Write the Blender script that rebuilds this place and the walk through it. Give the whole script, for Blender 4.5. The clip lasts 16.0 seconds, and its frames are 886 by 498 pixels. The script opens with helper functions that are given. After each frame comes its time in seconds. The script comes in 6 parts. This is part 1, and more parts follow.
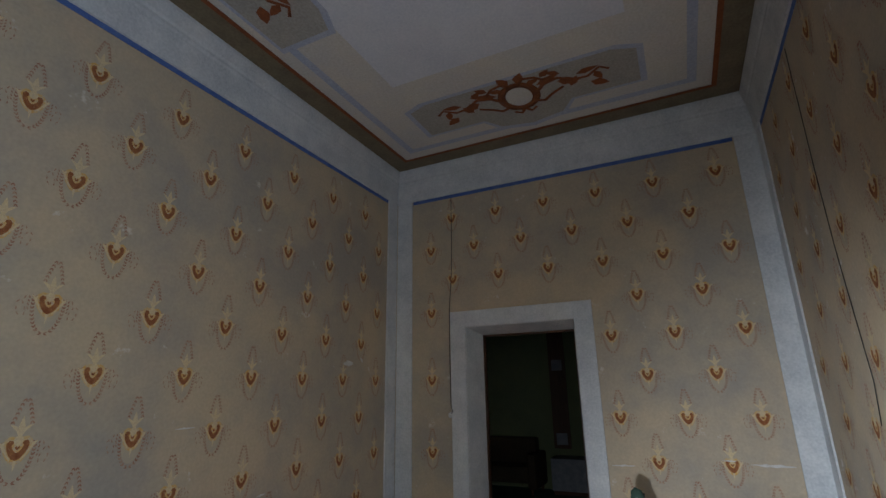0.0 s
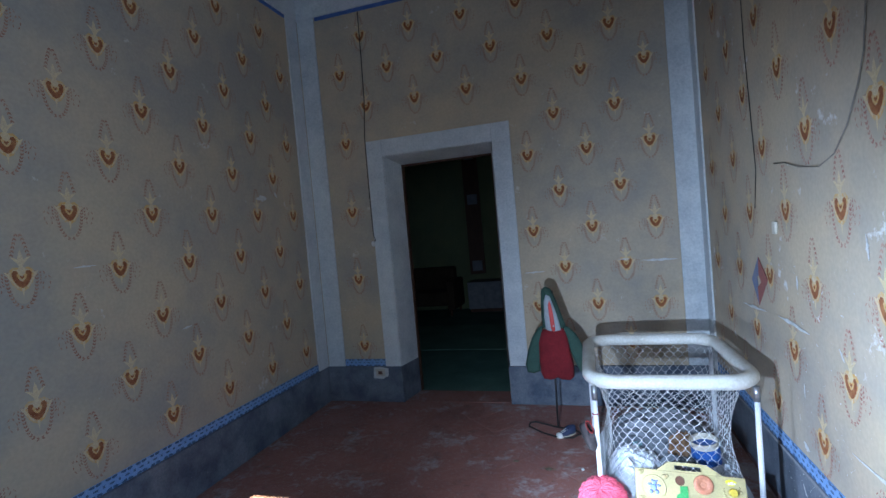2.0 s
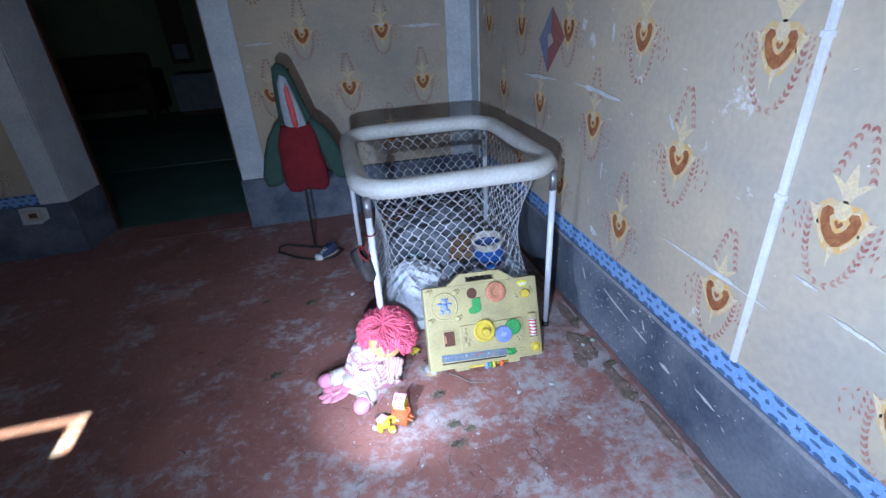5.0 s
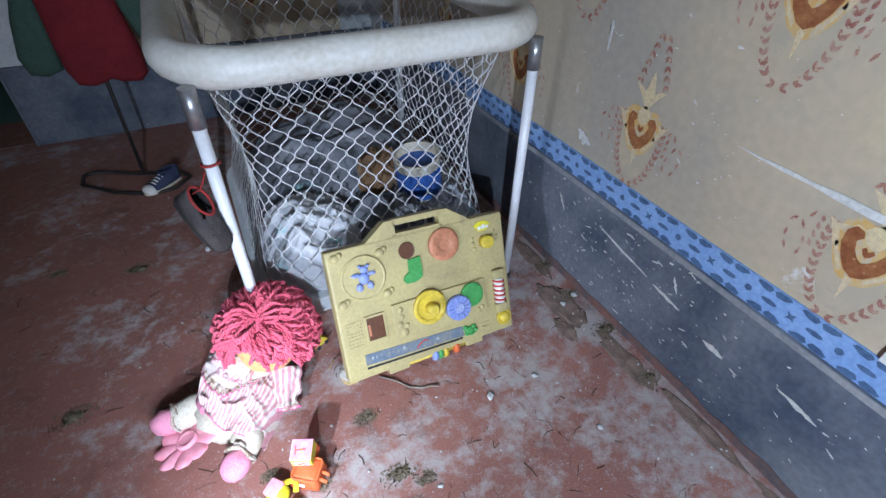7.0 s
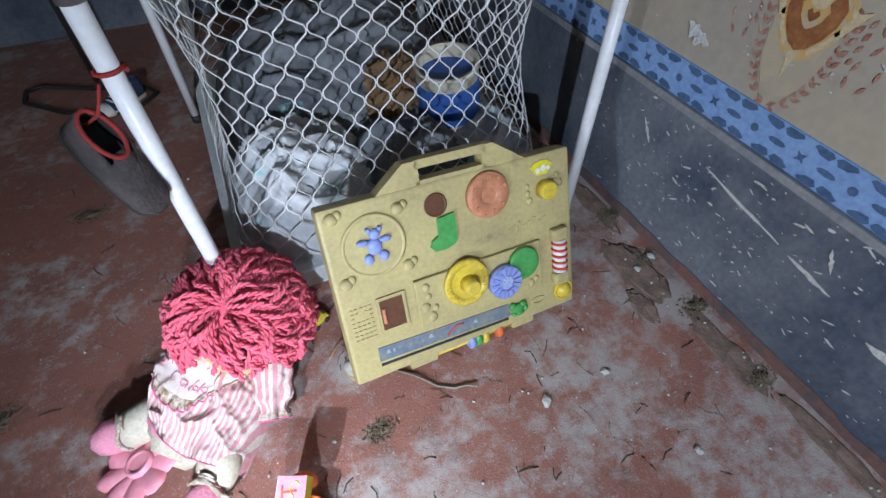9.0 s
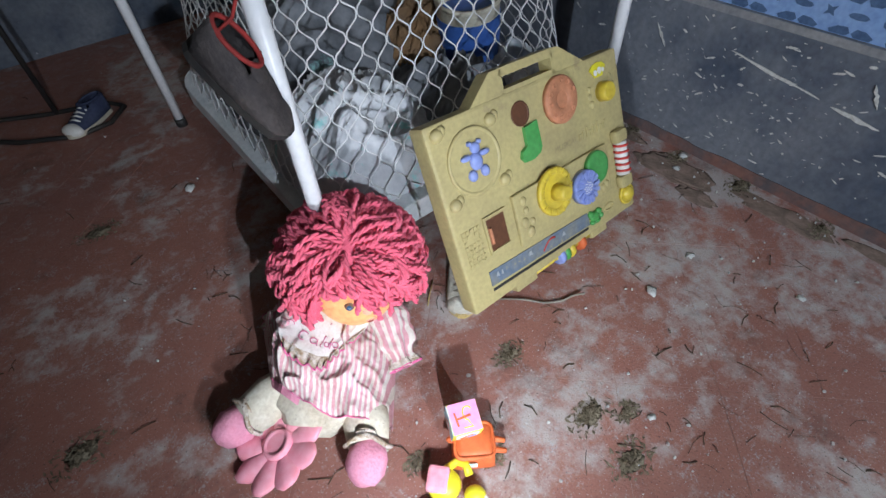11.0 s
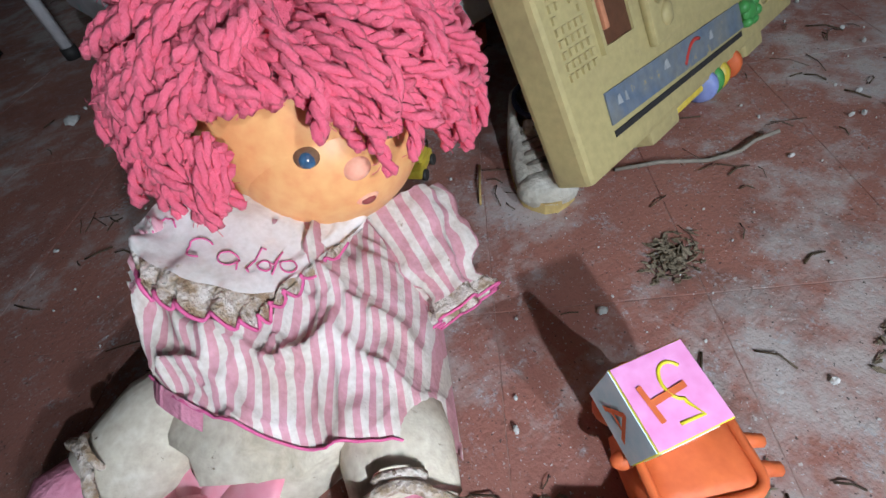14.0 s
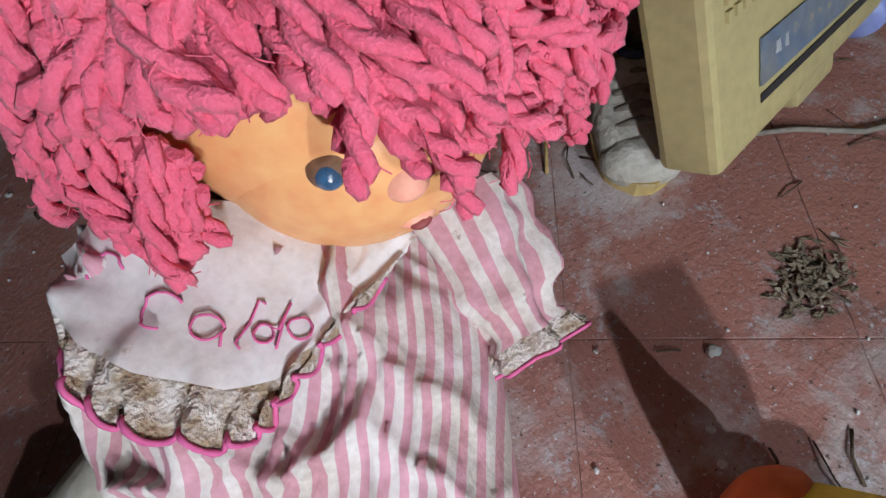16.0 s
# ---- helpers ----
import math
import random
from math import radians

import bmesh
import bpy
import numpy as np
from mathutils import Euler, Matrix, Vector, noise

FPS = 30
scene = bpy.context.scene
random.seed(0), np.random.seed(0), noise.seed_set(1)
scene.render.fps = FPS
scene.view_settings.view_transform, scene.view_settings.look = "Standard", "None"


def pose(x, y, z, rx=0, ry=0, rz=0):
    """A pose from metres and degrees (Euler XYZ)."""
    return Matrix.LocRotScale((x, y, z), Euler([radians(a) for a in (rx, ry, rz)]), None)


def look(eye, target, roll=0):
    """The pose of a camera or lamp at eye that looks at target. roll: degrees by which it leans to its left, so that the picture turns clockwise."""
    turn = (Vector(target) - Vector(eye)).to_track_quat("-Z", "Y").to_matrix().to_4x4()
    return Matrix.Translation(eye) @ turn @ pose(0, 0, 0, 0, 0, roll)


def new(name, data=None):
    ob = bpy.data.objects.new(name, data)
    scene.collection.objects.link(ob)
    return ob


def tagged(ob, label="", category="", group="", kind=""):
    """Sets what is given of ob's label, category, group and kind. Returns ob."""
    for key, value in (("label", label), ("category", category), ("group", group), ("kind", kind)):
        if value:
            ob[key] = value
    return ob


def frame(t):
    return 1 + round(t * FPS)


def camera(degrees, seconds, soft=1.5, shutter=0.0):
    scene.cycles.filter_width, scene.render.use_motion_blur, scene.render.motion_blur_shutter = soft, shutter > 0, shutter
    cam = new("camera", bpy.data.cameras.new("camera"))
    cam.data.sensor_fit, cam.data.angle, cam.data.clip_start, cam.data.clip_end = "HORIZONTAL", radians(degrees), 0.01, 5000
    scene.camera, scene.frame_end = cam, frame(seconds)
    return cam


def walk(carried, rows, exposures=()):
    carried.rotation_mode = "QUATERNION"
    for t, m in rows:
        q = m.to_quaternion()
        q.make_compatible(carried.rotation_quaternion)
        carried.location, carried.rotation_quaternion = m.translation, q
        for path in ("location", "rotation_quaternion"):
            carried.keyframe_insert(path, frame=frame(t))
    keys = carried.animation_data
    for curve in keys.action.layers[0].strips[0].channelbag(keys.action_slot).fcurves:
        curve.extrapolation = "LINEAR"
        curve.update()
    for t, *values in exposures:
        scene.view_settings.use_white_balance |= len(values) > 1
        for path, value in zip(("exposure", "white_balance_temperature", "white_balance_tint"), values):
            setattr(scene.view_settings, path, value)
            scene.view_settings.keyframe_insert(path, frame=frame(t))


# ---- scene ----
cam = camera(85.6, 16.0)
EXPOSURES = [(0, 4.2, 6000, 10), (1.5, 4.25, 5000, 8), (2.5, 4.2, 4650, 8), (3.5, 3.95, 4500, 12), (5, 3.65, 4800, 13), (7.5, 3.35, 5500, 10), (9, 3.2, 5700, 9), (10, 3.1, 6000, 9), (12.5, 2.7, 5800, 7), (16, 2.3, 6000, 11)]
PATH = [
    (0, (0.764, 0.586, 1.571), (-0.075, 2.311, 2.138), -0.9),
    (0.5, (0.732, 0.629, 1.528), (-0.068, 2.428, 1.878), -1.4),
    (1, (0.727, 0.652, 1.498), (-0.014, 2.501, 1.681), -1.1),
    (1.5, (0.707, 0.653, 1.443), (0.022, 2.531, 1.498), -4.5),
    (2, (0.686, 0.674, 1.413), (0.11, 2.588, 1.345), -5.0),
    (2.5, (0.668, 0.77, 1.39), (0.201, 2.707, 1.221), -4.9),
    (3, (0.675, 0.948, 1.372), (0.383, 2.893, 1.007), -4.2),
    (3.5, (0.702, 1.054, 1.327), (0.62, 2.965, 0.744), -4.9),
    (4, (0.656, 1.18, 1.283), (0.76, 3.043, 0.563), -3.5),
    (4.5, (0.602, 1.319, 1.256), (0.898, 3.11, 0.416), -4.4),
    (4.6, (0.621, 1.354, 1.25), (0.917, 3.134, 0.387), -4.3),
    (5, (0.596, 1.472, 1.206), (0.969, 3.206, 0.282), -3.4),
    (5.2, (0.611, 1.57, 1.189), (1.044, 3.259, 0.21), -2.2),
    (7.3, (0.735, 2.184, 0.877), (1.439, 3.519, -0.436), 1.5),
    (7.5, (0.77, 2.233, 0.842), (1.449, 3.541, -0.51), 1.2),
    (8, (0.83, 2.323, 0.798), (1.433, 3.562, -0.652), 0.5),
    (8.5, (0.843, 2.368, 0.78), (1.432, 3.58, -0.698), -0.6),
    (9, (0.779, 2.387, 0.766), (1.338, 3.58, -0.738), 0.4),
    (9.5, (0.674, 2.38, 0.756), (1.29, 3.542, -0.75), -0.4),
    (10, (0.559, 2.371, 0.755), (1.255, 3.479, -0.757), 0.6),
    (10.2, (0.52, 2.383, 0.754), (1.235, 3.46, -0.772), 0.2),
    (12.3, (0.505, 2.509, 0.413), (1.464, 3.66, -0.913), -7.6),
    (12.5, (0.505, 2.524, 0.393), (1.469, 3.669, -0.933), -7.9),
    (13, (0.511, 2.56, 0.333), (1.406, 3.66, -1.077), -6.9),
    (13.5, (0.537, 2.582, 0.3), (1.367, 3.694, -1.14), -11.9),
    (14, (0.556, 2.61, 0.285), (1.361, 3.735, -1.16), -13.1),
    (14.5, (0.565, 2.629, 0.266), (1.323, 3.744, -1.212), -15.1),
    (15, (0.576, 2.663, 0.257), (1.271, 3.725, -1.289), -14.9),
    (15.5, (0.594, 2.686, 0.251), (1.189, 3.686, -1.375), -16.2),
    (16, (0.606, 2.712, 0.259), (1.125, 3.622, -1.445), -14.9),
]
walk(cam, [(t, look(eye, target, roll)) for t, eye, target, roll in PATH], EXPOSURES)

# ---- world, sun and lights ----
world = bpy.data.worlds.new("world")
scene.world = world
world.use_nodes = True
wt = world.node_tree
sky = wt.nodes.new("ShaderNodeTexSky")
sky.sky_type, sky.sun_disc = "NISHITA", False
SUN_UP = math.atan(0.43)
sky.sun_elevation, sky.sun_rotation = SUN_UP, math.pi
wt.nodes["Background"].inputs["Strength"].default_value = 0.05
wt.links.new(sky.outputs["Color"], wt.nodes["Background"].inputs["Color"])

sun = new("sun", bpy.data.lights.new("sun", "SUN"))
sun.data.energy, sun.data.angle, sun.data.color = 5.0, radians(0.25), (1.0, 0.97, 0.56)
sun.matrix_world = look((0, 0, 0), (0, 1, -0.43))

# the sky's light in the window opening
daylight = new("window_daylight", bpy.data.lights.new("window_daylight", "AREA"))
daylight.data.shape, daylight.data.size, daylight.data.size_y = "RECTANGLE", 1.0, 1.5
daylight.data.energy, daylight.data.color = 1.9, (0.76, 0.87, 1.0)
daylight.matrix_world = look((1.52, -0.30, 1.75), (-1.0, 0.6, 2.75))

# the visitor's torch, held out towards the playpen
torch = new("torch", bpy.data.lights.new("torch", "SPOT"))
torch.data.energy, torch.data.color = 9.0, (0.90, 0.95, 1.0)
torch.data.spot_size, torch.data.spot_blend, torch.data.shadow_soft_size = radians(126), 1.0, 0.010
torch.matrix_world = look((0.42, 1.46, 0.92), (1.20, 2.55, 0.48))

# added copy of the single torch, put where the visitor crouches before the doll
added_low_torch = new("added_low_torch", bpy.data.lights.new("added_low_torch", "SPOT"))
added_low_torch.data.energy, added_low_torch.data.color = 1.6, (0.97, 0.98, 1.0)
added_low_torch.data.spot_size, added_low_torch.data.spot_blend, added_low_torch.data.shadow_soft_size = radians(108), 1.0, 0.008
added_low_torch.matrix_world = look((0.49, 2.36, 0.29), (0.74, 2.80, 0.10))


# ---- materials ----
def mat(name, colour, second=None, scale=6.0, amount=0.5, rough=0.7, bump=0.15, fine=60.0, metal=0.0, spots=None, spot_scale=30.0, spot_cut=0.62, spec=0.4, sheen=0.0, coat=0.0, stretch=(1, 1, 1), speckle=0.35):
    """A procedural surface: two colours mixed by coarse noise, fine grain, optional spots of a third colour, and fine relief."""
    m = bpy.data.materials.new(name)
    m.use_nodes = True
    nt = m.node_tree
    b = nt.nodes["Principled BSDF"]
    tc = nt.nodes.new("ShaderNodeTexCoord")
    mp = nt.nodes.new("ShaderNodeMapping")
    mp.inputs["Scale"].default_value = stretch
    nt.links.new(tc.outputs["Object"], mp.inputs["Vector"])
    second = second or tuple(c * 0.75 for c in colour)
    n1 = nt.nodes.new("ShaderNodeTexNoise")
    n1.inputs["Scale"].default_value, n1.inputs["Detail"].default_value, n1.inputs["Roughness"].default_value = scale, 5, 0.62
    n2 = nt.nodes.new("ShaderNodeTexNoise")
    n2.inputs["Scale"].default_value, n2.inputs["Detail"].default_value = fine, 3
    for n in (n1, n2):
        nt.links.new(mp.outputs["Vector"], n.inputs["Vector"])
    ramp = nt.nodes.new("ShaderNodeMapRange")
    ramp.inputs["From Min"].default_value, ramp.inputs["From Max"].default_value = 0.5 - 0.25 / max(amount, 0.05) * 0.5, 0.5 + 0.25 / max(amount, 0.05) * 0.5
    nt.links.new(n1.outputs["Fac"], ramp.inputs["Value"])
    mix = nt.nodes.new("ShaderNodeMix")
    mix.data_type = "RGBA"
    mix.inputs["A"].default_value, mix.inputs["B"].default_value = (*colour, 1), (*second, 1)
    nt.links.new(ramp.outputs["Result"], mix.inputs["Factor"])
    grain = nt.nodes.new("ShaderNodeMix")
    grain.data_type, grain.blend_type = "RGBA", "OVERLAY"
    grain.inputs["Factor"].default_value = speckle
    nt.links.new(mix.outputs["Result"], grain.inputs["A"])
    nt.links.new(n2.outputs["Fac"], grain.inputs["B"])
    out = grain.outputs["Result"]
    if spots:
        n3 = nt.nodes.new("ShaderNodeTexNoise")
        n3.inputs["Scale"].default_value, n3.inputs["Detail"].default_value, n3.inputs["Roughness"].default_value = spot_scale, 6, 0.7
        nt.links.new(mp.outputs["Vector"], n3.inputs["Vector"])
        cut = nt.nodes.new("ShaderNodeMapRange")
        cut.inputs["From Min"].default_value, cut.inputs["From Max"].default_value = spot_cut, spot_cut + 0.06
        nt.links.new(n3.outputs["Fac"], cut.inputs["Value"])
        sm = nt.nodes.new("ShaderNodeMix")
        sm.data_type = "RGBA"
        sm.inputs["B"].default_value = (*spots, 1)
        nt.links.new(out, sm.inputs["A"])
        nt.links.new(cut.outputs["Result"], sm.inputs["Factor"])
        out = sm.outputs["Result"]
    nt.links.new(out, b.inputs["Base Color"])
    rr = nt.nodes.new("ShaderNodeMapRange")
    rr.inputs["To Min"].default_value, rr.inputs["To Max"].default_value = max(rough - 0.12, 0.02), min(rough + 0.12, 1)
    nt.links.new(n1.outputs["Fac"], rr.inputs["Value"])
    nt.links.new(rr.outputs["Result"], b.inputs["Roughness"])
    b.inputs["Metallic"].default_value, b.inputs["Specular IOR Level"].default_value = metal, spec
    b.inputs["Sheen Weight"].default_value, b.inputs["Coat Weight"].default_value = sheen, coat
    if bump:
        add = nt.nodes.new("ShaderNodeMath")
        nt.links.new(n1.outputs["Fac"], add.inputs[0])
        nt.links.new(n2.outputs["Fac"], add.inputs[1])
        bp = nt.nodes.new("ShaderNodeBump")
        bp.inputs["Strength"].default_value, bp.inputs["Distance"].default_value = bump, 0.01
        nt.links.new(add.outputs["Value"], bp.inputs["Height"])
        nt.links.new(bp.outputs["Normal"], b.inputs["Normal"])
    return m


PAPER = (0.50, 0.41, 0.28)
M_PAPER = mat("wallpaper", PAPER, (0.36, 0.325, 0.27), 1.7, 0.9, 0.85, 0.035, 60, spots=(0.58, 0.54, 0.46), spot_scale=6, spot_cut=0.645, speckle=0.14)
M_PAPER_WORN = mat("worn_wallpaper", PAPER, (0.38, 0.34, 0.28), 1.7, 0.9, 0.85, 0.035, 60, spots=(0.64, 0.63, 0.60), spot_scale=7, spot_cut=0.635, speckle=0.14)
M_PRINT_BROWN = mat("print_brown", (0.20, 0.062, 0.018), (0.33, 0.14, 0.05), 40, 0.8, 0.85, 0.05, 200, spots=PAPER, spot_scale=160, spot_cut=0.64)
M_PRINT_CREAM = mat("print_cream", (0.62, 0.50, 0.28), (0.56, 0.46, 0.30), 30, 0.8, 0.85, 0.05, 200, spots=PAPER, spot_scale=120, spot_cut=0.58)
M_PRINT_RED = mat("print_red", (0.29, 0.11, 0.085), (0.42, 0.27, 0.20), 25, 0.9, 0.85, 0.05, 200, spots=PAPER, spot_scale=140, spot_cut=0.555)
M_PRINT_FADED = mat("print_faded_red", (0.29, 0.135, 0.085), (0.38, 0.24, 0.16), 25, 0.9, 0.85, 0.05, 200, spots=PAPER, spot_scale=140, spot_cut=0.575)
M_PRINT_PALE = mat("print_pale", (0.475, 0.40, 0.28), (0.445, 0.38, 0.275), 12, 0.8, 0.85, 0.0, 60, spots=(0.425, 0.365, 0.275), spot_scale=30, spot_cut=0.47, speckle=0.14)
M_PRINT_GOLD = mat("print_gold", (0.60, 0.36, 0.10), (0.55, 0.40, 0.19), 30, 0.9, 0.85, 0.0, 60, spots=PAPER, spot_scale=70, spot_cut=0.52, speckle=0.14)
M_TRIM = mat("whitewash", (0.62, 0.64, 0.64), (0.50, 0.53, 0.55), 5, 0.8, 0.8, 0.2, 70)
M_DADO = mat("slate_dado", (0.060, 0.078, 0.115), (0.17, 0.185, 0.215), 4.5, 1.0, 0.6, 0.2, 80, spots=(0.52, 0.55, 0.58), spot_scale=34, spot_cut=0.69)
M_BORDER = mat("border_blue", (0.20, 0.33, 0.62), (0.26, 0.39, 0.66), 12, 0.6, 0.8, 0.05, 120)
M_EDGE = mat("edging_blue", (0.055, 0.11, 0.33), (0.09, 0.16, 0.38), 14, 0.8, 0.8, 0.05, 120)
M_BORDER_DARK = mat("border_navy", (0.055, 0.10, 0.20), (0.09, 0.15, 0.28), 30, 0.6, 0.8, 0.05, 120)
M_LEDGE = mat("dado_line", (0.30, 0.30, 0.31), (0.2, 0.21, 0.23), 12, 0.7, 0.8, 0.1, 120)
M_PLASTER = mat("bare_plaster", (0.66, 0.66, 0.64), (0.5, 0.5, 0.48), 30, 0.7, 0.9, 0.4, 150)
M_JOINT = mat("tile_joint", (0.28, 0.14, 0.11), (0.33, 0.25, 0.22), 14, 0.8, 0.9, 0.2, 120)
M_CEIL = mat("ceiling_cream", (0.66, 0.63, 0.55), (0.58, 0.58, 0.56), 2.5, 0.7, 0.85, 0.06, 60)
M_CEIL_WHITE = mat("ceiling_pale", (0.70, 0.72, 0.76), (0.62, 0.65, 0.70), 3, 0.7, 0.85, 0.06, 60)
M_CEIL_BAND = mat("ceiling_olive", (0.20, 0.165, 0.10), (0.15, 0.125, 0.08), 6, 0.7, 0.85, 0.06, 60)
M_CEIL_RED = mat("ceiling_russet", (0.26, 0.085, 0.025), (0.19, 0.06, 0.02), 9, 0.7, 0.85, 0.06, 60)
M_CEIL_BLUE = mat("ceiling_grey_blue", (0.40, 0.46, 0.58), (0.47, 0.51, 0.58), 6, 0.7, 0.85, 0.06, 60)
M_CEIL_GREY = mat("ceiling_grey_beige", (0.42, 0.40, 0.35), (0.36, 0.35, 0.32), 6, 0.7, 0.85, 0.06, 60)
M_WOOD = mat("dark_wood", (0.10, 0.045, 0.02), (0.06, 0.027, 0.013), 6, 0.8, 0.5, 0.15, 60, stretch=(8, 8, 0.7))
M_GREEN_WALL = mat("green_wall", (0.19, 0.21, 0.10), (0.15, 0.17, 0.09), 3, 0.7, 0.9, 0.08, 60)
M_GREEN_FLOOR = mat("green_floor", (0.12, 0.21, 0.16), (0.08, 0.15, 0.12), 2.5, 0.8, 0.7, 0.08, 60)
M_GREEN_BAND = mat("green_floor_light", (0.17, 0.28, 0.20), (0.13, 0.22, 0.16), 2.5, 0.8, 0.7, 0.08, 60)
M_WHITE_PLASTIC = mat("white_plastic", (0.74, 0.74, 0.72), (0.6, 0.6, 0.58), 12, 0.6, 0.4, 0.03, 120)
M_IVORY = mat("ivory_plastic", (0.60, 0.56, 0.46), (0.46, 0.42, 0.33), 12, 0.6, 0.5, 0.03, 120)
M_BLACK = mat("black_rubber", (0.02, 0.02, 0.022), (0.035, 0.033, 0.03), 20, 0.6, 0.6, 0.1, 120)



def floor_material():
    """Dull red tiles under a film of grey plaster dust, thicker towards the right-hand wall, with stains and specks."""
    m = bpy.data.materials.new("red_tile")
    m.use_nodes = True
    nt = m.node_tree
    b = nt.nodes["Principled BSDF"]
    pos = nt.nodes.new("ShaderNodeNewGeometry").outputs["Position"]
    info = nt.nodes.new("ShaderNodeObjectInfo").outputs["Random"]

    def noise_at(scale, detail, rough=0.6):
        n = nt.nodes.new("ShaderNodeTexNoise")
        n.inputs["Scale"].default_value, n.inputs["Detail"].default_value, n.inputs["Roughness"].default_value = scale, detail, rough
        nt.links.new(pos, n.inputs["Vector"])
        return n.outputs["Fac"]

    def ramp(src, lo, hi, a=0.0, c=1.0):
        r = nt.nodes.new("ShaderNodeMapRange")
        for k, v in (("From Min", lo), ("From Max", hi), ("To Min", a), ("To Max", c)):
            r.inputs[k].default_value = v
        nt.links.new(src, r.inputs["Value"])
        return r.outputs["Result"]

    def math_(op, x, y):
        n = nt.nodes.new("ShaderNodeMath")
        n.operation = op
        for i, v in enumerate((x, y)):
            if isinstance(v, float):
                n.inputs[i].default_value = v
            else:
                nt.links.new(v, n.inputs[i])
        return n.outputs["Value"]

    def mix(f, x, y):
        n = nt.nodes.new("ShaderNodeMix")
        n.data_type = "RGBA"
        for k, v in (("Factor", f), ("A", x), ("B", y)):
            if isinstance(v, tuple):
                n.inputs[k].default_value = (*v, 1)
            else:
                nt.links.new(v, n.inputs[k])
        return n.outputs["Result"]
    col = mix(ramp(noise_at(3.2, 5), 0.3, 0.7), (0.34, 0.150, 0.112), (0.23, 0.105, 0.085))
    col = mix(math_("MULTIPLY", info, 0.35), col, (0.27, 0.118, 0.09))
    col = mix(ramp(noise_at(220, 2), 0.55, 0.75, 0.0, 0.5), col, (0.15, 0.075, 0.06))
    sep = nt.nodes.new("ShaderNodeSeparateXYZ")
    nt.links.new(pos, sep.inputs["Vector"])
    near = ramp(sep.outputs["X"], 0.2, 1.5, -0.018, 0.06)
    film = math_("ADD", math_("ADD", math_("MULTIPLY", noise_at(3.6, 6, 0.68), 0.62), math_("MULTIPLY", noise_at(26, 5, 0.7), 0.38)), near)
    col = mix(ramp(film, 0.505, 0.600, 0.0, 0.80), col, (0.43, 0.405, 0.39))
    col = mix(ramp(noise_at(7, 7, 0.72), 0.56, 0.72, 0.0, 0.62), col, (0.055, 0.045, 0.038))
    col = mix(ramp(noise_at(95, 3, 0.6), 0.69, 0.73, 0.0, 0.8), col, (0.50, 0.48, 0.46))
    col = mix(math_("MULTIPLY", ramp(noise_at(34, 6, 0.75), 0.53, 0.62), ramp(noise_at(260, 3, 0.7), 0.47, 0.60, 0.0, 0.75)), col, (0.36, 0.37, 0.385))
    col = mix(ramp(noise_at(420, 2, 0.5), 0.66, 0.70, 0.0, 0.85), col, (0.47, 0.47, 0.47))
    col = mix(ramp(noise_at(330, 2, 0.5), 0.67, 0.71, 0.0, 0.85), col, (0.035, 0.028, 0.025))
    nt.links.new(col, b.inputs["Base Color"])
    nt.links.new(ramp(film, 0.42, 0.6, 0.42, 0.85), b.inputs["Roughness"])
    bp = nt.nodes.new("ShaderNodeBump")
    bp.inputs["Strength"].default_value, bp.inputs["Distance"].default_value = 0.32, 0.004
    nt.links.new(math_("ADD", math_("ADD", noise_at(60, 5, 0.7), noise_at(300, 2)), film), bp.inputs["Height"])
    nt.links.new(bp.outputs["Normal"], b.inputs["Normal"])
    return m


M_FLOOR = floor_material()


# ---- building helpers ----
def part(name, bm, material, parent=None, label="", smooth=False):
    """Links a bmesh as one mesh object under a thing or a part."""
    me = bpy.data.meshes.new(name)
    bmesh.ops.recalc_face_normals(bm, faces=bm.faces[:])
    bm.to_mesh(me)
    bm.free()
    for m in material if isinstance(material, (list, tuple)) else [material]:
        me.materials.append(m)
    if smooth:
        me.polygons.foreach_set("use_smooth", [True] * len(me.polygons))
    ob = new(name, me)
    ob.parent = parent
    if label:
        tagged(ob, label)
    return ob


def empty(name, m, label, category, group=""):
    ob = new(name)
    ob.empty_display_size = 0.05
    ob.matrix_world = m
    return tagged(ob, label, category, group)


def add_box(bm, x0, y0, z0, x1, y1, z1, mi=0, bevel=0.0):
    g = bmesh.ops.create_cube(bm, size=1.0, matrix=Matrix.LocRotScale(((x0 + x1) / 2, (y0 + y1) / 2, (z0 + z1) / 2), None, (x1 - x0, y1 - y0, z1 - z0)))
    fs = {f for v in g["verts"] for f in v.link_faces}
    if bevel:
        r = bmesh.ops.bevel(bm, geom=[e for e in {e for v in g["verts"] for e in v.link_edges}], offset=bevel, segments=2, affect="EDGES", profile=0.6)
        fs = {f for f in r["faces"]} | {f for f in fs if f.is_valid}
    for f in fs:
        if f.is_valid:
            f.material_index = mi
    return bm


def box(*a, **k):
    return add_box(bmesh.new(), *a, **k)


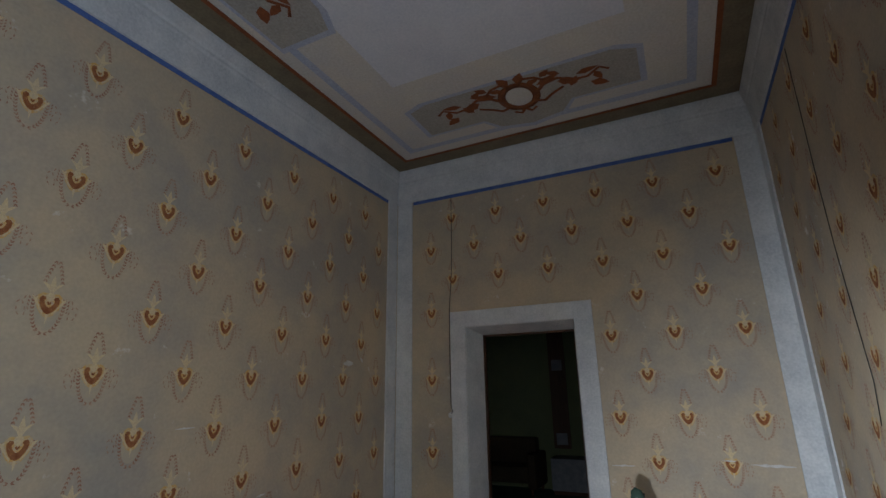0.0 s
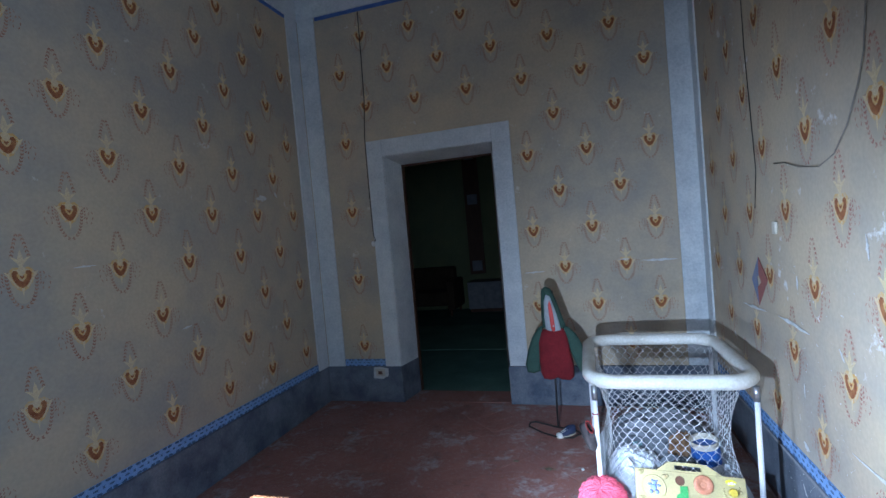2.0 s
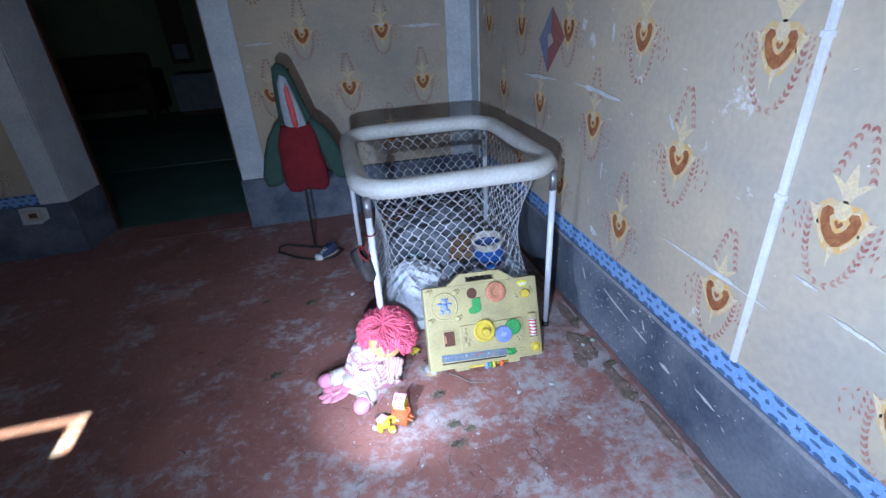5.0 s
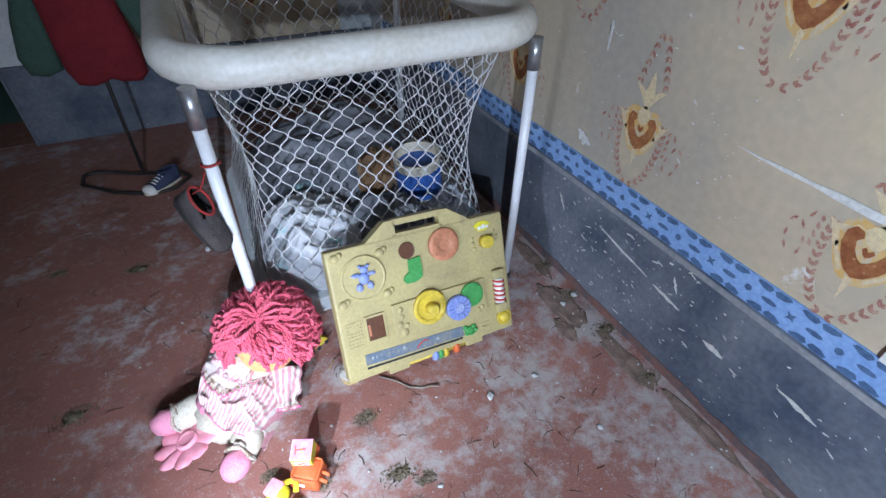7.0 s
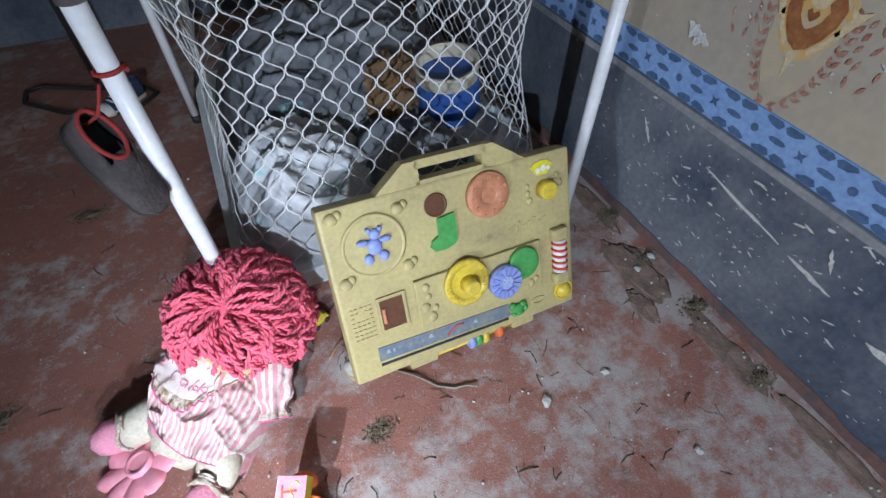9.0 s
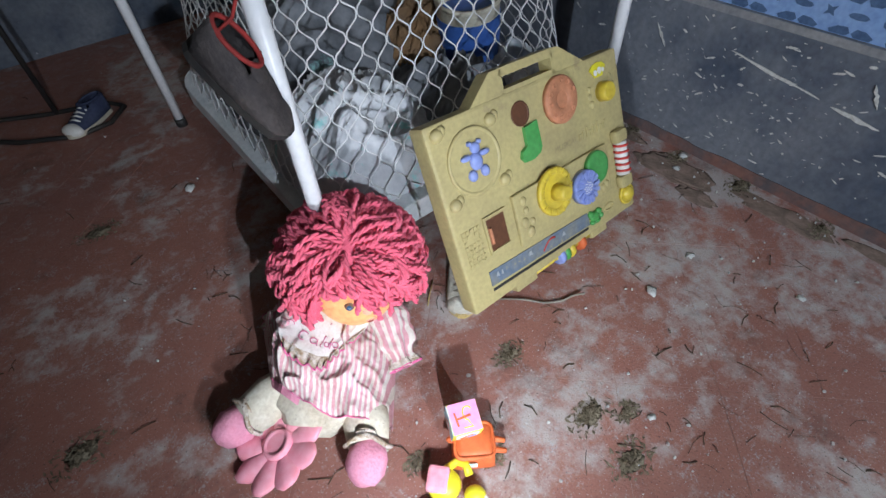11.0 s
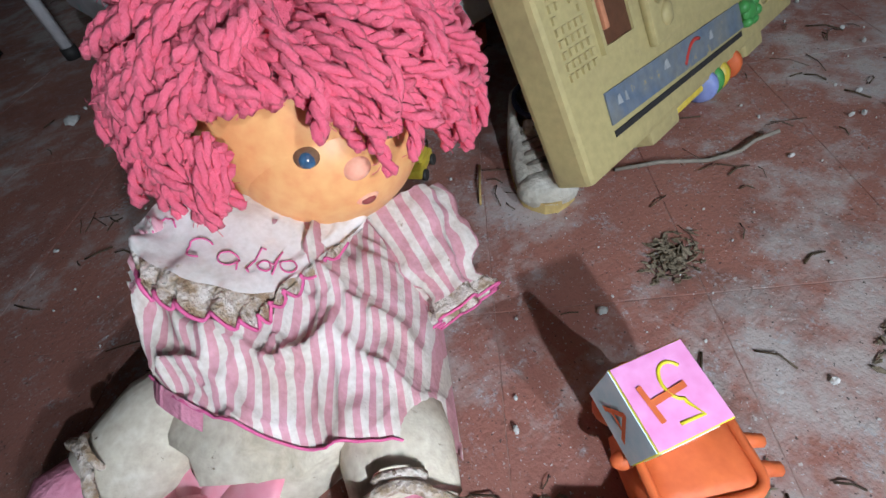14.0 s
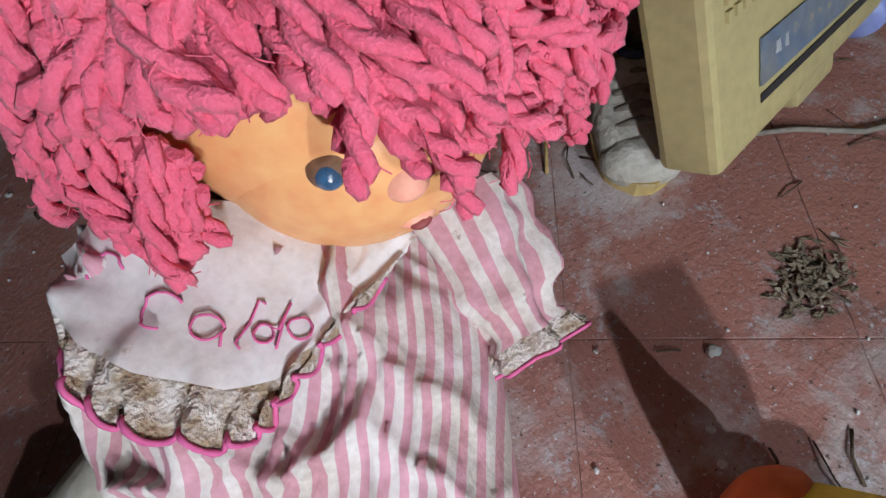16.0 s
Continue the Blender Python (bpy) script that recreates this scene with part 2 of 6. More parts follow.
def add_tube(bm, pts, r, sides=8, mi=0, closed=False, cap=True):
    """A tube along pts; r is one radius or one for each point."""
    pts = [Vector(p) for p in pts]
    n = len(pts)
    rs = r if isinstance(r, (list, tuple)) else [r] * n
    rings, prev = [], None
    for i, p in enumerate(pts):
        a = pts[(i - 1) % n] if (closed or i) else pts[0]
        b = pts[(i + 1) % n] if (closed or i < n - 1) else pts[-1]
        t = (b - a).normalized()
        ref = prev if prev is not None else (Vector((0, 0, 1)) if abs(t.z) < 0.9 else Vector((1, 0, 0)))
        s = (ref - t * ref.dot(t)).normalized()
        prev = s
        q = t.cross(s)
        rings.append([bm.verts.new(p + (s * math.cos(k * math.tau / sides) + q * math.sin(k * math.tau / sides)) * rs[i]) for k in range(sides)])
    m = n if closed else n - 1
    for i in range(m):
        A, B = rings[i], rings[(i + 1) % n]
        for k in range(sides):
            f = bm.faces.new((A[k], A[(k + 1) % sides], B[(k + 1) % sides], B[k]))
            f.material_index, f.smooth = mi, True
    if cap and not closed:
        for ring in (rings[0][::-1], rings[-1]):
            bm.faces.new(ring).material_index = mi
    return bm


def add_lathe(bm, profile, m=None, sides=24, mi=0):
    """Turns (radius, height) pairs round the local z axis."""
    m = m or Matrix()
    rings = []
    for r, z in profile:
        rings.append([bm.verts.new(m @ Vector((r * math.cos(k * math.tau / sides), r * math.sin(k * math.tau / sides), z))) for k in range(sides)])
    for A, B in zip(rings, rings[1:]):
        for k in range(sides):
            f = bm.faces.new((A[k], A[(k + 1) % sides], B[(k + 1) % sides], B[k]))
            f.material_index, f.smooth = mi, True
    bm.faces.new(rings[0][::-1]).material_index = mi
    bm.faces.new(rings[-1]).material_index = mi
    return bm


def add_poly(bm, pts, m, mi=0):
    f = bm.faces.new([bm.verts.new(m @ Vector((u, v, 0))) for u, v in pts])
    f.material_index = mi
    return f


def add_slab(bm, pts, m, depth, mi=0):
    """A flat outline pts in the local xy plane, raised by depth along local z."""
    lo = [bm.verts.new(m @ Vector((u, v, 0))) for u, v in pts]
    hi = [bm.verts.new(m @ Vector((u, v, depth))) for u, v in pts]
    n = len(pts)
    fs = [bm.faces.new(hi), bm.faces.new(lo[::-1])] + [bm.faces.new((lo[i], lo[(i + 1) % n], hi[(i + 1) % n], hi[i])) for i in range(n)]
    for f in fs:
        f.material_index = mi
    return bm


def circle(r, n=24, cx=0.0, cy=0.0, ry=None):
    return [(cx + r * math.cos(k * math.tau / n), cy + (ry or r) * math.sin(k * math.tau / n)) for k in range(n)]


def add_blob(bm, centre, radii, rot=None, amp=0.0, freq=8.0, sub=3, mi=0, seed=0.0):
    """An uneven ellipsoid."""
    r = bmesh.ops.create_icosphere(bm, subdivisions=sub, radius=1.0)
    rot = rot or Matrix()
    for v in r["verts"]:
        d = v.co.normalized()
        k = 1 + amp * noise.noise(d * freq + Vector((seed, seed * 1.7, 3.1)))
        v.co = Vector(centre) + rot.to_3x3() @ Vector((d.x * radii[0], d.y * radii[1], d.z * radii[2])) * k
    for f in {f for v in r["verts"] for f in v.link_faces}:
        f.material_index, f.smooth = mi, True
    return bm


# ---- the room ----
XL, XR, YB, YD, ZC = -1.62, 1.485, -1.2, 4.445, 3.70
TH = 0.27


def structure(name, bm, material, label, category, parent=None):
    ob = part(name, bm, material, parent)
    return tagged(ob, label, category, kind="structure")


floor = structure("floor", box(XL - 0.3, YB - 0.3, -0.2, XR + 0.3, YD + TH, -0.0006), M_JOINT, "dusty dull red tiled floor strewn with debris", "floor")
wall_left = structure("wall_left", box(XL - 0.3, YB, -0.2, XL, YD, 3.9), M_PAPER, "wall with worn beige patterned wallpaper", "wall")
bm = bmesh.new()
VY0, VY1, VZ0, VZ1 = -0.85, 0.25, 0.9, 2.6
add_box(bm, XR, YB, -0.2, XR + 0.3, VY0, 3.9)
add_box(bm, XR, VY1, -0.2, XR + 0.3, YD, 3.9)
add_box(bm, XR, VY0, -0.2, XR + 0.3, VY1, VZ0)
add_box(bm, XR, VY0, VZ1, XR + 0.3, VY1, 3.9)
wall_right = structure("wall_right", bm, M_PAPER_WORN, "wall with scratched beige patterned wallpaper", "wall")
DX0, DX1, DZ = -0.908, 0.030, 2.10
bm = bmesh.new()
add_box(bm, -4.4, YD, -0.2, DX0, YD + TH, 3.9)
add_box(bm, DX1, YD, -0.2, 1.8, YD + TH, 3.9)
add_box(bm, DX0, YD, DZ, DX1, YD + TH, 3.9)
wall_door = structure("wall_door", bm, M_PAPER, "papered wall with a deep doorway", "wall")
WX0, WX1, WZ0, WZ1 = -1.35, -0.25, 0.85, 2.45
bm = bmesh.new()
add_box(bm, XL - 0.3, YB - 0.3, -0.2, WX0, YB, 3.9)
add_box(bm, WX1, YB - 0.3, -0.2, XR + 0.3, YB, 3.9)
add_box(bm, WX0, YB - 0.3, WZ1, WX1, YB, 3.9)
add_box(bm, WX0, YB - 0.3, -0.2, WX1, YB, WZ0)
wall_back = structure("wall_back", bm, M_PAPER, "unseen papered wall with an added shuttered window", "wall")

# unseen shuttered window, added so its gaps cut the sun into floor patches
sun_gap_shutter = tagged(empty("sun_gap_shutter", pose(-0.8, YB - 0.25, WZ0), "added unseen wooden shutter with gaps that shape the sun patches", "window"), kind="structure")


def shutter_boards():
    y0, y1 = -0.02, 0.01
    gaps = [(-1.26, -0.93, 1.835, 1.884), (-0.83, -0.79, 1.866, 1.884), (-0.72, -0.42, 1.874, 1.899), (-0.42, -0.370, 1.818, 1.899)]
    zs = sorted({WZ0, WZ1} | {z for g in gaps for z in g[2:]})
    for z0, z1 in zip(zs, zs[1:]):
        zc = (z0 + z1) / 2
        open_ = sorted((g[0], g[1]) for g in gaps if g[2] <= zc <= g[3])
        x = WX0
        for a, b in open_ + [(WX1, WX1)]:
            if a > x:
                part("slat", box(x + 0.8, y0, z0 - WZ0, a + 0.8, y1, z1 - WZ0), M_WOOD, sun_gap_shutter)
            x = max(x, b)


shutter_boards()

bm = box(XL - 0.3, YB - 0.3, ZC, XR + 0.3, YD + TH, ZC + 0.2)
ceiling = structure("ceiling", bm, M_CEIL, "cream ceiling with faded painted ornaments", "ceiling")


def ring_strip(bm, d0, d1, z, mi=0):
    """A flat frame between the distances d0 and d1 from the four walls, facing down."""
    def corners(d):
        return [Vector((XL + d, YB + d, z)), Vector((XR - d, YB + d, z)), Vector((XR - d, YD - d, z)), Vector((XL + d, YD - d, z))]
    A, B = [bm.verts.new(c) for c in corners(d0)], [bm.verts.new(c) for c in corners(d1)]
    for i in range(4):
        bm.faces.new((A[i], A[(i + 1) % 4], B[(i + 1) % 4], B[i])).material_index = mi
    return bm


# cornice swept round the room
bm = bmesh.new()
prof = [(0, 3.365), (0.016, 3.37), (0.020, 3.39), (0.024, 3.48), (0.034, 3.55), (0.040, 3.565), (0.040, 3.585), (0.050, 3.60), (0.060, 3.64), (0.068, 3.675), (0.068, 3.705)]
for (d0, z0), (d1, z1) in zip(prof, prof[1:]):
    for i in range(4):
        def cor(d, z):
            return [(XL + d, YB + d, z), (XR - d, YB + d, z), (XR - d, YD - d, z), (XL + d, YD - d, z)]
        a, b = cor(d0, z0), cor(d1, z1)
        bm.faces.new([bm.verts.new(p) for p in (a[i], a[(i + 1) % 4], b[(i + 1) % 4], b[i])])
bmesh.ops.remove_doubles(bm, verts=bm.verts[:], dist=1e-5)
cornice = structure("cornice", bm, M_TRIM, "grey-white moulded plaster cornice", "cornice")

# painted frame lines and ornaments of the ceiling
def ceiling_paint():
    z = ZC - 0.003
    bm = ring_strip(bmesh.new(), 0.05, 0.225, z)
    structure("trim", bm, M_CEIL_BAND, "olive painted band round the ceiling", "trim")
    bm = ring_strip(bmesh.new(), 0.225, 0.26, z - 0.001)
    structure("trim", bm, M_CEIL_RED, "russet painted line round the ceiling", "trim")
    bm = ring_strip(bmesh.new(), 0.36, 0.42, z)
    structure("trim", bm, M_CEIL_BLUE, "faded blue painted line round the ceiling", "trim")


ceiling_paint()

# dado, its stencilled border and the corner strips
DADO, BORDER = 0.306, 0.062
for nm, b in (("left", (XL, YB, 0, XL + 0.022, YD - 0.03, DADO)), ("right", (XR - 0.010, YB, 0, XR, YD - 0.03, DADO)),
              ("door_west", (XL, YD - 0.03, 0, DX0, YD, DADO)), ("door_east", (DX1, YD - 0.03, 0, XR, YD, DADO))):
    bm = box(*b, bevel=0.004)
    structure("baseboard", bm, M_DADO, "scuffed slate-blue painted dado with white scratches", "dado")
for b in ((XL, YB, DADO, XL + 0.004, YD - 0.004, DADO + BORDER), (XR - 0.004, YB, DADO, XR, YD - 0.004, DADO + BORDER),
          (XL + 0.15, YD - 0.004, DADO, DX0 - 0.135, YD, DADO + BORDER)):
    structure("trim", box(*b), M_BORDER, "blue stencilled paper border", "border")
for b in ((XL + 0.02, YD - 0.012, DADO, XL + 0.18, YD, 3.37), (XR - 0.158, YD - 0.012, DADO, XR - 0.004, YD, 3.37),
          (XL, YD - 0.165, DADO, XL + 0.012, YD - 0.012, 3.37), (XR - 0.012, YD - 0.15, DADO, XR, YD - 0.012, 3.37)):
    structure("trim", box(*b), M_TRIM, "pale grey painted corner strip", "trim")
# blue edging under the cornice
for b in ((XL, YB, 3.335, XL + 0.004, YD - 0.17, 3.366), (XR - 0.004, YB, 3.335, XR, YD - 0.17, 3.366), (XL + 0.19, YD - 0.004, 3.335, XR - 0.165, YD, 3.366)):
    structure("trim", box(*b), M_EDGE, "blue paper edging under the cornice", "border")

# door surround
door_1 = tagged(empty("door_1", pose(-0.44, YD, 0), "open doorway with a whitewashed surround", "doorway"), kind="structure")
part("jamb", box(-1.048 + 0.44, -0.016, DADO, DX0 + 0.44, -0.0005, 2.237, bevel=0.003), M_TRIM, door_1)
part("jamb", box(DX1 + 0.44, -0.016, DADO, 0.174 + 0.44, -0.0005, 2.237, bevel=0.003), M_TRIM, door_1)
part("lintel", box(DX0 + 0.44, -0.016, DZ, DX1 + 0.44, -0.0005, 2.237, bevel=0.003), M_TRIM, door_1)
def splay(name, pts, z0, z1, mt, label=""):
    return part(name, add_slab(bmesh.new(), pts, Matrix.Translation((0, 0, z0)), z1 - z0), mt, door_1, label)


splay("reveal", [(DX0 + 0.44, 0), (DX0 + 0.444, 0), (-0.852 + 0.44, TH), (DX0 + 0.44, TH)], DADO, DZ, M_TRIM)
splay("reveal", [(DX1 + 0.436, 0), (DX1 + 0.44, 0), (DX1 + 0.44, TH), (-0.031 + 0.44, TH)], DADO, DZ, M_TRIM)
bm = bmesh.new()
head = [(0, DZ - 0.004), (0, DZ), (TH, DZ), (TH, 2.05)]
vs = [[bm.verts.new((x, y, z)) for y, z in head] for x in (DX0 + 0.444, DX1 + 0.436)]
for i in range(4):
    bm.faces.new((vs[0][i], vs[0][(i + 1) % 4], vs[1][(i + 1) % 4], vs[1][i]))
bm.faces.new(vs[0])
bm.faces.new(vs[1][::-1])
part("reveal", bm, M_TRIM, door_1)
splay("plinth", [(DX0 + 0.44, -0.03), (DX0 + 0.450, -0.03), (-0.850 + 0.44, TH), (DX0 + 0.44, TH)], 0, DADO, M_DADO, "slate-blue painted plinth")
splay("plinth", [(DX1 + 0.430, -0.03), (DX1 + 0.44, -0.03), (DX1 + 0.44, TH), (-0.033 + 0.44, TH)], 0, DADO, M_DADO, "slate-blue painted plinth")
part("door_frame", box(-0.90 + 0.44, TH + 0.001, 0, -0.842 + 0.44, TH + 0.05, 2.10), M_WOOD, door_1, "dark wooden door frame")
part("door_frame", box(-0.842 + 0.44, TH + 0.001, 2.035, 0.40 + 0.015, TH + 0.05, 2.10), M_WOOD, door_1, "dark wooden door frame")
part("door_frame", box(-0.036 + 0.44, TH + 0.001, 0, 0.04 + 0.44, TH + 0.05, 2.035), M_WOOD, door_1, "dark wooden door frame")

# ---- the dark room beyond ----
Y2, YF, X2, X3 = YD + TH, 9.1, -4.2, 1.6
structure("floor_2", box(X2, Y2, -0.2, X3, YF, -0.004), M_GREEN_FLOOR, "dim green floor of the next room", "floor")
structure("floor_3", box(X2, 6.15, -0.004, X3, 7.6, 0.0), M_GREEN_BAND, "paler green strip across the floor", "floor")
structure("wall_far", box(X2, YF, -0.2, X3, YF + 0.2, 3.9), M_GREEN_WALL, "dim olive green wall of the next room", "wall")
structure("wall_west", box(X2 - 0.2, Y2, -0.2, X2, YF, 3.9), M_GREEN_WALL, "dim olive green wall", "wall")
structure("wall_east", box(X3, Y2, -0.2, X3 + 0.2, YF, 3.9), M_GREEN_WALL, "dim olive green wall", "wall")
structure("ceiling_2", box(X2, Y2, ZC, X3, YF, ZC + 0.2), M_CEIL, "dim ceiling of the next room", "ceiling")

# ---- playpen ----
PX0, PX1, PY0, PY1, PZ = 0.655, 1.328, 2.93, 3.71, 0.675
PW, PD = PX1 - PX0, PY1 - PY0

# ---- more materials ----
M_NET = mat("white_net", (0.70, 0.71, 0.73), (0.58, 0.58, 0.58), 20, 0.6, 0.7, 0.0, 120)
M_PAD = mat("padded_vinyl", (0.66, 0.65, 0.60), (0.55, 0.52, 0.45), 7, 0.7, 0.45, 0.08, 90, spots=(0.70, 0.50, 0.42), spot_scale=13, spot_cut=0.68)
M_LEG = mat("white_enamel", (0.72, 0.73, 0.76), (0.62, 0.62, 0.64), 15, 0.6, 0.35, 0.03, 120, spots=(0.06, 0.04, 0.03), spot_scale=26, spot_cut=0.72)
M_STEEL = mat("dull_steel", (0.40, 0.41, 0.42), (0.3, 0.3, 0.31), 15, 0.6, 0.35, 0.03, 120, metal=0.8)
M_SHEET = mat("white_sheet", (0.68, 0.70, 0.72), (0.55, 0.58, 0.6), 8, 0.7, 0.6, 0.2, 90, spots=(0.35, 0.58, 0.56), spot_scale=11, spot_cut=0.62)
M_CLOTH = mat("grey_cloth", (0.21, 0.22, 0.24), (0.10, 0.11, 0.13), 9, 0.9, 0.9, 0.12, 70, spots=(0.22, 0.40, 0.40), spot_scale=9, spot_cut=0.62)
M_CLOTH_LIGHT = mat("pale_cloth", (0.56, 0.57, 0.60), (0.40, 0.42, 0.46), 9, 0.9, 0.9, 0.12, 70, spots=(0.26, 0.54, 0.54), spot_scale=12, spot_cut=0.57)
M_CLOTH_BROWN = mat("brown_cloth", (0.23, 0.13, 0.06), (0.15, 0.10, 0.06), 9, 0.9, 0.9, 0.5, 70)
M_TIN_BLUE = mat("blue_print", (0.04, 0.10, 0.36), (0.05, 0.13, 0.42), 15, 0.6, 0.4, 0.02, 90)
M_TAN = mat("tan_plastic", (0.47, 0.40, 0.18), (0.37, 0.31, 0.15), 8, 0.8, 0.5, 0.05, 140, spots=(0.33, 0.27, 0.14), spot_scale=11, spot_cut=0.61, speckle=0.22)
M_TAN_WORN = mat("worn_tan_plastic", (0.27, 0.22, 0.13), (0.36, 0.30, 0.16), 40, 0.9, 0.6, 0.05, 140)
M_YELLOW = mat("yellow_plastic", (0.62, 0.47, 0.04), (0.52, 0.40, 0.06), 20, 0.7, 0.4, 0.03, 120)
M_BRIGHT_YELLOW = mat("bright_yellow_plastic", (0.72, 0.66, 0.02), (0.6, 0.52, 0.03), 20, 0.7, 0.4, 0.03, 120)
M_BLUE = mat("lavender_blue_plastic", (0.20, 0.26, 0.58), (0.27, 0.32, 0.60), 20, 0.7, 0.4, 0.05, 120)
M_GREEN = mat("green_plastic", (0.06, 0.27, 0.06), (0.09, 0.32, 0.09), 20, 0.7, 0.4, 0.05, 120)
M_ORANGE = mat("orange_plastic", (0.66, 0.15, 0.045), (0.56, 0.12, 0.035), 14, 0.7, 0.6, 0.08, 120, spots=(0.36, 0.2, 0.12), spot_scale=60, spot_cut=0.7)
M_CORAL = mat("coral_plastic", (0.52, 0.22, 0.12), (0.44, 0.19, 0.10), 20, 0.7, 0.5, 0.06, 120)
M_BROWN = mat("brown_plastic", (0.12, 0.05, 0.025), (0.09, 0.038, 0.02), 20, 0.7, 0.5, 0.05, 120)
M_LILAC = mat("sky_strip", (0.11, 0.155, 0.23), (0.20, 0.21, 0.20), 22, 0.9, 0.5, 0.02, 120, spots=(0.33, 0.28, 0.16), spot_scale=60, spot_cut=0.60)
M_WHITE = mat("white_paint", (0.76, 0.75, 0.72), (0.66, 0.65, 0.62), 20, 0.7, 0.5, 0.03, 120)
M_RED = mat("red_paint", (0.55, 0.05, 0.04), (0.45, 0.05, 0.04), 20, 0.7, 0.5, 0.03, 120)
M_PINK = mat("pink_plastic", (0.84, 0.36, 0.44), (0.78, 0.31, 0.40), 14, 0.7, 0.4, 0.04, 120)
M_LILAC_PINK = mat("lilac_pink", (0.78, 0.32, 0.62), (0.72, 0.30, 0.56), 14, 0.7, 0.45, 0.02, 120)
M_CYAN = mat("pale_cyan", (0.45, 0.70, 0.78), (0.6, 0.75, 0.8), 14, 0.7, 0.45, 0.02, 120)
M_YARN = mat("pink_yarn", (0.78, 0.155, 0.235), (0.68, 0.11, 0.18), 30, 0.8, 0.95, 0.35, 900, sheen=0.1, spec=0.05)
M_SKIN = mat("doll_vinyl", (0.82, 0.42, 0.17), (0.76, 0.38, 0.15), 14, 0.7, 0.42, 0.02, 120, spots=(0.35, 0.2, 0.1), spot_scale=150, spot_cut=0.74)
M_BODY = mat("doll_body_cloth", (0.62, 0.58, 0.49), (0.48, 0.42, 0.32), 26, 0.8, 0.9, 0.12, 200, spots=(0.16, 0.12, 0.08), spot_scale=90, spot_cut=0.635)
M_BIB = mat("white_bib", (0.74, 0.70, 0.70), (0.64, 0.60, 0.56), 26, 0.7, 0.9, 0.06, 300, spots=(0.42, 0.33, 0.23), spot_scale=30, spot_cut=0.64)
M_LACE = mat("dirty_lace", (0.34, 0.25, 0.16), (0.66, 0.60, 0.55), 110, 1.2, 0.95, 0.5, 500, spots=(0.16, 0.11, 0.07), spot_scale=130, spot_cut=0.60)
M_FOOT = mat("pink_felt", (0.74, 0.30, 0.42), (0.62, 0.26, 0.36), 40, 0.7, 0.9, 0.3, 250)
M_INK = mat("pink_thread", (0.70, 0.13, 0.30), (0.55, 0.11, 0.28), 60, 0.6, 0.8, 0.0, 200)
M_EYE = mat("blue_eye", (0.06, 0.16, 0.30), (0.03, 0.07, 0.13), 120, 0.8, 0.25, 0.0, 200)
M_EYE_RIM = mat("eye_socket", (0.25, 0.14, 0.08), (0.16, 0.09, 0.05), 120, 0.8, 0.7, 0.0, 200)
M_MOUTH = mat("mouth", (0.22, 0.04, 0.04), (0.3, 0.08, 0.07), 120, 0.8, 0.6, 0.0, 200)
M_NOSE = mat("nose_pink", (0.86, 0.42, 0.30), (0.82, 0.40, 0.27), 120, 0.8, 0.6, 0.0, 200)
M_GREENCLOTH = mat("dark_green_cloth", (0.045, 0.085, 0.062), (0.035, 0.065, 0.05), 14, 0.7, 0.95, 0.3, 160)
M_REDCLOTH = mat("dark_red_cloth", (0.17, 0.010, 0.015), (0.12, 0.008, 0.012), 14, 0.7, 0.95, 0.3, 160)
M_GREYCLOTH = mat("grey_lining", (0.38, 0.40, 0.41), (0.28, 0.3, 0.32), 14, 0.7, 0.95, 0.3, 160)
M_IRON = mat("black_iron", (0.018, 0.018, 0.02), (0.03, 0.026, 0.022), 20, 0.7, 0.5, 0.1, 120)
M_SHOE_WHITE = mat("grimy_white_leather", (0.55, 0.54, 0.48), (0.38, 0.36, 0.30), 24, 0.9, 0.7, 0.3, 160, spots=(0.20, 0.17, 0.13), spot_scale=80, spot_cut=0.66)
M_SOLE = mat("yellowed_rubber", (0.52, 0.38, 0.12), (0.40, 0.30, 0.12), 24, 0.8, 0.7, 0.2, 160)
M_SHOE_DARK = mat("dark_canvas", (0.032, 0.028, 0.03), (0.06, 0.05, 0.048), 24, 0.8, 0.9, 0.3, 200)
M_SHOE_NAVY = mat("navy_canvas", (0.03, 0.04, 0.09), (0.05, 0.06, 0.11), 24, 0.8, 0.9, 0.3, 200)
M_REDCORD = mat("red_cord", (0.26, 0.02, 0.018), (0.17, 0.02, 0.018), 24, 0.8, 0.8, 0.2, 200)
M_LACECORD = mat("grey_lace", (0.27, 0.24, 0.20), (0.19, 0.17, 0.14), 24, 0.8, 0.9, 0.2, 200)
M_KITE_RED = mat("faded_red", (0.30, 0.105, 0.085), (0.24, 0.10, 0.085), 20, 0.8, 0.8, 0.05, 150)
M_KITE_BLUE = mat("faded_blue", (0.15, 0.175, 0.28), (0.2, 0.21, 0.27), 20, 0.8, 0.8, 0.05, 150)
M_LEAF = mat("dry_moss", (0.12, 0.095, 0.06), (0.22, 0.185, 0.13), 40, 0.9, 0.95, 0.6, 200)
M_TWIG = mat("dry_twig", (0.05, 0.035, 0.022), (0.09, 0.065, 0.04), 40, 0.8, 0.9, 0.3, 200)
M_STRAW = mat("straw", (0.42, 0.30, 0.11), (0.32, 0.22, 0.08), 40, 0.8, 0.8, 0.2, 200)
M_CHIP = mat("plaster_chip", (0.55, 0.56, 0.55), (0.40, 0.40, 0.39), 40, 0.8, 0.9, 0.4, 200)
M_UPHOLSTERY = mat("brown_upholstery", (0.055, 0.036, 0.018), (0.035, 0.024, 0.013), 6, 0.8, 0.9, 0.2, 90)

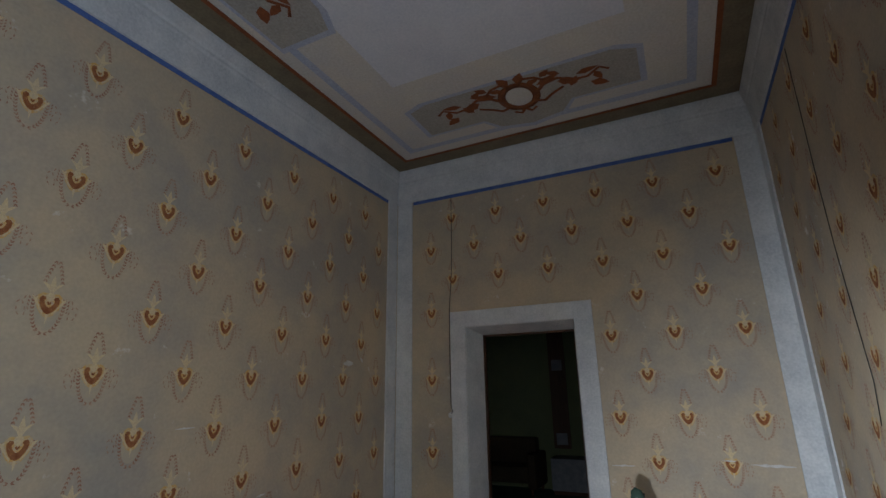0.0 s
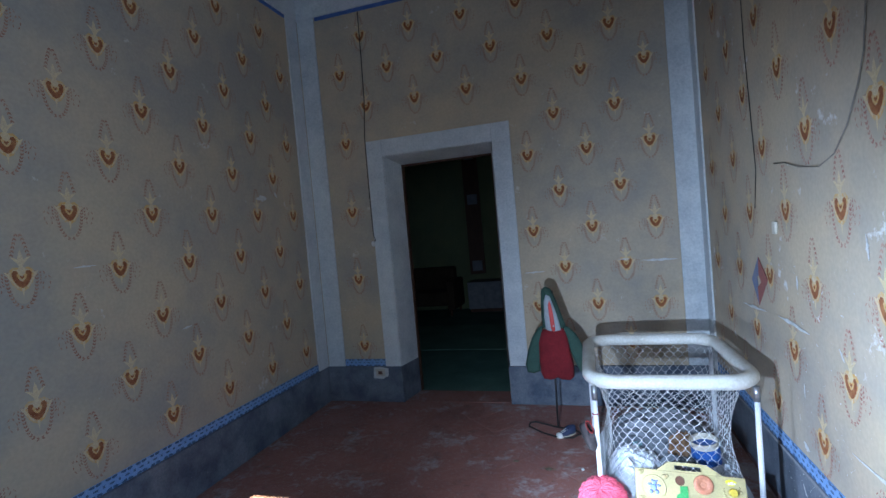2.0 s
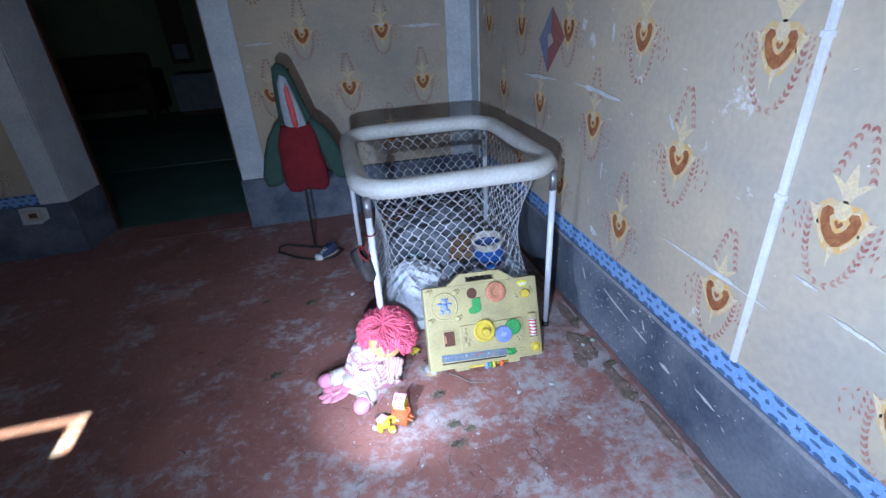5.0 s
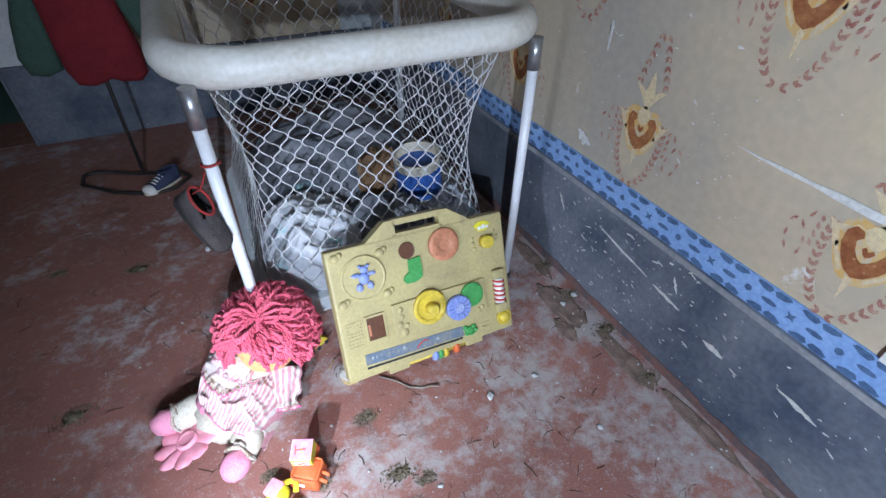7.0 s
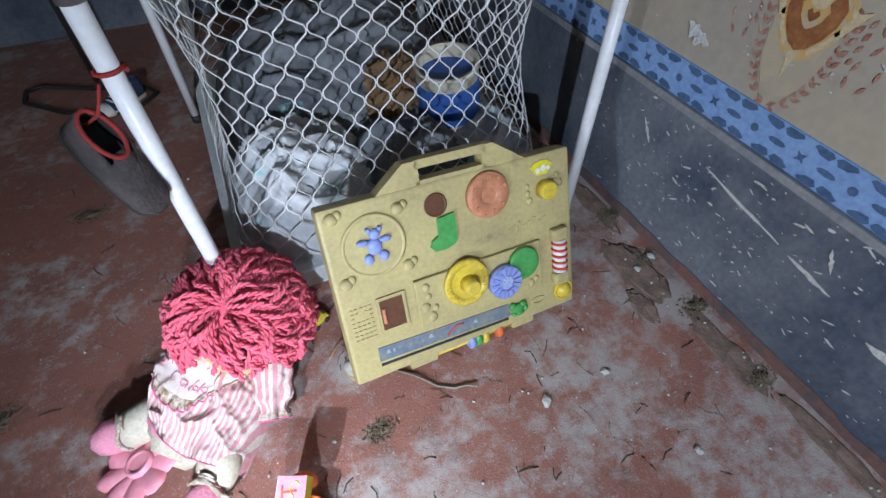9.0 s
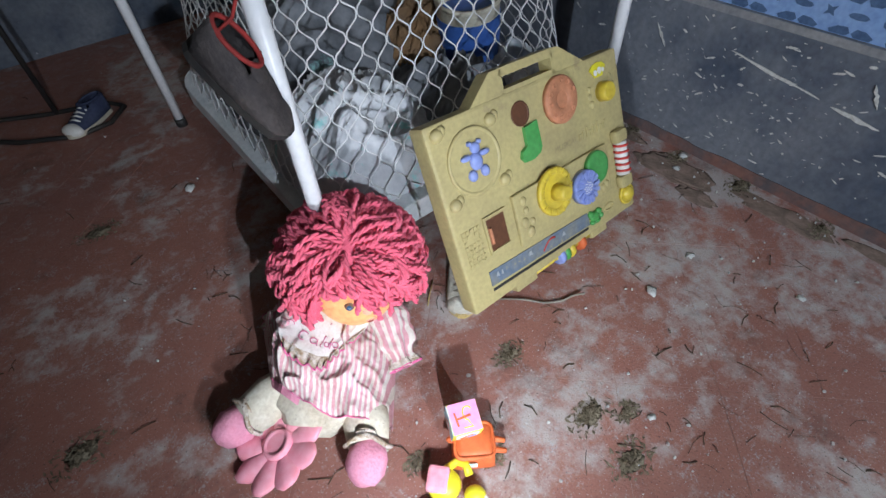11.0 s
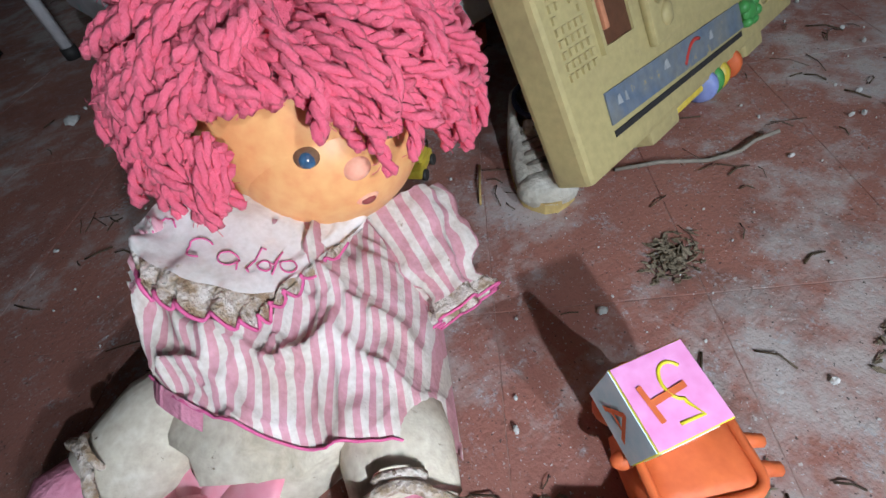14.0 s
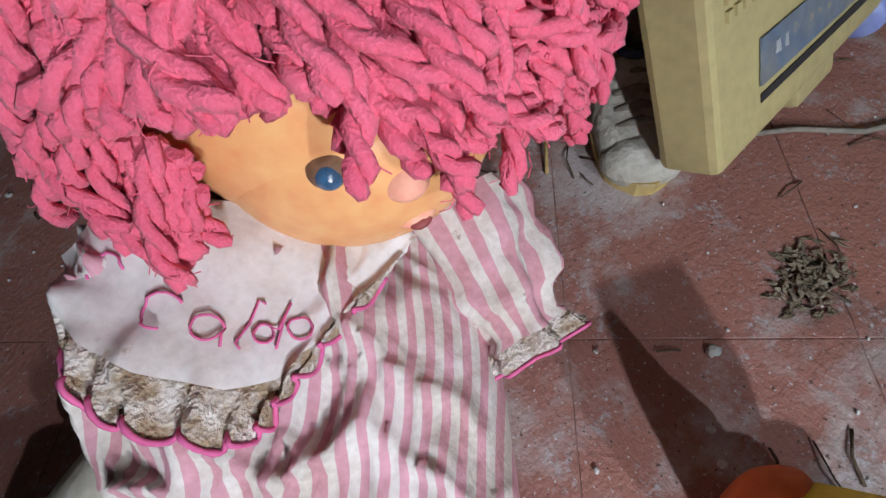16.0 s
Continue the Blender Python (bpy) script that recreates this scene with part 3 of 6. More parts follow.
# pink-striped dress cloth, stripes along the body
M_DRESS = mat("striped_dress", (0.68, 0.63, 0.60), (0.52, 0.46, 0.40), 30, 0.8, 0.9, 0.12, 300, spots=(0.24, 0.17, 0.11), spot_scale=48, spot_cut=0.665)


def stripe(m, colour, freq):
    nt = m.node_tree
    b = nt.nodes["Principled BSDF"]
    src = b.inputs["Base Color"].links[0].from_socket
    uv = nt.nodes.new("ShaderNodeAttribute")
    uv.attribute_name = "cloth"
    sep = nt.nodes.new("ShaderNodeSeparateXYZ")
    nt.links.new(uv.outputs["Vector"], sep.inputs["Vector"])
    mul = nt.nodes.new("ShaderNodeMath")
    mul.operation, mul.inputs[1].default_value = "MULTIPLY", freq
    nt.links.new(sep.outputs["X"], mul.inputs[0])
    fr = nt.nodes.new("ShaderNodeMath")
    fr.operation = "FRACT"
    nt.links.new(mul.outputs["Value"], fr.inputs[0])
    gt = nt.nodes.new("ShaderNodeMath")
    gt.operation, gt.inputs[1].default_value = "GREATER_THAN", 0.5
    nt.links.new(fr.outputs["Value"], gt.inputs[0])
    mx = nt.nodes.new("ShaderNodeMix")
    mx.data_type, mx.blend_type = "RGBA", "MULTIPLY"
    mx.inputs["B"].default_value = (*colour, 1)
    nt.links.new(gt.outputs["Value"], mx.inputs["Factor"])
    nt.links.new(src, mx.inputs["A"])
    nt.links.new(mx.outputs["Result"], b.inputs["Base Color"])


stripe(M_DRESS, (0.88, 0.50, 0.62), 150)

# ---- wallpaper print ----
DOORWALL = Matrix(((1, 0, 0, 0), (0, 0, -1, YD - 0.0015), (0, 1, 0, 0), (0, 0, 0, 1)))
RIGHTWALL = Matrix(((0, 0, -1, XR - 0.0015), (-1, 0, 0, 0), (0, 1, 0, 0), (0, 0, 0, 1)))
LEFTWALL = Matrix(((0, 0, 1, XL + 0.0015), (1, 0, 0, 0), (0, 1, 0, 0), (0, 0, 0, 1)))


def leaf(u, v, a, l, w):
    c, s = math.cos(a), math.sin(a)
    return [(u + c * p - s * q, v + s * p + c * q) for p, q in ((0, 0), (0.35 * l, -w), (0.7 * l, -0.7 * w), (l, 0), (0.7 * l, 0.7 * w), (0.35 * l, w))]


def motif_shapes():
    """Outlines of one printed motif, in metres round its heart: (layer, points)."""
    out = []
    # cream shield and tulip
    out.append((1, [(-0.006, -0.040), (0, -0.080), (0.006, -0.040), (0, -0.034)]))
    for s in (-1, 1):
        out.append((1, [(s * x, y) for x, y in ((0.036, 0.000), (0.046, 0.022), (0.040, 0.036), (0.052, 0.030), (0.066, 0.036), (0.056, 0.018), (0.044, -0.004))]))
        out.append((1, [(s * x, y) for x, y in ((0.004, 0.052), (0.016, 0.072), (0.040, 0.098), (0.024, 0.094), (0.012, 0.086), (0.006, 0.112), (0, 0.128), (0, 0.052))]))
        out.append((1, [(s * x, y) for x, y in ((0, 0.018), (0.010, 0.022), (0.018, 0.040), (0.008, 0.055), (0, 0.058))]))
    # brown heart
    for s in (-1, 1):
        out.append((0, [(s * x, y) for x, y in ((0, -0.036), (0.014, -0.029), (0.027, -0.012), (0.036, 0.008), (0.038, 0.028), (0.030, 0.040), (0.018, 0.037), (0.014, 0.028), (0.020, 0.020), (0.015, 0.006), (0.007, -0.004), (0, -0.008))]))
        out.append((0, [(s * x, y) for x, y in ((0, 0.002), (0.005, 0.006), (0.009, 0.013), (0.005, 0.018), (0, 0.012))]))
        out.append((1, [(s * x, y) for x, y in ((0.038, 0.030), (0.030, 0.043), (0.016, 0.040), (0.012, 0.034), (0.020, 0.039), (0.029, 0.040))]))
        out.append((1, [(s * x, y) for x, y in ((0.016, -0.030), (0.030, -0.012), (0.040, 0.008), (0.043, 0.002), (0.032, -0.020), (0.018, -0.037))]))
    # open wreath of small leaves under the heart, side curls and a spray above
    for s in (-1, 1):
        for k in range(11):
            a = radians(-86 + 91 * (k / 10) ** 0.7)
            x, y = 0.057 * math.cos(a), 0.012 + 0.130 * math.sin(a)
            t = math.atan2(0.130 * math.cos(a), -0.057 * math.sin(a))
            for tip in (-0.5, 0.5):
                out.append((2, [(s * p, q) for p, q in leaf(x, y, t + tip, 0.0155, 0.0036)]))
            if k > 6:
                out.append((2, [(s * p, q) for p, q in leaf(x + 0.013, y - 0.004, t - 0.4, 0.014, 0.0032)]))
        for x, y, a in ((0.080, -0.052, 95), (0.078, -0.030, 70), (0.088, -0.006, 60), (0.090, 0.016, 110), (0.103, 0.010, -50), (0.110, -0.016, -95), (0.106, -0.038, -120)):
            out.append((2, [(s * p, q) for p, q in leaf(x, y, radians(a), 0.017, 0.0026)]))
        for k in range(6):
            x, y = 0.007 + 0.0245 * (k / 5) ** 0.8, 0.196 - 0.017 * k
            for tip in (-110, -55):
                out.append((2, [(s * p, q) for p, q in leaf(x, y, radians(tip), 0.016, 0.0034)]))
    # pale ground inside the wreath and the golden ground round the heart
    out.append((3, [(0.047 * math.cos(a), -0.012 + (0.092 if math.sin(a) < 0 else 0.050) * math.sin(a)) for a in [k * math.tau / 24 for k in range(24)]]))
    out.append((4, [(0, -0.052), (0.022, -0.040), (0.040, -0.014), (0.050, 0.012), (0.046, 0.040), (0.030, 0.054), (0, 0.050), (-0.030, 0.054), (-0.046, 0.040), (-0.050, 0.012), (-0.040, -0.014), (-0.022, -0.040)]))
    return out


MOTIF = motif_shapes()


def wallpaper(parent, m, u0, u1, v0, v1, uo, vo, du, dv, keep, wreath):
    """The printed motifs of one wall in a staggered lattice."""
    bms = [bmesh.new() for _ in range(5)]
    rows = range(int((v0 - vo) / dv) - 1, int((v1 - vo) / dv) + 2)
    for r in rows:
        v = vo + r * dv
        for c in range(int((u0 - uo) / du) - 2, int((u1 - uo) / du) + 3):
            u = uo + (c + 0.5 * (r % 2)) * du
            if not (u0 + 0.09 < u < u1 - 0.09 and v0 + 0.10 < v < v1 - 0.13 and keep(u, v)):
                continue
            a = random.uniform(-0.015, 0.015)
            for layer, pts in MOTIF:
                add_poly(bms[layer], [(u + x - a * y, v + y + a * x) for x, y in pts], m @ Matrix.Translation((0, 0, (0.0010, 0.0006, 0.0002, -0.0004, -0.0001)[layer])))
    for bm, mt, lb in zip(bms, (M_PRINT_BROWN, M_PRINT_CREAM, wreath, M_PRINT_PALE, M_PRINT_GOLD), ("brown printed hearts", "cream printed tulips", "red printed leaf wreaths", "faded cream ground", "golden ground")):
        part("wallpaper_print", bm, mt, parent, lb)


ztop, zlow = 3.335, DADO + BORDER
wallpaper(wall_door, DOORWALL, XL + 0.17, XR - 0.15, zlow, ztop + 0.08, 0.516, 1.065, 0.4385, 0.2935, lambda u, v: not (-1.10 < u < 0.225 and v < 2.32), M_PRINT_FADED)
wallpaper(wall_right, RIGHTWALL, -YD + 0.14, -YB, zlow, ztop + 0.08, -2.314, 1.08, 0.449, 0.2945, lambda u, v: True, M_PRINT_RED)
wallpaper(wall_left, LEFTWALL, YB, YD - 0.16, zlow, ztop + 0.08, 2.33, 1.655, 0.4495, 0.285, lambda u, v: True, M_PRINT_FADED)


def border_print(m, u0, u1, z, parent):
    """Stencilled figures of the blue border."""
    bm = bmesh.new()
    n = int((u1 - u0) / 0.0815)
    for i in range(n):
        u = u0 + (i + 0.5) * 0.0815
        if i % 2:
            pts = [(u + r * math.cos(a), z + 0.031 + r * math.sin(a)) for a, r in ((k * math.pi / 4 + math.pi / 4, 0.011 if k % 2 == 0 else 0.0045) for k in range(8))]
        else:
            pts = circle(0.007, 8, u, z + 0.031)
        add_poly(bm, pts, m)
        add_poly(bm, circle(0.015, 8, u + 0.041, z + 0.031, 0.0052), m)
        for s in (-1, 1):
            add_poly(bm, [(u + x * s, z + y) for x, y in ((0.008, 0.056), (0.020, 0.049), (0.034, 0.048), (0.040, 0.056), (0.034, 0.061), (0.012, 0.061))][:: s], m)
            add_poly(bm, [(u + x * s, z + y) for x, y in ((0.008, 0.006), (0.020, 0.013), (0.034, 0.014), (0.040, 0.006), (0.034, 0.001), (0.012, 0.001))][:: s], m)
    part("border_print", bm, M_BORDER_DARK, parent, "navy stencilled figures")


shift = Matrix.Translation((0, 0, 0.0032))
border_print(RIGHTWALL @ shift, -YD + 0.02, -YB, DADO, wall_right)
border_print(LEFTWALL @ shift, YB, YD - 0.02, DADO, wall_left)
border_print(DOORWALL @ shift, XL + 0.16, DX0 - 0.14, DADO, wall_door)
structure("trim", box(XR - 0.012, YB, DADO - 0.014, XR - 0.0095, YD - 0.031, DADO - 0.001), M_LEDGE, "thin grey line over the dado", "trim")


# ---- playpen ----
def rounded(x0, y0, x1, y1, r, n=8):
    pts = []
    for cx, cy, a in ((x1 - r, y0 + r, -90), (x1 - r, y1 - r, 0), (x0 + r, y1 - r, 90), (x0 + r, y0 + r, 180)):
        for k in range(n + 1):
            b = radians(a + 90 * k / n)
            pts.append((cx + r * math.cos(b), cy + r * math.sin(b)))
    return pts


def loop_at(pts, s):
    """The point a share s of the way round a closed outline."""
    d = [math.dist(pts[i], pts[(i + 1) % len(pts)]) for i in range(len(pts))]
    x = (s % 1.0) * sum(d)
    for i, q in enumerate(d):
        if x <= q:
            f = x / q
            a, b = pts[i], pts[(i + 1) % len(pts)]
            return a[0] + (b[0] - a[0]) * f, a[1] + (b[1] - a[1]) * f
        x -= q
    return pts[0]


def make_playpen():
    pen = empty("playpen", pose(PX0, PY0, 0), "folding baby playpen with white netting and padded vinyl rim", "playpen")
    rim = [(x, y, PZ) for x, y in rounded(-0.005, -0.005, PW + 0.005, PD + 0.005, 0.13)]
    bm = add_tube(bmesh.new(), rim, 0.033, 14, closed=True)
    for v in bm.verts:
        k = noise.noise(v.co * 14) * 0.003
        v.co.z += k
    part("padded_rim", bm, M_PAD, pen, "grubby ivory padded rim with faded flowers")
    for x, y in ((0.012, 0.0), (PW - 0.006, 0.012), (PW - 0.01, PD - 0.01), (-0.01, PD - 0.005)):
        top = part("leg", add_tube(bmesh.new(), [(x, y, 0.006), (x, y, 0.30), (x, y, 0.60)], [0.0105, 0.0115, 0.0115], 12), M_LEG, pen, "white enamelled tube leg, chipped")
        part("collar", add_tube(bmesh.new(), [(x, y, 0.59), (x, y, 0.655)], 0.0135, 12), M_STEEL, top, "dull metal collar")
        part("foot", add_tube(bmesh.new(), [(x, y, 0.0), (x, y, 0.02)], 0.0135, 12), M_BLACK, top, "dark rubber foot")
    # netting: strands that zigzag and touch their neighbours
    outline = rounded(0.03, 0.025, PW - 0.03, PD - 0.03, 0.10)
    cx, cy = PW / 2, PD / 2
    lower = 0.135
    N, ROWS_ = 104, 20

    def net(s, v):
        x, y = loop_at(outline, s)
        wst = 1 - 0.15 * math.sin(math.pi * min(max(v, 0), 1)) ** 1.3 - 0.02 * v
        wob = 0.004 * noise.noise(Vector((s * 30, v * 5, 0)))
        sag = 0.010 * math.sin(math.pi * v) * math.sin(s * 23)
        return Vector((cx + (x - cx) * (wst + wob), cy + (y - cy) * (wst + wob), lower + (PZ - 0.03 - lower) * (1 - v) + sag))
    for half in range(4):
        bm = bmesh.new()
        for i in range(half * N // 4, (half + 1) * N // 4):
            pts = []
            for j in range(ROWS_ * 4 + 1):
                ph = (j % 8) / 8.0
                tri_ = math.cos(math.tau * ph)
                tri_ = math.copysign(abs(tri_) ** 0.6, tri_)
                sgn = 1 if i % 2 else -1
                pts.append(net((i + 0.5 + sgn * 0.47 * tri_) / N, j / (ROWS_ * 4)))
            add_tube(bm, pts, 0.00135, 3, cap=False)
        part("netting", bm, M_NET, pen, "white knotless netting")
    bm = bmesh.new()
    pts = rounded(0.02, 0.005, PW - 0.02, PD - 0.02, 0.10)
    add_slab(bm, pts, Matrix.Translation((0, 0, 0.10)), 0.035)
    for v in bm.verts:
        v.co.z += 0.012 * noise.noise(v.co * 9)
    part("base_mat", bm, M_SHEET, pen, "white vinyl floor mat")
    return pen


make_playpen()


def cloth_heap(name, centre, size, mt, label, seed, category="cloth"):
    """A crumpled cloth: a noisy folded dome."""
    ob = empty(name, pose(*centre), label, category)
    bm = bmesh.new()
    bmesh.ops.create_grid(bm, x_segments=90, y_segments=90, size=1.0)
    for v in bm.verts:
        u, w = v.co.x, v.co.y
        r = (abs(u) ** 3 + abs(w) ** 3) ** (1 / 3)
        k = 1 + 0.12 * noise.noise(Vector((math.atan2(w, u) * 1.3, seed, 1)))
        p = Vector((u * 1.5 + w * 0.5 + seed, w * 3.6 - u * 0.7, seed * 0.3))
        p += Vector((noise.noise(p * 0.9), noise.noise(p * 0.9 + Vector((5, 5, 5))), 0)) * 0.7
        fold = (1 - min(1.0, abs(noise.noise(p)) * 2.4)) ** 2
        small = (1 - min(1.0, abs(noise.noise(p * 2.3 + Vector((3, 8, 1)))) * 2.2)) ** 2
        h = max(0.0, 1 - r ** 2.4) ** 0.6
        v.co = Vector((u * size[0] * k, w * size[1] * k, size[2] * h * (0.66 + 0.16 * noise.noise(Vector((u * 1.6, w * 1.6, seed)))) + h * (0.034 * fold + 0.013 * small)))
    for f in bm.faces:
        f.smooth = True
    part("fold", bm, mt, ob)
    return ob


cloth_heap("crumpled_cloth", (0.99, 3.42, 0.135), (0.27, 0.24, 0.28), M_CLOTH, "heap of crumpled dark grey clothes in the playpen", 3.3)
cloth_heap("crumpled_cloth", (0.84, 3.12, 0.135), (0.14, 0.15, 0.17), M_CLOTH_LIGHT, "crumpled pale cloth heaped in the playpen", 8.1)
cloth_heap("crumpled_cloth", (1.03, 3.10, 0.135), (0.13, 0.13, 0.14), M_CLOTH, "crumpled grey garment in the playpen", 5.7)
cloth_heap("crumpled_cloth", (1.07, 3.24, 0.20), (0.08, 0.06, 0.12), M_CLOTH_BROWN, "crumpled brown garment in the playpen", 12.4)
cloth_heap("crumpled_cloth", (1.20, 3.10, 0.135), (0.09, 0.13, 0.09), M_CLOTH_LIGHT, "pale bluish cloth beside the tin", 21.2)


def make_tin():
    tin = empty("paint_tin", pose(1.168, 3.185, 0.160, 4, -6, 0) @ Matrix.Scale(1.16, 4), "open white tin with a blue label in the playpen", "tin")
    bm = add_lathe(bmesh.new(), [(0.050, 0), (0.054, 0.002), (0.054, 0.125), (0.056, 0.13), (0.056, 0.136), (0.050, 0.136), (0.049, 0.01)], None, 28)
    part("body", bm, M_IVORY, tin)
    part("residue", add_lathe(bmesh.new(), [(0.001, 0.075), (0.030, 0.074), (0.0485, 0.078), (0.0485, 0.070), (0.001, 0.068)], None, 28), M_CLOTH_BROWN, tin, "dried brown residue")
    part("label", add_lathe(bmesh.new(), [(0.0545, 0.040), (0.0550, 0.041), (0.0550, 0.110), (0.0545, 0.111)], None, 28), M_TIN_BLUE, tin, "blue paper label")


make_tin()


# ---- activity board ----
def text_mesh(bm, body, size, m, mi):
    cu = bpy.data.curves.new("word", "FONT")
    cu.body, cu.size, cu.align_x, cu.align_y = body, size, "CENTER", "CENTER"
    tmp = bpy.data.objects.new("word", cu)
    scene.collection.objects.link(tmp)
    me = bpy.data.meshes.new_from_object(tmp.evaluated_get(bpy.context.evaluated_depsgraph_get()))
    bpy.data.objects.remove(tmp)
    n0, f0 = len(bm.verts), len(bm.faces)
    bm.from_mesh(me)
    bm.verts.ensure_lookup_table()
    bm.faces.ensure_lookup_table()
    for v in bm.verts[n0:]:
        v.co = m @ v.co
    for f in bm.faces[f0:]:
        f.material_index = mi


def make_board():
    a, b, d = Vector((0.802, 2.751, 0.042)), Vector((1.232, 2.764, 0.012)), Vector((0.818, 2.882, 0.307))
    ex = (b - a).normalized()
    ey = ((d - a) - ex * (d - a).dot(ex)).normalized()
    ez = ex.cross(ey)
    board = empty("activity_board", Matrix(((ex.x, ey.x, ez.x, a.x), (ex.y, ey.y, ez.y, a.y), (ex.z, ey.z, ez.z, a.z), (0, 0, 0, 1))),
                  "grubby tan plastic toddler activity board leaning on the playpen", "toy")
    T = Matrix.Translation
    W, Hh = 0.432, 0.297
    bm = bmesh.new()
    tk = 0.034
    add_box(bm, 0, 0.0, -tk, W, Hh, 0, bevel=0.005)
    part("panel", bm, M_TAN, board)
    bm = bmesh.new()
    for pts in ([(0.083, 0.292), (0.137, 0.333), (0.160, 0.333), (0.160, 0.292)], [(0.268, 0.292), (0.268, 0.333), (0.289, 0.333), (0.352, 0.292)], [(0.155, 0.321), (0.155, 0.334), (0.275, 0.334), (0.275, 0.321)], [(0.155, 0.292), (0.155, 0.303), (0.275, 0.303), (0.275, 0.292)]):
        add_slab(bm, pts, T((0, 0, -0.028)), 0.026)
    part("carrying_handle", bm, M_TAN, board)
    for x0, x1 in ((0.093, 0.143), (0.295, 0.341)):
        part("foot_tab", add_box(bmesh.new(), x0, -0.012, -0.03, x1, 0.004, -0.002, bevel=0.003), M_TAN, board)
    # raised disc with bear
    cx, cy = 0.072, 0.226
    bm = add_lathe(bmesh.new(), [(0.050, -0.001), (0.050, 0.003), (0.047, 0.0045), (0.045, 0.003), (0.044, 0.002)], T((cx, cy, 0)), 36)
    disc = part("dial_plate", bm, M_TAN, board)
    for dx, dy, rx, ry in ((0, 0.0, 0.012, 0.014), (0.003, 0.019, 0.009, 0.009), (-0.006, 0.027, 0.004, 0.004), (0.012, 0.026, 0.004, 0.004), (-0.017, 0.010, 0.010, 0.005), (0.018, 0.008, 0.010, 0.005), (-0.012, -0.018, 0.008, 0.009), (0.012, -0.018, 0.008, 0.009)):
        part("bear_relief", add_blob(bmesh.new(), (cx + dx, cy + dy, 0.004), (rx, ry, 0.006), sub=2), M_BLUE, disc, "lavender-blue bear figure")
    for x, y in ((0.019, 0.281), (0.019, 0.179), (0.119, 0.179), (0.117, 0.272)):
        bm = add_blob(bmesh.new(), (x, y, 0), (0.011, 0.010, 0.009), sub=2)
        add_blob(bm, (x + 0.010, y + 0.004, 0), (0.007, 0.008, 0.006), sub=2)
        part("moulded_knob", bm, M_TAN, board)
    for x, y, r in ((0.138, 0.135, 0.007), (0.140, 0.118, 0.006), (0.133, 0.100, 0.008), (0.150, 0.095, 0.006), (0.142, 0.080, 0.009), (0.345, 0.080, 0.006), (0.335, 0.075, 0.007), (0.345, 0.235, 0.005), (0.348, 0.222, 0.006), (0.405, 0.255, 0.005), (0.410, 0.240, 0.006), (0.400, 0.245, 0.004), (0.345, 0.248, 0.004)):
        part("moulded_relief", add_blob(bmesh.new(), (x, y, 0.008 if 0.12 < x < 0.358 and y < 0.15 else 0.0), (r, r * 1.1, 0.004), sub=2, amp=0.3, freq=3, seed=x * 50), M_TAN, board)
    part("peep_hole", add_lathe(bmesh.new(), [(0.019, -0.001), (0.019, 0.002), (0.0165, 0.002), (0.016, 0.0008)], T((0.178, 0.261, 0)), 24), M_BROWN, board, "dark brown round button")
    sock = [(0.165, 0.188), (0.185, 0.187), (0.200, 0.192), (0.206, 0.200), (0.205, 0.243), (0.176, 0.240), (0.175, 0.212), (0.163, 0.206), (0.159, 0.196)]
    part("stocking_relief", add_slab(bmesh.new(), sock, T((0, 0, 0.0005)), 0.006), M_GREEN, board, "green stocking relief")
    bm = add_lathe(bmesh.new(), [(0.038, 0), (0.038, 0.007), (0.036, 0.009), (0.014, 0.009), (0.013, 0.007)], T((0.268, 0.255, 0)), 32)
    dial = part("telephone_dial", bm, M_CORAL, board, "coral telephone dial")
    bm = bmesh.new()
    for k in range(10):
        q = radians(20 + 33 * k)
        add_lathe(bm, [(0.0042, 0.008), (0.0042, 0.0105), (0.003, 0.0105), (0.003, 0.0092)], T((0.268 + 0.029 * math.cos(q), 0.255 + 0.029 * math.sin(q), 0)), 10)
    part("finger_ring", bm, M_CORAL, dial)
    fan = [(0.352, 0.277), (0.362, 0.284), (0.374, 0.286), (0.386, 0.284), (0.396, 0.277), (0.385, 0.262), (0.364, 0.262)]
    part("picture_fan", add_slab(bmesh.new(), fan, T((0, 0, 0.0005)), 0.0015), M_BRIGHT_YELLOW, board, "yellow printed sticker")
    bm = bmesh.new()
    for x, y, r in ((0.366, 0.270, 0.005), (0.377, 0.272, 0.006), (0.387, 0.271, 0.004)):
        add_poly(bm, circle(r, 8, x, y), T((0, 0, 0.0026)))
    part("sticker_print", bm, M_WHITE, board, "pale printed figures")
    bm = add_lathe(bmesh.new(), [(0.017, 0), (0.016, 0.017), (0.014, 0.019)], T((0.378, 0.236, 0)), 14)
    part("yellow_knob", bm, M_YELLOW, board, "ribbed yellow knob")
    # moulded lettering, its worn end as bars
    bm = bmesh.new()
    text_mesh(bm, "MUSICAL", 0.0145, T((0.266, 0.180, 0.0012)), 0)
    part("moulded_word", bm, M_TAN_WORN, board, "worn moulded word")
    for k in range(8):
        x = 0.302 + 0.0098 * k
        part("moulded_bar", box(x, 0.174, 0.0, x + 0.0062, 0.174 + 0.010 + 0.004 * ((k * 7) % 3), 0.0016), M_TAN, board)
    # striped roller
    bm = add_lathe(bmesh.new(), [(0.012, 0), (0.012, 0.062)], T((0.398, 0.078, 0.008)) @ Matrix.Rotation(radians(-90), 4, "X"), 18)
    roller = part("roller", bm, M_WHITE, board, "white roller with red stripes")
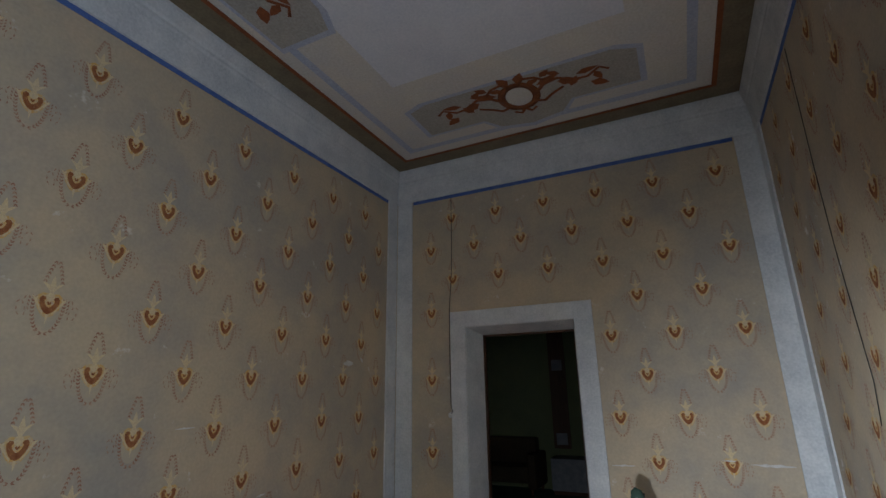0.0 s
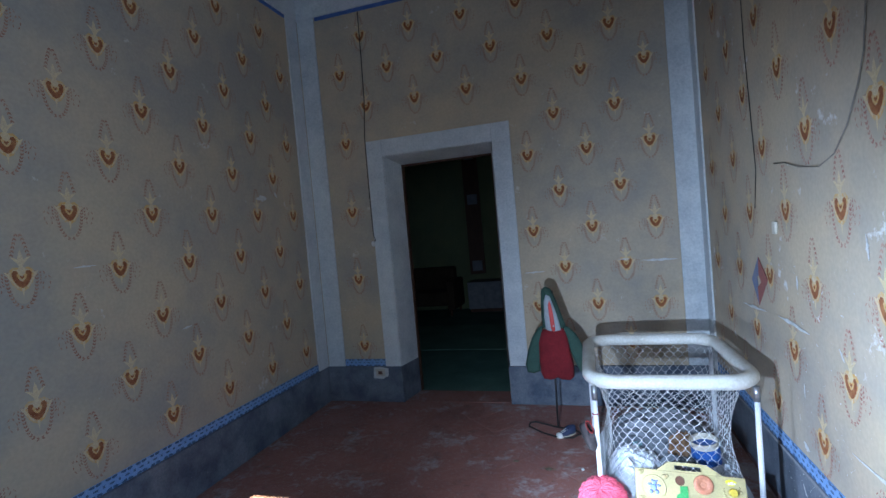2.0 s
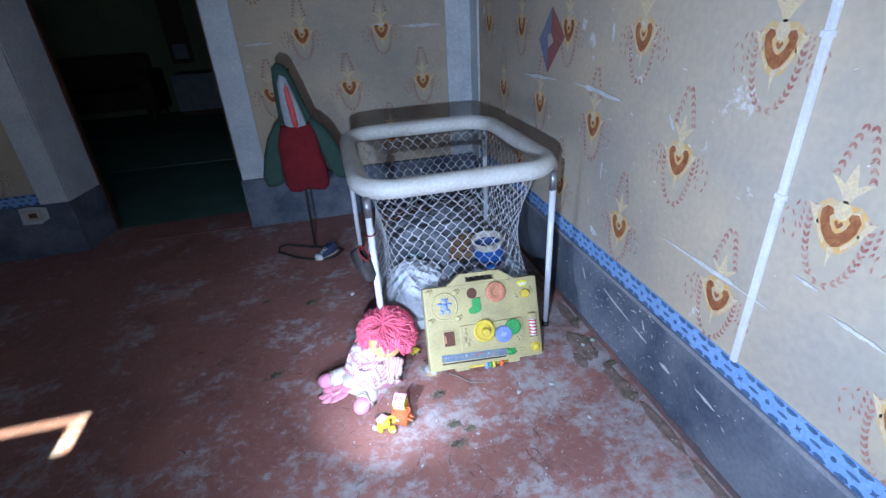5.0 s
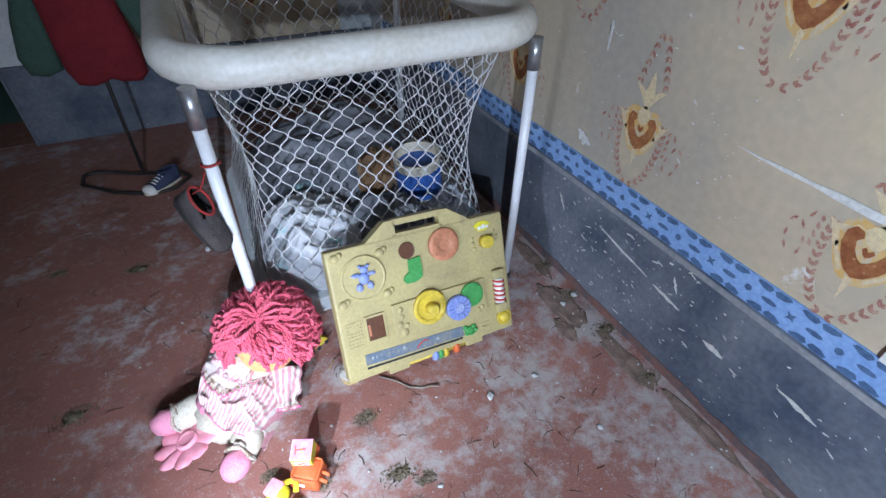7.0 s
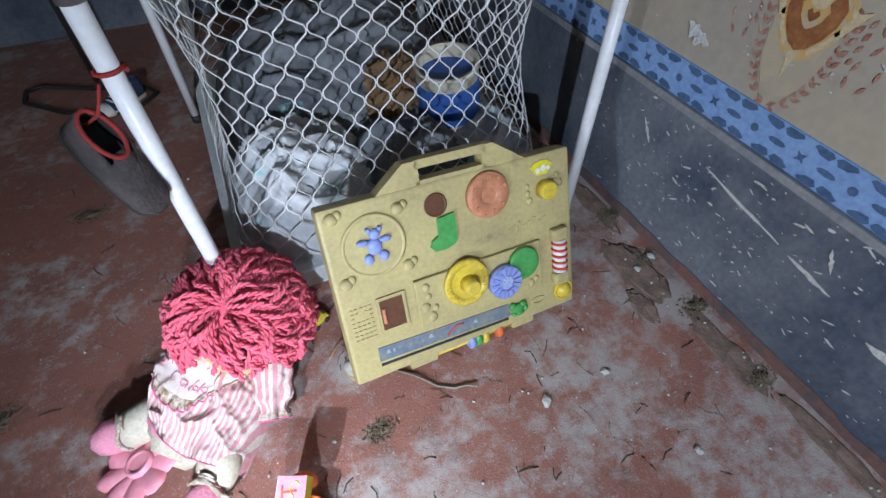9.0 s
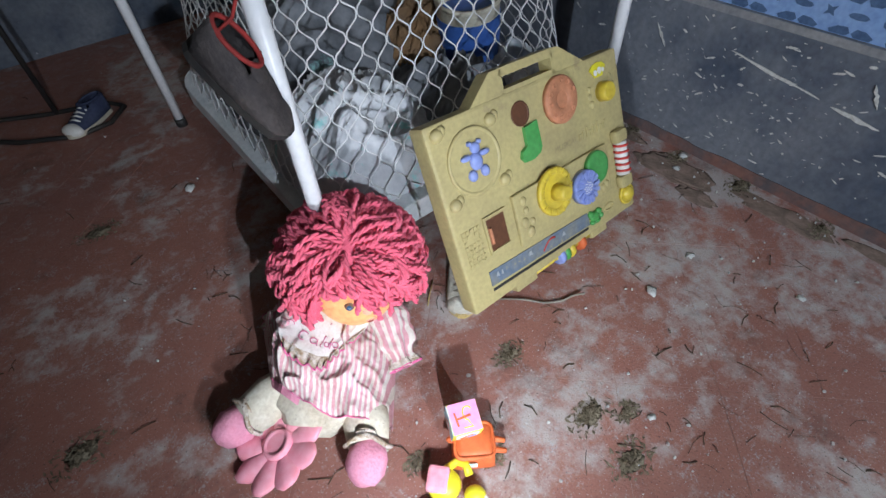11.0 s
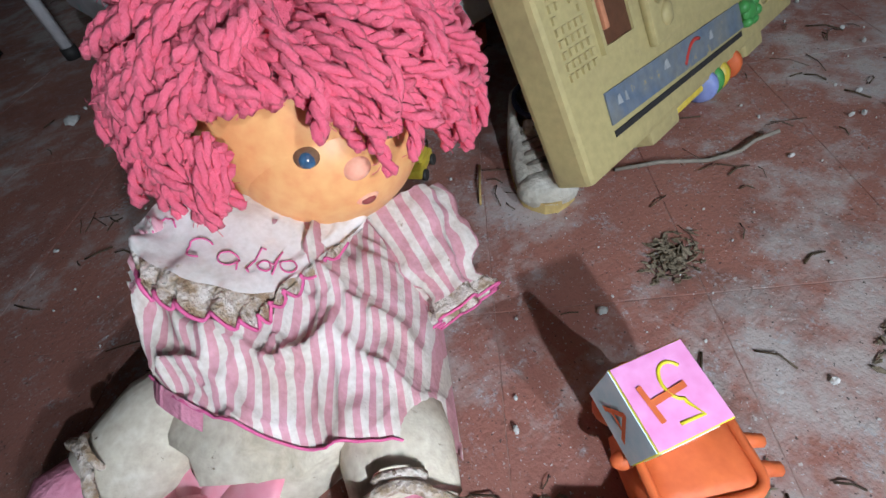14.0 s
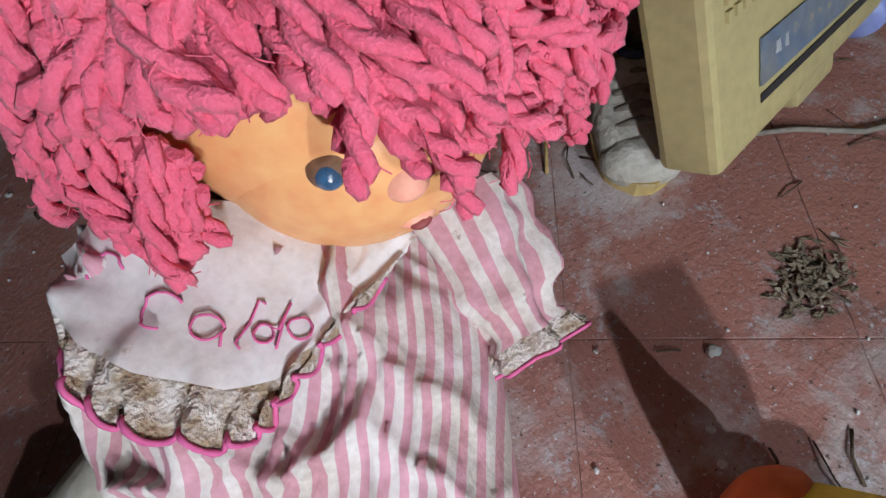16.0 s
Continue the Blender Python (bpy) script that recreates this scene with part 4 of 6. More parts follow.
    for k in range(5):
        z0 = 0.004 + k * 0.0118
        bm = add_tube(bmesh.new(), [(0.398 + 0.0124 * math.cos(q), 0.078 + z0 + 0.006 * q / math.tau + 0.002, 0.008 + 0.0124 * math.sin(q)) for q in [j * math.pi / 8 for j in range(-1, 10)]], 0.0026, 6)
        part("stripe", bm, M_RED, roller, "red stripe")
    for y in (0.064, 0.150):
        part("roller_mount", add_box(bmesh.new(), 0.382, y - 0.012, 0, 0.415, y + 0.012, 0.016, bevel=0.006), M_TAN, board)
    cup = part("ball_cup", add_lathe(bmesh.new(), [(0.021, 0), (0.020, 0.005), (0.018, 0.006), (0.016, 0.002)], T((0.407, 0.033, 0)), 22), M_YELLOW, board, "yellow ball in a cup")
    part("ball", add_blob(bmesh.new(), (0.407, 0.033, 0.004), (0.015, 0.015, 0.011), sub=3), M_YELLOW, cup)
    bm = add_tube(bmesh.new(), [(0.352 + 0.013 * math.cos(q), 0.030 + 0.006 * math.sin(q), 0.001) for q in [k * math.tau / 14 for k in range(14)]], 0.002, 6, closed=True)
    part("moulded_loop", bm, M_TAN, board)
    # gear panel
    part("gear_panel", add_box(bmesh.new(), 0.119, 0.061, 0, 0.359, 0.150, 0.008, bevel=0.003), M_TAN, board)
    gear = part("yellow_gear", add_lathe(bmesh.new(), [(0.040, 0.008), (0.041, 0.014), (0.039, 0.016), (0.030, 0.016), (0.029, 0.013)], T((0.208, 0.122, 0)), 36), M_YELLOW, board, "yellow spinning gear")
    bm = bmesh.new()
    for k in range(14):
        q = k * math.tau / 14
        bm2 = T((0.208, 0.122, 0)) @ Matrix.Rotation(q, 4, "Z")
        add_slab(bm, [(0.030, -0.0012), (0.039, -0.0012), (0.039, 0.0012), (0.030, 0.0012)], bm2 @ T((0, 0, 0.0155)), 0.002)
    part("tooth", bm, M_YELLOW, gear)
    bm = add_lathe(bmesh.new(), [(0.015, 0.013), (0.013, 0.022), (0.013, 0.034), (0.010, 0.037)], T((0.210, 0.120, 0)), 18)
    part("gear_knob", bm, M_YELLOW, gear)
    flower = part("flower_wheel", add_lathe(bmesh.new(), [(0.030, 0.010), (0.030, 0.021), (0.027, 0.023), (0.013, 0.021), (0.012, 0.023)], T((0.277, 0.101, 0)), 32), M_BLUE, board, "lavender-blue flower wheel")
    bm = bmesh.new()
    for k in range(14):
        add_slab(bm, [(0.015, -0.0022), (0.029, -0.0035), (0.029, 0.0035), (0.015, 0.0022)], T((0.277, 0.101, 0.0215)) @ Matrix.Rotation(k * math.tau / 14, 4, "Z"), 0.0035)
    part("petal", bm, M_BLUE, flower)
    bm = bmesh.new()
    for k in range(22):
        q, r = k * 2.4, 0.0024 * math.sqrt(k)
        add_blob(bm, (0.277 + r * math.cos(q), 0.101 + r * math.sin(q), 0.0235), (0.0012, 0.0012, 0.0012), sub=1)
    part("seed_dot", bm, M_WHITE, flower, "pale dots")
    part("green_wheel", add_lathe(bmesh.new(), [(0.029, 0.008), (0.029, 0.016), (0.027, 0.0175), (0.020, 0.0165)], T((0.319, 0.121, 0)), 30), M_GREEN, board, "green wheel")
    # sliding window and its relief
    bm = bmesh.new()
    for a4 in ((0.056, 0.079, 0.103, 0.084), (0.056, 0.136, 0.103, 0.141), (0.056, 0.084, 0.060, 0.136), (0.099, 0.084, 0.103, 0.136)):
        add_box(bm, a4[0], a4[1], 0, a4[2], a4[3], 0.004)
    part("window_frame", bm, M_TAN, board)
    part("window_pane", box(0.060, 0.084, 0.0005, 0.099, 0.136, 0.0018), M_BROWN, board, "dark brown sliding window")
    part("slider", box(0.062, 0.095, 0.0018, 0.067, 0.122, 0.006, bevel=0.001), M_CORAL, board, "coral slider")
    for i in range(5):
        for j in range(8):
            if (i, j) not in ((1, 5), (2, 5), (3, 5), (2, 6)):
                part("moulded_key", box(0.014 + i * 0.0075, 0.076 + j * 0.0078, 0, 0.0185 + i * 0.0075, 0.081 + j * 0.0078, 0.002), M_TAN, board)
    # picture strip above a slot
    strip = [(0.043, 0.030), (0.290, 0.020), (0.288, 0.045), (0.044, 0.055)]
    part("picture_strip", add_slab(bmesh.new(), strip, T((0, 0, 0.0005)), 0.0012), M_LILAC, board, "faded blue picture strip")
    for x, y, l in ((0.056, 0.041, 0.007), (0.067, 0.040, 0.004), (0.13, 0.039, 0.010), (0.215, 0.034, 0.009)):
        part("strip_print", add_slab(bmesh.new(), [(x, y), (x + l, y - 0.001), (x + l * 0.7, y + 0.007), (x + l * 0.3, y + 0.006)], T((0, 0, 0.0017)), 0.0006), M_GREYCLOTH, board, "worn pale shape")
    part("strip_print", add_tube(bmesh.new(), [(0.165 + 0.004 * k, 0.030 + 0.0085 * math.sin(k / 3.0) + 0.001 * k, 0.0018) for k in range(9)], 0.0016, 5), M_RED, board, "red curved line")
    # flat black strip in place of a recess, its shade put into colour
    part("slot_shade", add_slab(bmesh.new(), [(0.044, 0.020), (0.286, 0.013), (0.286, 0.018), (0.044, 0.025)], T((0, 0, 0.0004)), 0.0006), M_BLACK, board, "black strip painted in for a shaded recess")
    bm = bmesh.new()
    for dx, dy, rx, ry in ((0, 0, 0.014, 0.010), (0.012, 0.006, 0.008, 0.006), (-0.010, 0.007, 0.007, 0.007), (0.004, -0.010, 0.010, 0.005), (-0.008, -0.009, 0.006, 0.005), (0.016, -0.004, 0.006, 0.006)):
        add_blob(bm, (0.305 + dx, 0.031 + dy, 0.003), (rx, ry, 0.006), sub=2)
    part("slider_figure", bm, M_GREEN, board, "green sliding figure")
    rod = part("bead_rod", add_tube(bmesh.new(), [(0.140, -0.006, -0.012), (0.300, -0.006, -0.012)], 0.0045, 10), M_YELLOW, board, "yellow rod with coloured beads")
    for x, mt, lb in ((0.211, M_BLUE, "blue bead"), (0.224, M_GREEN, "green bead"), (0.238, M_YELLOW, "yellow bead"), (0.268, M_ORANGE, "orange bead")):
        bm = add_lathe(bmesh.new(), [(0.006, -0.0065), (0.0145, -0.0055), (0.016, 0), (0.0145, 0.0055), (0.006, 0.0065)], T((x, -0.006, -0.012)) @ Matrix.Rotation(radians(90), 4, "Y"), 18)
        part("bead", bm, mt, rod, lb)


make_board()


# ---- doll (one plain mesh) ----
def make_doll():
    base = Vector((0.60, 2.83, 0))
    ax, ay = Vector((0.7507, -0.6606, 0)), Vector((0.6606, 0.7507, 0))
    bm = bmesh.new()
    cloth = bm.verts.layers.float_vector.new("cloth")
    mats = [M_DRESS, M_BODY, M_FOOT, M_BIB, M_LACE, M_YARN, M_SKIN, M_EYE, M_EYE_RIM, M_MOUTH, M_NOSE, M_INK, M_WHITE]

    def W(x, y, z):
        return ax * x + ay * y + Vector((0, 0, z))

    def outline(s, t):
        a, b, c, d = (-0.136, 0.046), (0.076, 0.072), (0.086, -0.094), (-0.096, -0.034)
        k = (s + 1) / 2
        x = (a[0] * (1 - k) + b[0] * k) * (1 - t) + (d[0] * (1 - k) + c[0] * k) * t
        y = (a[1] * (1 - k) + b[1] * k) * (1 - t) + (d[1] * (1 - k) + c[1] * k) * t
        return x, y - 0.033 * t * math.sin(math.pi * k)

    def chest(x):
        """Height of the stuffed chest across the body."""
        return float(np.interp(x, (-0.15, -0.10, -0.055, -0.03, -0.005, 0.0175, 0.046, 0.085), (0.060, 0.110, 0.134, 0.129, 0.115, 0.099, 0.091, 0.078)))

    def top(s, t, rough=1.0):
        x, y = outline(s, t)
        h = chest(x) * (1 - 0.24 * t ** 3) * max(0.0, 1 - abs(s) ** (5.5 if s > 0 else 2.8)) ** 0.5
        pleat = 0.0042 * math.sin(s * 19 + 2.6 * noise.noise(Vector((s * 2, t * 2, 7)))) * max(0.0, s + 0.25) * (1 - 0.5 * t)
        p = Vector((s * 2.3 + 0.8 * t, t * 2.9 - 0.5 * s, 1.3))
        q = p + Vector((noise.noise(p * 1.7), noise.noise(p * 1.7 + Vector((9, 4, 2))), 0)) * 0.5
        ridge = 0.0130 * (1 - abs(noise.noise(q)) * 2.2) ** 3 if abs(noise.noise(q)) < 0.45 else 0.0
        fine = 0.0050 * (1 - abs(noise.noise(q * 3.1)) * 2) ** 2
        lump = 0.011 * noise.noise(Vector((s * 3.1, t * 3.7, 1.3))) - 0.006
        return x, y, max(h + (pleat + ridge + fine + lump) * rough * (0.3 + 0.7 * h / 0.1), 0.003)

    def near_top(x, y):
        """Height of the dress under a local point."""
        best = min(((top(i / 20 - 1, j / 20, 0.12)) for i in range(41) for j in range(21)), key=lambda p: (p[0] - x) ** 2 + (p[1] - y) ** 2)
        return best[2]

    NS, NT = 120, 64
    grid = []
    for j in range(NT + 2):
        row = []
        for i in range(NS + 1):
            s, t = i / NS * 2 - 1, min(j / NT, 1.0)
            x, y, z = top(s, t)
            if j == NT + 1:
                z *= 0.72
                y += 0.010
            v = bm.verts.new(W(x, y, z))
            v[cloth] = Vector((x + 0.002 * math.sin(t * 9), y, 0))
            row.append(v)
        grid.append(row)
    for A, B in zip(grid, grid[1:]):
        for i in range(NS):
            f = bm.faces.new((A[i], A[i + 1], B[i + 1], B[i]))
            f.smooth = True
    # pink hem ribbon
    add_tube(bm, [W(*[c + o for c, o in zip(top(i / 30 - 1, 1.0), (0, -0.001, 0.001))]) for i in range(2, 59)], 0.0008, 5, mi=11)
    ribbon = [[bm.verts.new(W(*[c + o for c, o in zip(top(i / 40 - 1, 1.0, 0.4), (-0.004 * w, -0.006 * w, 0.002 - 0.010 * w))])) for w in (0, 1)] for i in range(3, 34)]
    for A, B in zip(ribbon, ribbon[1:]):
        bm.faces.new((A[0], A[1], B[1], B[0])).material_index = 2

    # sleeves: gathered cones of striped cloth with a frilled cuff
    def sleeve(p0, p1, r0, r1, seed):
        a, b = W(*p0), W(*p1)
        t = (b - a).normalized()
        s = t.cross(Vector((0, 0, 1))).normalized()
        q = s.cross(t)
        rings = []
        n, m = 56, 24
        for j in range(m + 1):
            f = j / m
            r = r0 + (r1 - r0) * f + 0.004 * math.sin(math.pi * f) - (0.004 if 0.70 < f < 0.86 else 0) + (0.005 if f > 0.93 else 0)
            ring = []
            for k in range(n):
                an = k * math.tau / n
                rr = r * (1 + 0.20 * math.sin(an * 7 + seed + 1.5 * f) * (0.35 + 0.65 * f) + 0.30 * noise.noise(Vector((math.cos(an) * 2, math.sin(an) * 2, f * 3 + seed))) + 0.14 * noise.noise(Vector((math.cos(an) * 5, math.sin(an) * 5, f * 8 + seed))))
                v = bm.verts.new(a + (b - a) * f + s * rr * math.cos(an) + q * rr * 0.72 * math.sin(an))
                v.co.z = max(v.co.z, 0.002)
                v[cloth] = Vector((an * 0.016 + f * 0.004, 0, 0))
                ring.append(v)
            rings.append(ring)
        for j, (A, B) in enumerate(zip(rings, rings[1:])):
            for k in range(n):
                f = bm.faces.new((A[k], A[(k + 1) % n], B[(k + 1) % n], B[k]))
                f.smooth, f.material_index = True, 4 if j > m - 4 else 0
        ed = [v.co.copy() for v in rings[-1]]
        add_tube(bm, ed, 0.0010, 5, mi=11, closed=True)
        inner = [bm.verts.new(a + (b - a) * 0.9 + (v.co - b) * 0.85) for v in rings[-1]]
        for k in range(n):
            bm.faces.new((rings[-1][k], rings[-1][(k + 1) % n], inner[(k + 1) % n], inner[k])).material_index = 4
        bm.faces.new(inner).material_index = 1
    sleeve((0.062, 0.056, 0.068), (0.099, -0.010, 0.034), 0.030, 0.020, 1.0)
    sleeve((-0.084, 0.046, 0.050), (-0.112, 0.074, 0.032), 0.026, 0.022, 4.0)

    # legs, pants and feet
    add_blob(bm, W(-0.005, -0.056, 0.036), (0.078, 0.052, 0.038), Matrix.Rotation(math.atan2(ax.y, ax.x), 4, "Z"), 0.25, 3, 3, 1, 2.0)
    for pts, rs in (([(0.046, -0.060, 0.028), (0.054, -0.095, 0.030), (0.060, -0.122, 0.028)], [0.030, 0.031, 0.027]),
                    ([(-0.050, -0.030, 0.028), (-0.085, -0.062, 0.032), (-0.112, -0.092, 0.030)], [0.030, 0.034, 0.028])):
        add_tube(bm, [W(*p) for p in pts], rs, 18, mi=1)
    for c, d in (((0.061, -0.143, 0.028), (0.02, -1)), ((-0.124, -0.102, 0.030), (-0.75, -0.65))):
        an = math.atan2((ax * d[0] + ay * d[1]).y, (ax * d[0] + ay * d[1]).x)
        add_blob(bm, W(*c), (0.031, 0.027, 0.027), Matrix.Rotation(an, 4, "Z"), 0.10, 3, 3, 2, c[0] * 9)
        bk = W(c[0] - d[0] * 0.018, c[1] - d[1] * 0.018, c[2] + 0.004)
        dv = (ax * d[0] + ay * d[1]).normalized()
        sd = dv.cross(Vector((0, 0, 1)))
        add_tube(bm, [bk + sd * 0.030 * math.cos(q) + Vector((0, 0, 0.027 * math.sin(q))) + dv * 0.004 * math.sin(3 * q) for q in [k * math.tau / 20 for k in range(20)]], 0.0032, 6, mi=4, closed=True)
        add_tube(bm, [bk + dv * -0.008 + sd * 0.012 * math.cos(q) + Vector((0, 0, 0.024 + 0.008 * math.sin(q))) for q in [k * math.tau / 12 for k in range(10)]], 0.0020, 5, mi=4)

    # bib collar with lace edge
    inner = [(-0.068, 0.002), (-0.052, 0.014), (-0.030, 0.022), (-0.005, 0.026), (0.018, 0.026), (0.034, 0.024), (0.045, 0.023), (0.052, 0.022)]
    outer = [(-0.056, -0.022), (-0.042, -0.034), (-0.026, -0.042), (-0.004, -0.045), (0.008, -0.040), (0.016, -0.029), (0.027, -0.012), (0.045, 0.011)]

    def along(pts, f):
        g = f * (len(pts) - 1)
        i = min(int(g), len(pts) - 2)
        return Vector(pts[i]).lerp(Vector(pts[i + 1]), g - i)

    NB = 132
    rows = []
    for j in range(15):
        row = []
        for i in range(NB + 1):
            f, g = i / NB, j / 10
            scal = 0.0
            if j > 10:
                scal = 0.0050 * abs(math.sin(f * math.pi * 11 + 0.6 * noise.noise(Vector((f * 9, 0, 5))))) * (j - 10) / 4
                g = 1.0
            p = along(inner, f).lerp(along(outer, f), g)
            out = (along(outer, f) - along(inner, f)).normalized()
            p = p + out * (0.0032 * max(0, j - 10) * (1 - 0.45 * max(0.0, f - 0.5)) + scal)
            z = max(near_top(p.x, p.y), chest(p.x)) + 0.006 + 0.005 * noise.noise(Vector((f * 4, g * 2.2, 2))) + 0.003 * noise.noise(Vector((f * 11, g * 5, 8)))
            if j > 10:
                z += 0.0040 * math.sin(f * math.pi * 22) * (j - 10) / 4 + 0.004 * noise.noise(Vector((f * 26, j * 0.5, 4))) - 0.0010 * (j - 10)
            row.append(bm.verts.new(W(p.x, p.y, z)))
        rows.append(row)
    for j, (A, B) in enumerate(zip(rows, rows[1:])):
        for i in range(NB):
            f = bm.faces.new((A[i], A[i + 1], B[i + 1], B[i]))
            f.smooth, f.material_index = True, 3 if j < 10 else 4
    add_tube(bm, [v.co + Vector((0, 0, 0.0008)) for v in rows[-1]], [0.0010 + 0.0005 * noise.noise(Vector((i * 0.7, 3, 3))) for i in range(NB + 1)], 5, mi=11)

    # the word on the bib
    bib = [v.co.copy() for row in rows[:11] for v in row]

    def stroke(x, y, turn, pts):
        c, sn = math.cos(radians(turn)), math.sin(radians(turn))
        line = []
        for a, b in pts:
            q = W(x + a * c - b * sn, y + a * sn + b * c, 0)
            near = sorted(bib, key=lambda p: (p.x - q.x) ** 2 + (p.y - q.y) ** 2)[:3]
            line.append(Vector((q.x, q.y, max(p.z for p in near) + 0.0009)))
        add_tube(bm, line, 0.0005, 5, mi=11)

    def arc(r, a0, a1, k=1.0, n=14):
        return [(r * k * math.cos(radians(a0 + (a1 - a0) * i / n)), r * math.sin(radians(a0 + (a1 - a0) * i / n))) for i in range(n + 1)]
    stroke(-0.024, -0.022, -18, arc(0.0062, 50, 300))
    stroke(-0.011, -0.026, -12, arc(0.0043, 20, 380) + [(0.0045, -0.0005), (0.0054, -0.0048)])
    stroke(-0.003, -0.026, -4, [(0.0055, 0.011), (0.0030, 0.012), (0.0015, 0.004), (0.0, -0.004), (0.0018, -0.0058)])
    stroke(0.0035, -0.0255, 2, arc(0.0034, 40, 400, 0.8) + [(0.0040, 0.002), (0.0062, 0.0125), (0.0048, 0.006), (0.0040, -0.005)])
    stroke(0.0130, -0.0215, 8, arc(0.0042, 90, 450, 0.85))
    stroke(-0.044, -0.008, -40, arc(0.0055, 40, 260))
    stroke(0.024, -0.002, 20, arc(0.0042, 60, 300, 0.8))

    # head
    C = Vector((0.672, 2.878, 0.148)) - base
    F = Vector((-0.26, -0.96, -0.04)).normalized()
    faz = math.atan2(F.y, F.x)
    add_blob(bm, C, (0.073, 0.073, 0.074), None, 0.0, 1, 4, 6)
    side = F.cross(Vector((0, 0, 1))).normalized()
    add_blob(bm, C + F * 0.0735 + Vector((0, 0, -0.008)), (0.0088, 0.0088, 0.0075), None, 0, 1, 3, 10)
    add_blob(bm, C + F * 0.022 + Vector((0, 0, -0.016)), (0.060, 0.056, 0.056), None, 0, 1, 4, 6)
    mp = C + Vector((-0.018, -0.067, -0.030)) * 1.07
    add_blob(bm, mp, (0.0075, 0.005, 0.0035), Matrix.Rotation(faz + math.pi / 2, 4, "Z"), 0, 1, 2, 10)
    add_blob(bm, mp + F * 0.0025, (0.005, 0.004, 0.0022), Matrix.Rotation(faz + math.pi / 2, 4, "Z"), 0, 1, 2, 9)
    for e in (Vector((-0.038, -0.061, 0.003)), Vector((0.006, -0.073, -0.001))):
        n = e.normalized()
        p = C + n * 0.0715
        add_blob(bm, p, (0.0072, 0.0072, 0.0062), None, 0, 1, 3, 8)
        add_blob(bm, p + n * 0.0030, (0.0050, 0.0050, 0.0050), None, 0, 1, 3, 7)
        # white bead on the eye paints its glint
        add_blob(bm, p + n * 0.0074 + Vector((0.001, 0, 0.0015)), (0.0010, 0.0010, 0.0010), None, 0, 1, 1, 12)

    # yarn hair: tufts of two-ply twisted yarn from the crown down
    cap = bmesh.ops.create_icosphere(bm, subdivisions=3, radius=1.0)
    for v in cap["verts"]:
        d = v.co.normalized()
        front = max(0.0, d.dot(F))
        r = 0.080 if not (front > 0.30 and d.z < 0.40) else 0.055
        v.co = C + d * r * (1 + 0.06 * noise.noise(d * 5)) + Vector((0, 0, 0.003))
    for f in {f for v in cap["verts"] for f in v.link_faces}:
        f.material_index, f.smooth = 5, True
    rnd = random.Random(5)
    crown = Vector((-0.12, -0.34, 0.93)).normalized()
    ca1 = crown.orthogonal().normalized()
    ca2 = crown.cross(ca1)

    def on_face(d):
        """Whether a direction from the head's centre lies in the bare face."""
        u, w = d.dot(side), d.dot(F)
        return w > 0.33 and -0.56 < u < 0.66 and d.z < (0.44 if u > 0.17 else 0.26 if u > 0.02 else 0.09)
    made = 0
    while made < 1250:
        az = rnd.uniform(-math.pi, math.pi)
        th0 = math.acos(1 - rnd.random() * 1.75)
        span = rnd.uniform(0.34, 0.66)
        lift, flick = rnd.uniform(0.004, 0.024), rnd.uniform(0.0, 0.016)
        curl = rnd.uniform(-0.45, 0.45)
        slack = rnd.random() < 0.08
        path = []
        for j in range(19):
            f = j / 18
            th = th0 + span * f
            a2 = az + curl * f * f / max(math.sin(th), 0.5)
            d = crown * math.cos(th) + (ca1 * math.cos(a2) + ca2 * math.sin(a2)) * math.sin(th)
            if d.z < (-0.36 if d.dot(side) < 0.2 else -0.12) or (on_face(d) and not (slack and d.z > -0.05 and d.dot(side) < 0.05)):
                break
            r = 0.077 + lift * math.sin(math.pi * min(f * 0.62 + 0.10, 1)) + flick * f * f
            path.append(C + Vector((d.x * r * 1.03, d.y * r * 1.03, d.z * r * 0.97)))
        if len(path) < 9:
            continue
        made += 1
        last = len(path) - 1
        phase = rnd.uniform(0, math.tau)
        for ply in (0.0, math.pi):
            pts = []
            for j, p in enumerate(path):
                t = (path[min(j + 1, last)] - path[max(j - 1, 0)]).normalized()
                s = t.cross((p - C).normalized()).normalized()
                q = s.cross(t)
                w = j * 1.05 + ply + phase
                pts.append(p + (s * math.cos(w) + q * math.sin(w)) * 0.0020)
            add_tube(bm, pts, [0.0022] * (last - 2) + [0.0025, 0.0028, 0.0018], 5, mi=5)
        for _ in range(9):
            j = rnd.randrange(1, last)
            a = path[j] + Vector((rnd.uniform(-1, 1), rnd.uniform(-1, 1), rnd.uniform(-1, 1))) * 0.003
            b = a + (path[j + 1] - path[j]) * rnd.uniform(0.4, 1.4) + Vector((rnd.uniform(-1, 1), rnd.uniform(-1, 1), rnd.uniform(-1, 1))) * 0.0045
            add_tube(bm, [a, (a + b) / 2 + (a - C).normalized() * 0.0012, b], 0.00022, 3, mi=5, cap=False)
    for v in bm.verts:
        v.co.z = max(v.co.z, 0.001)
    doll = part("doll", bm, mats)
    doll.location = base
    tagged(doll, "rag doll with pink yarn hair and a soiled striped dress", "doll")


make_doll()


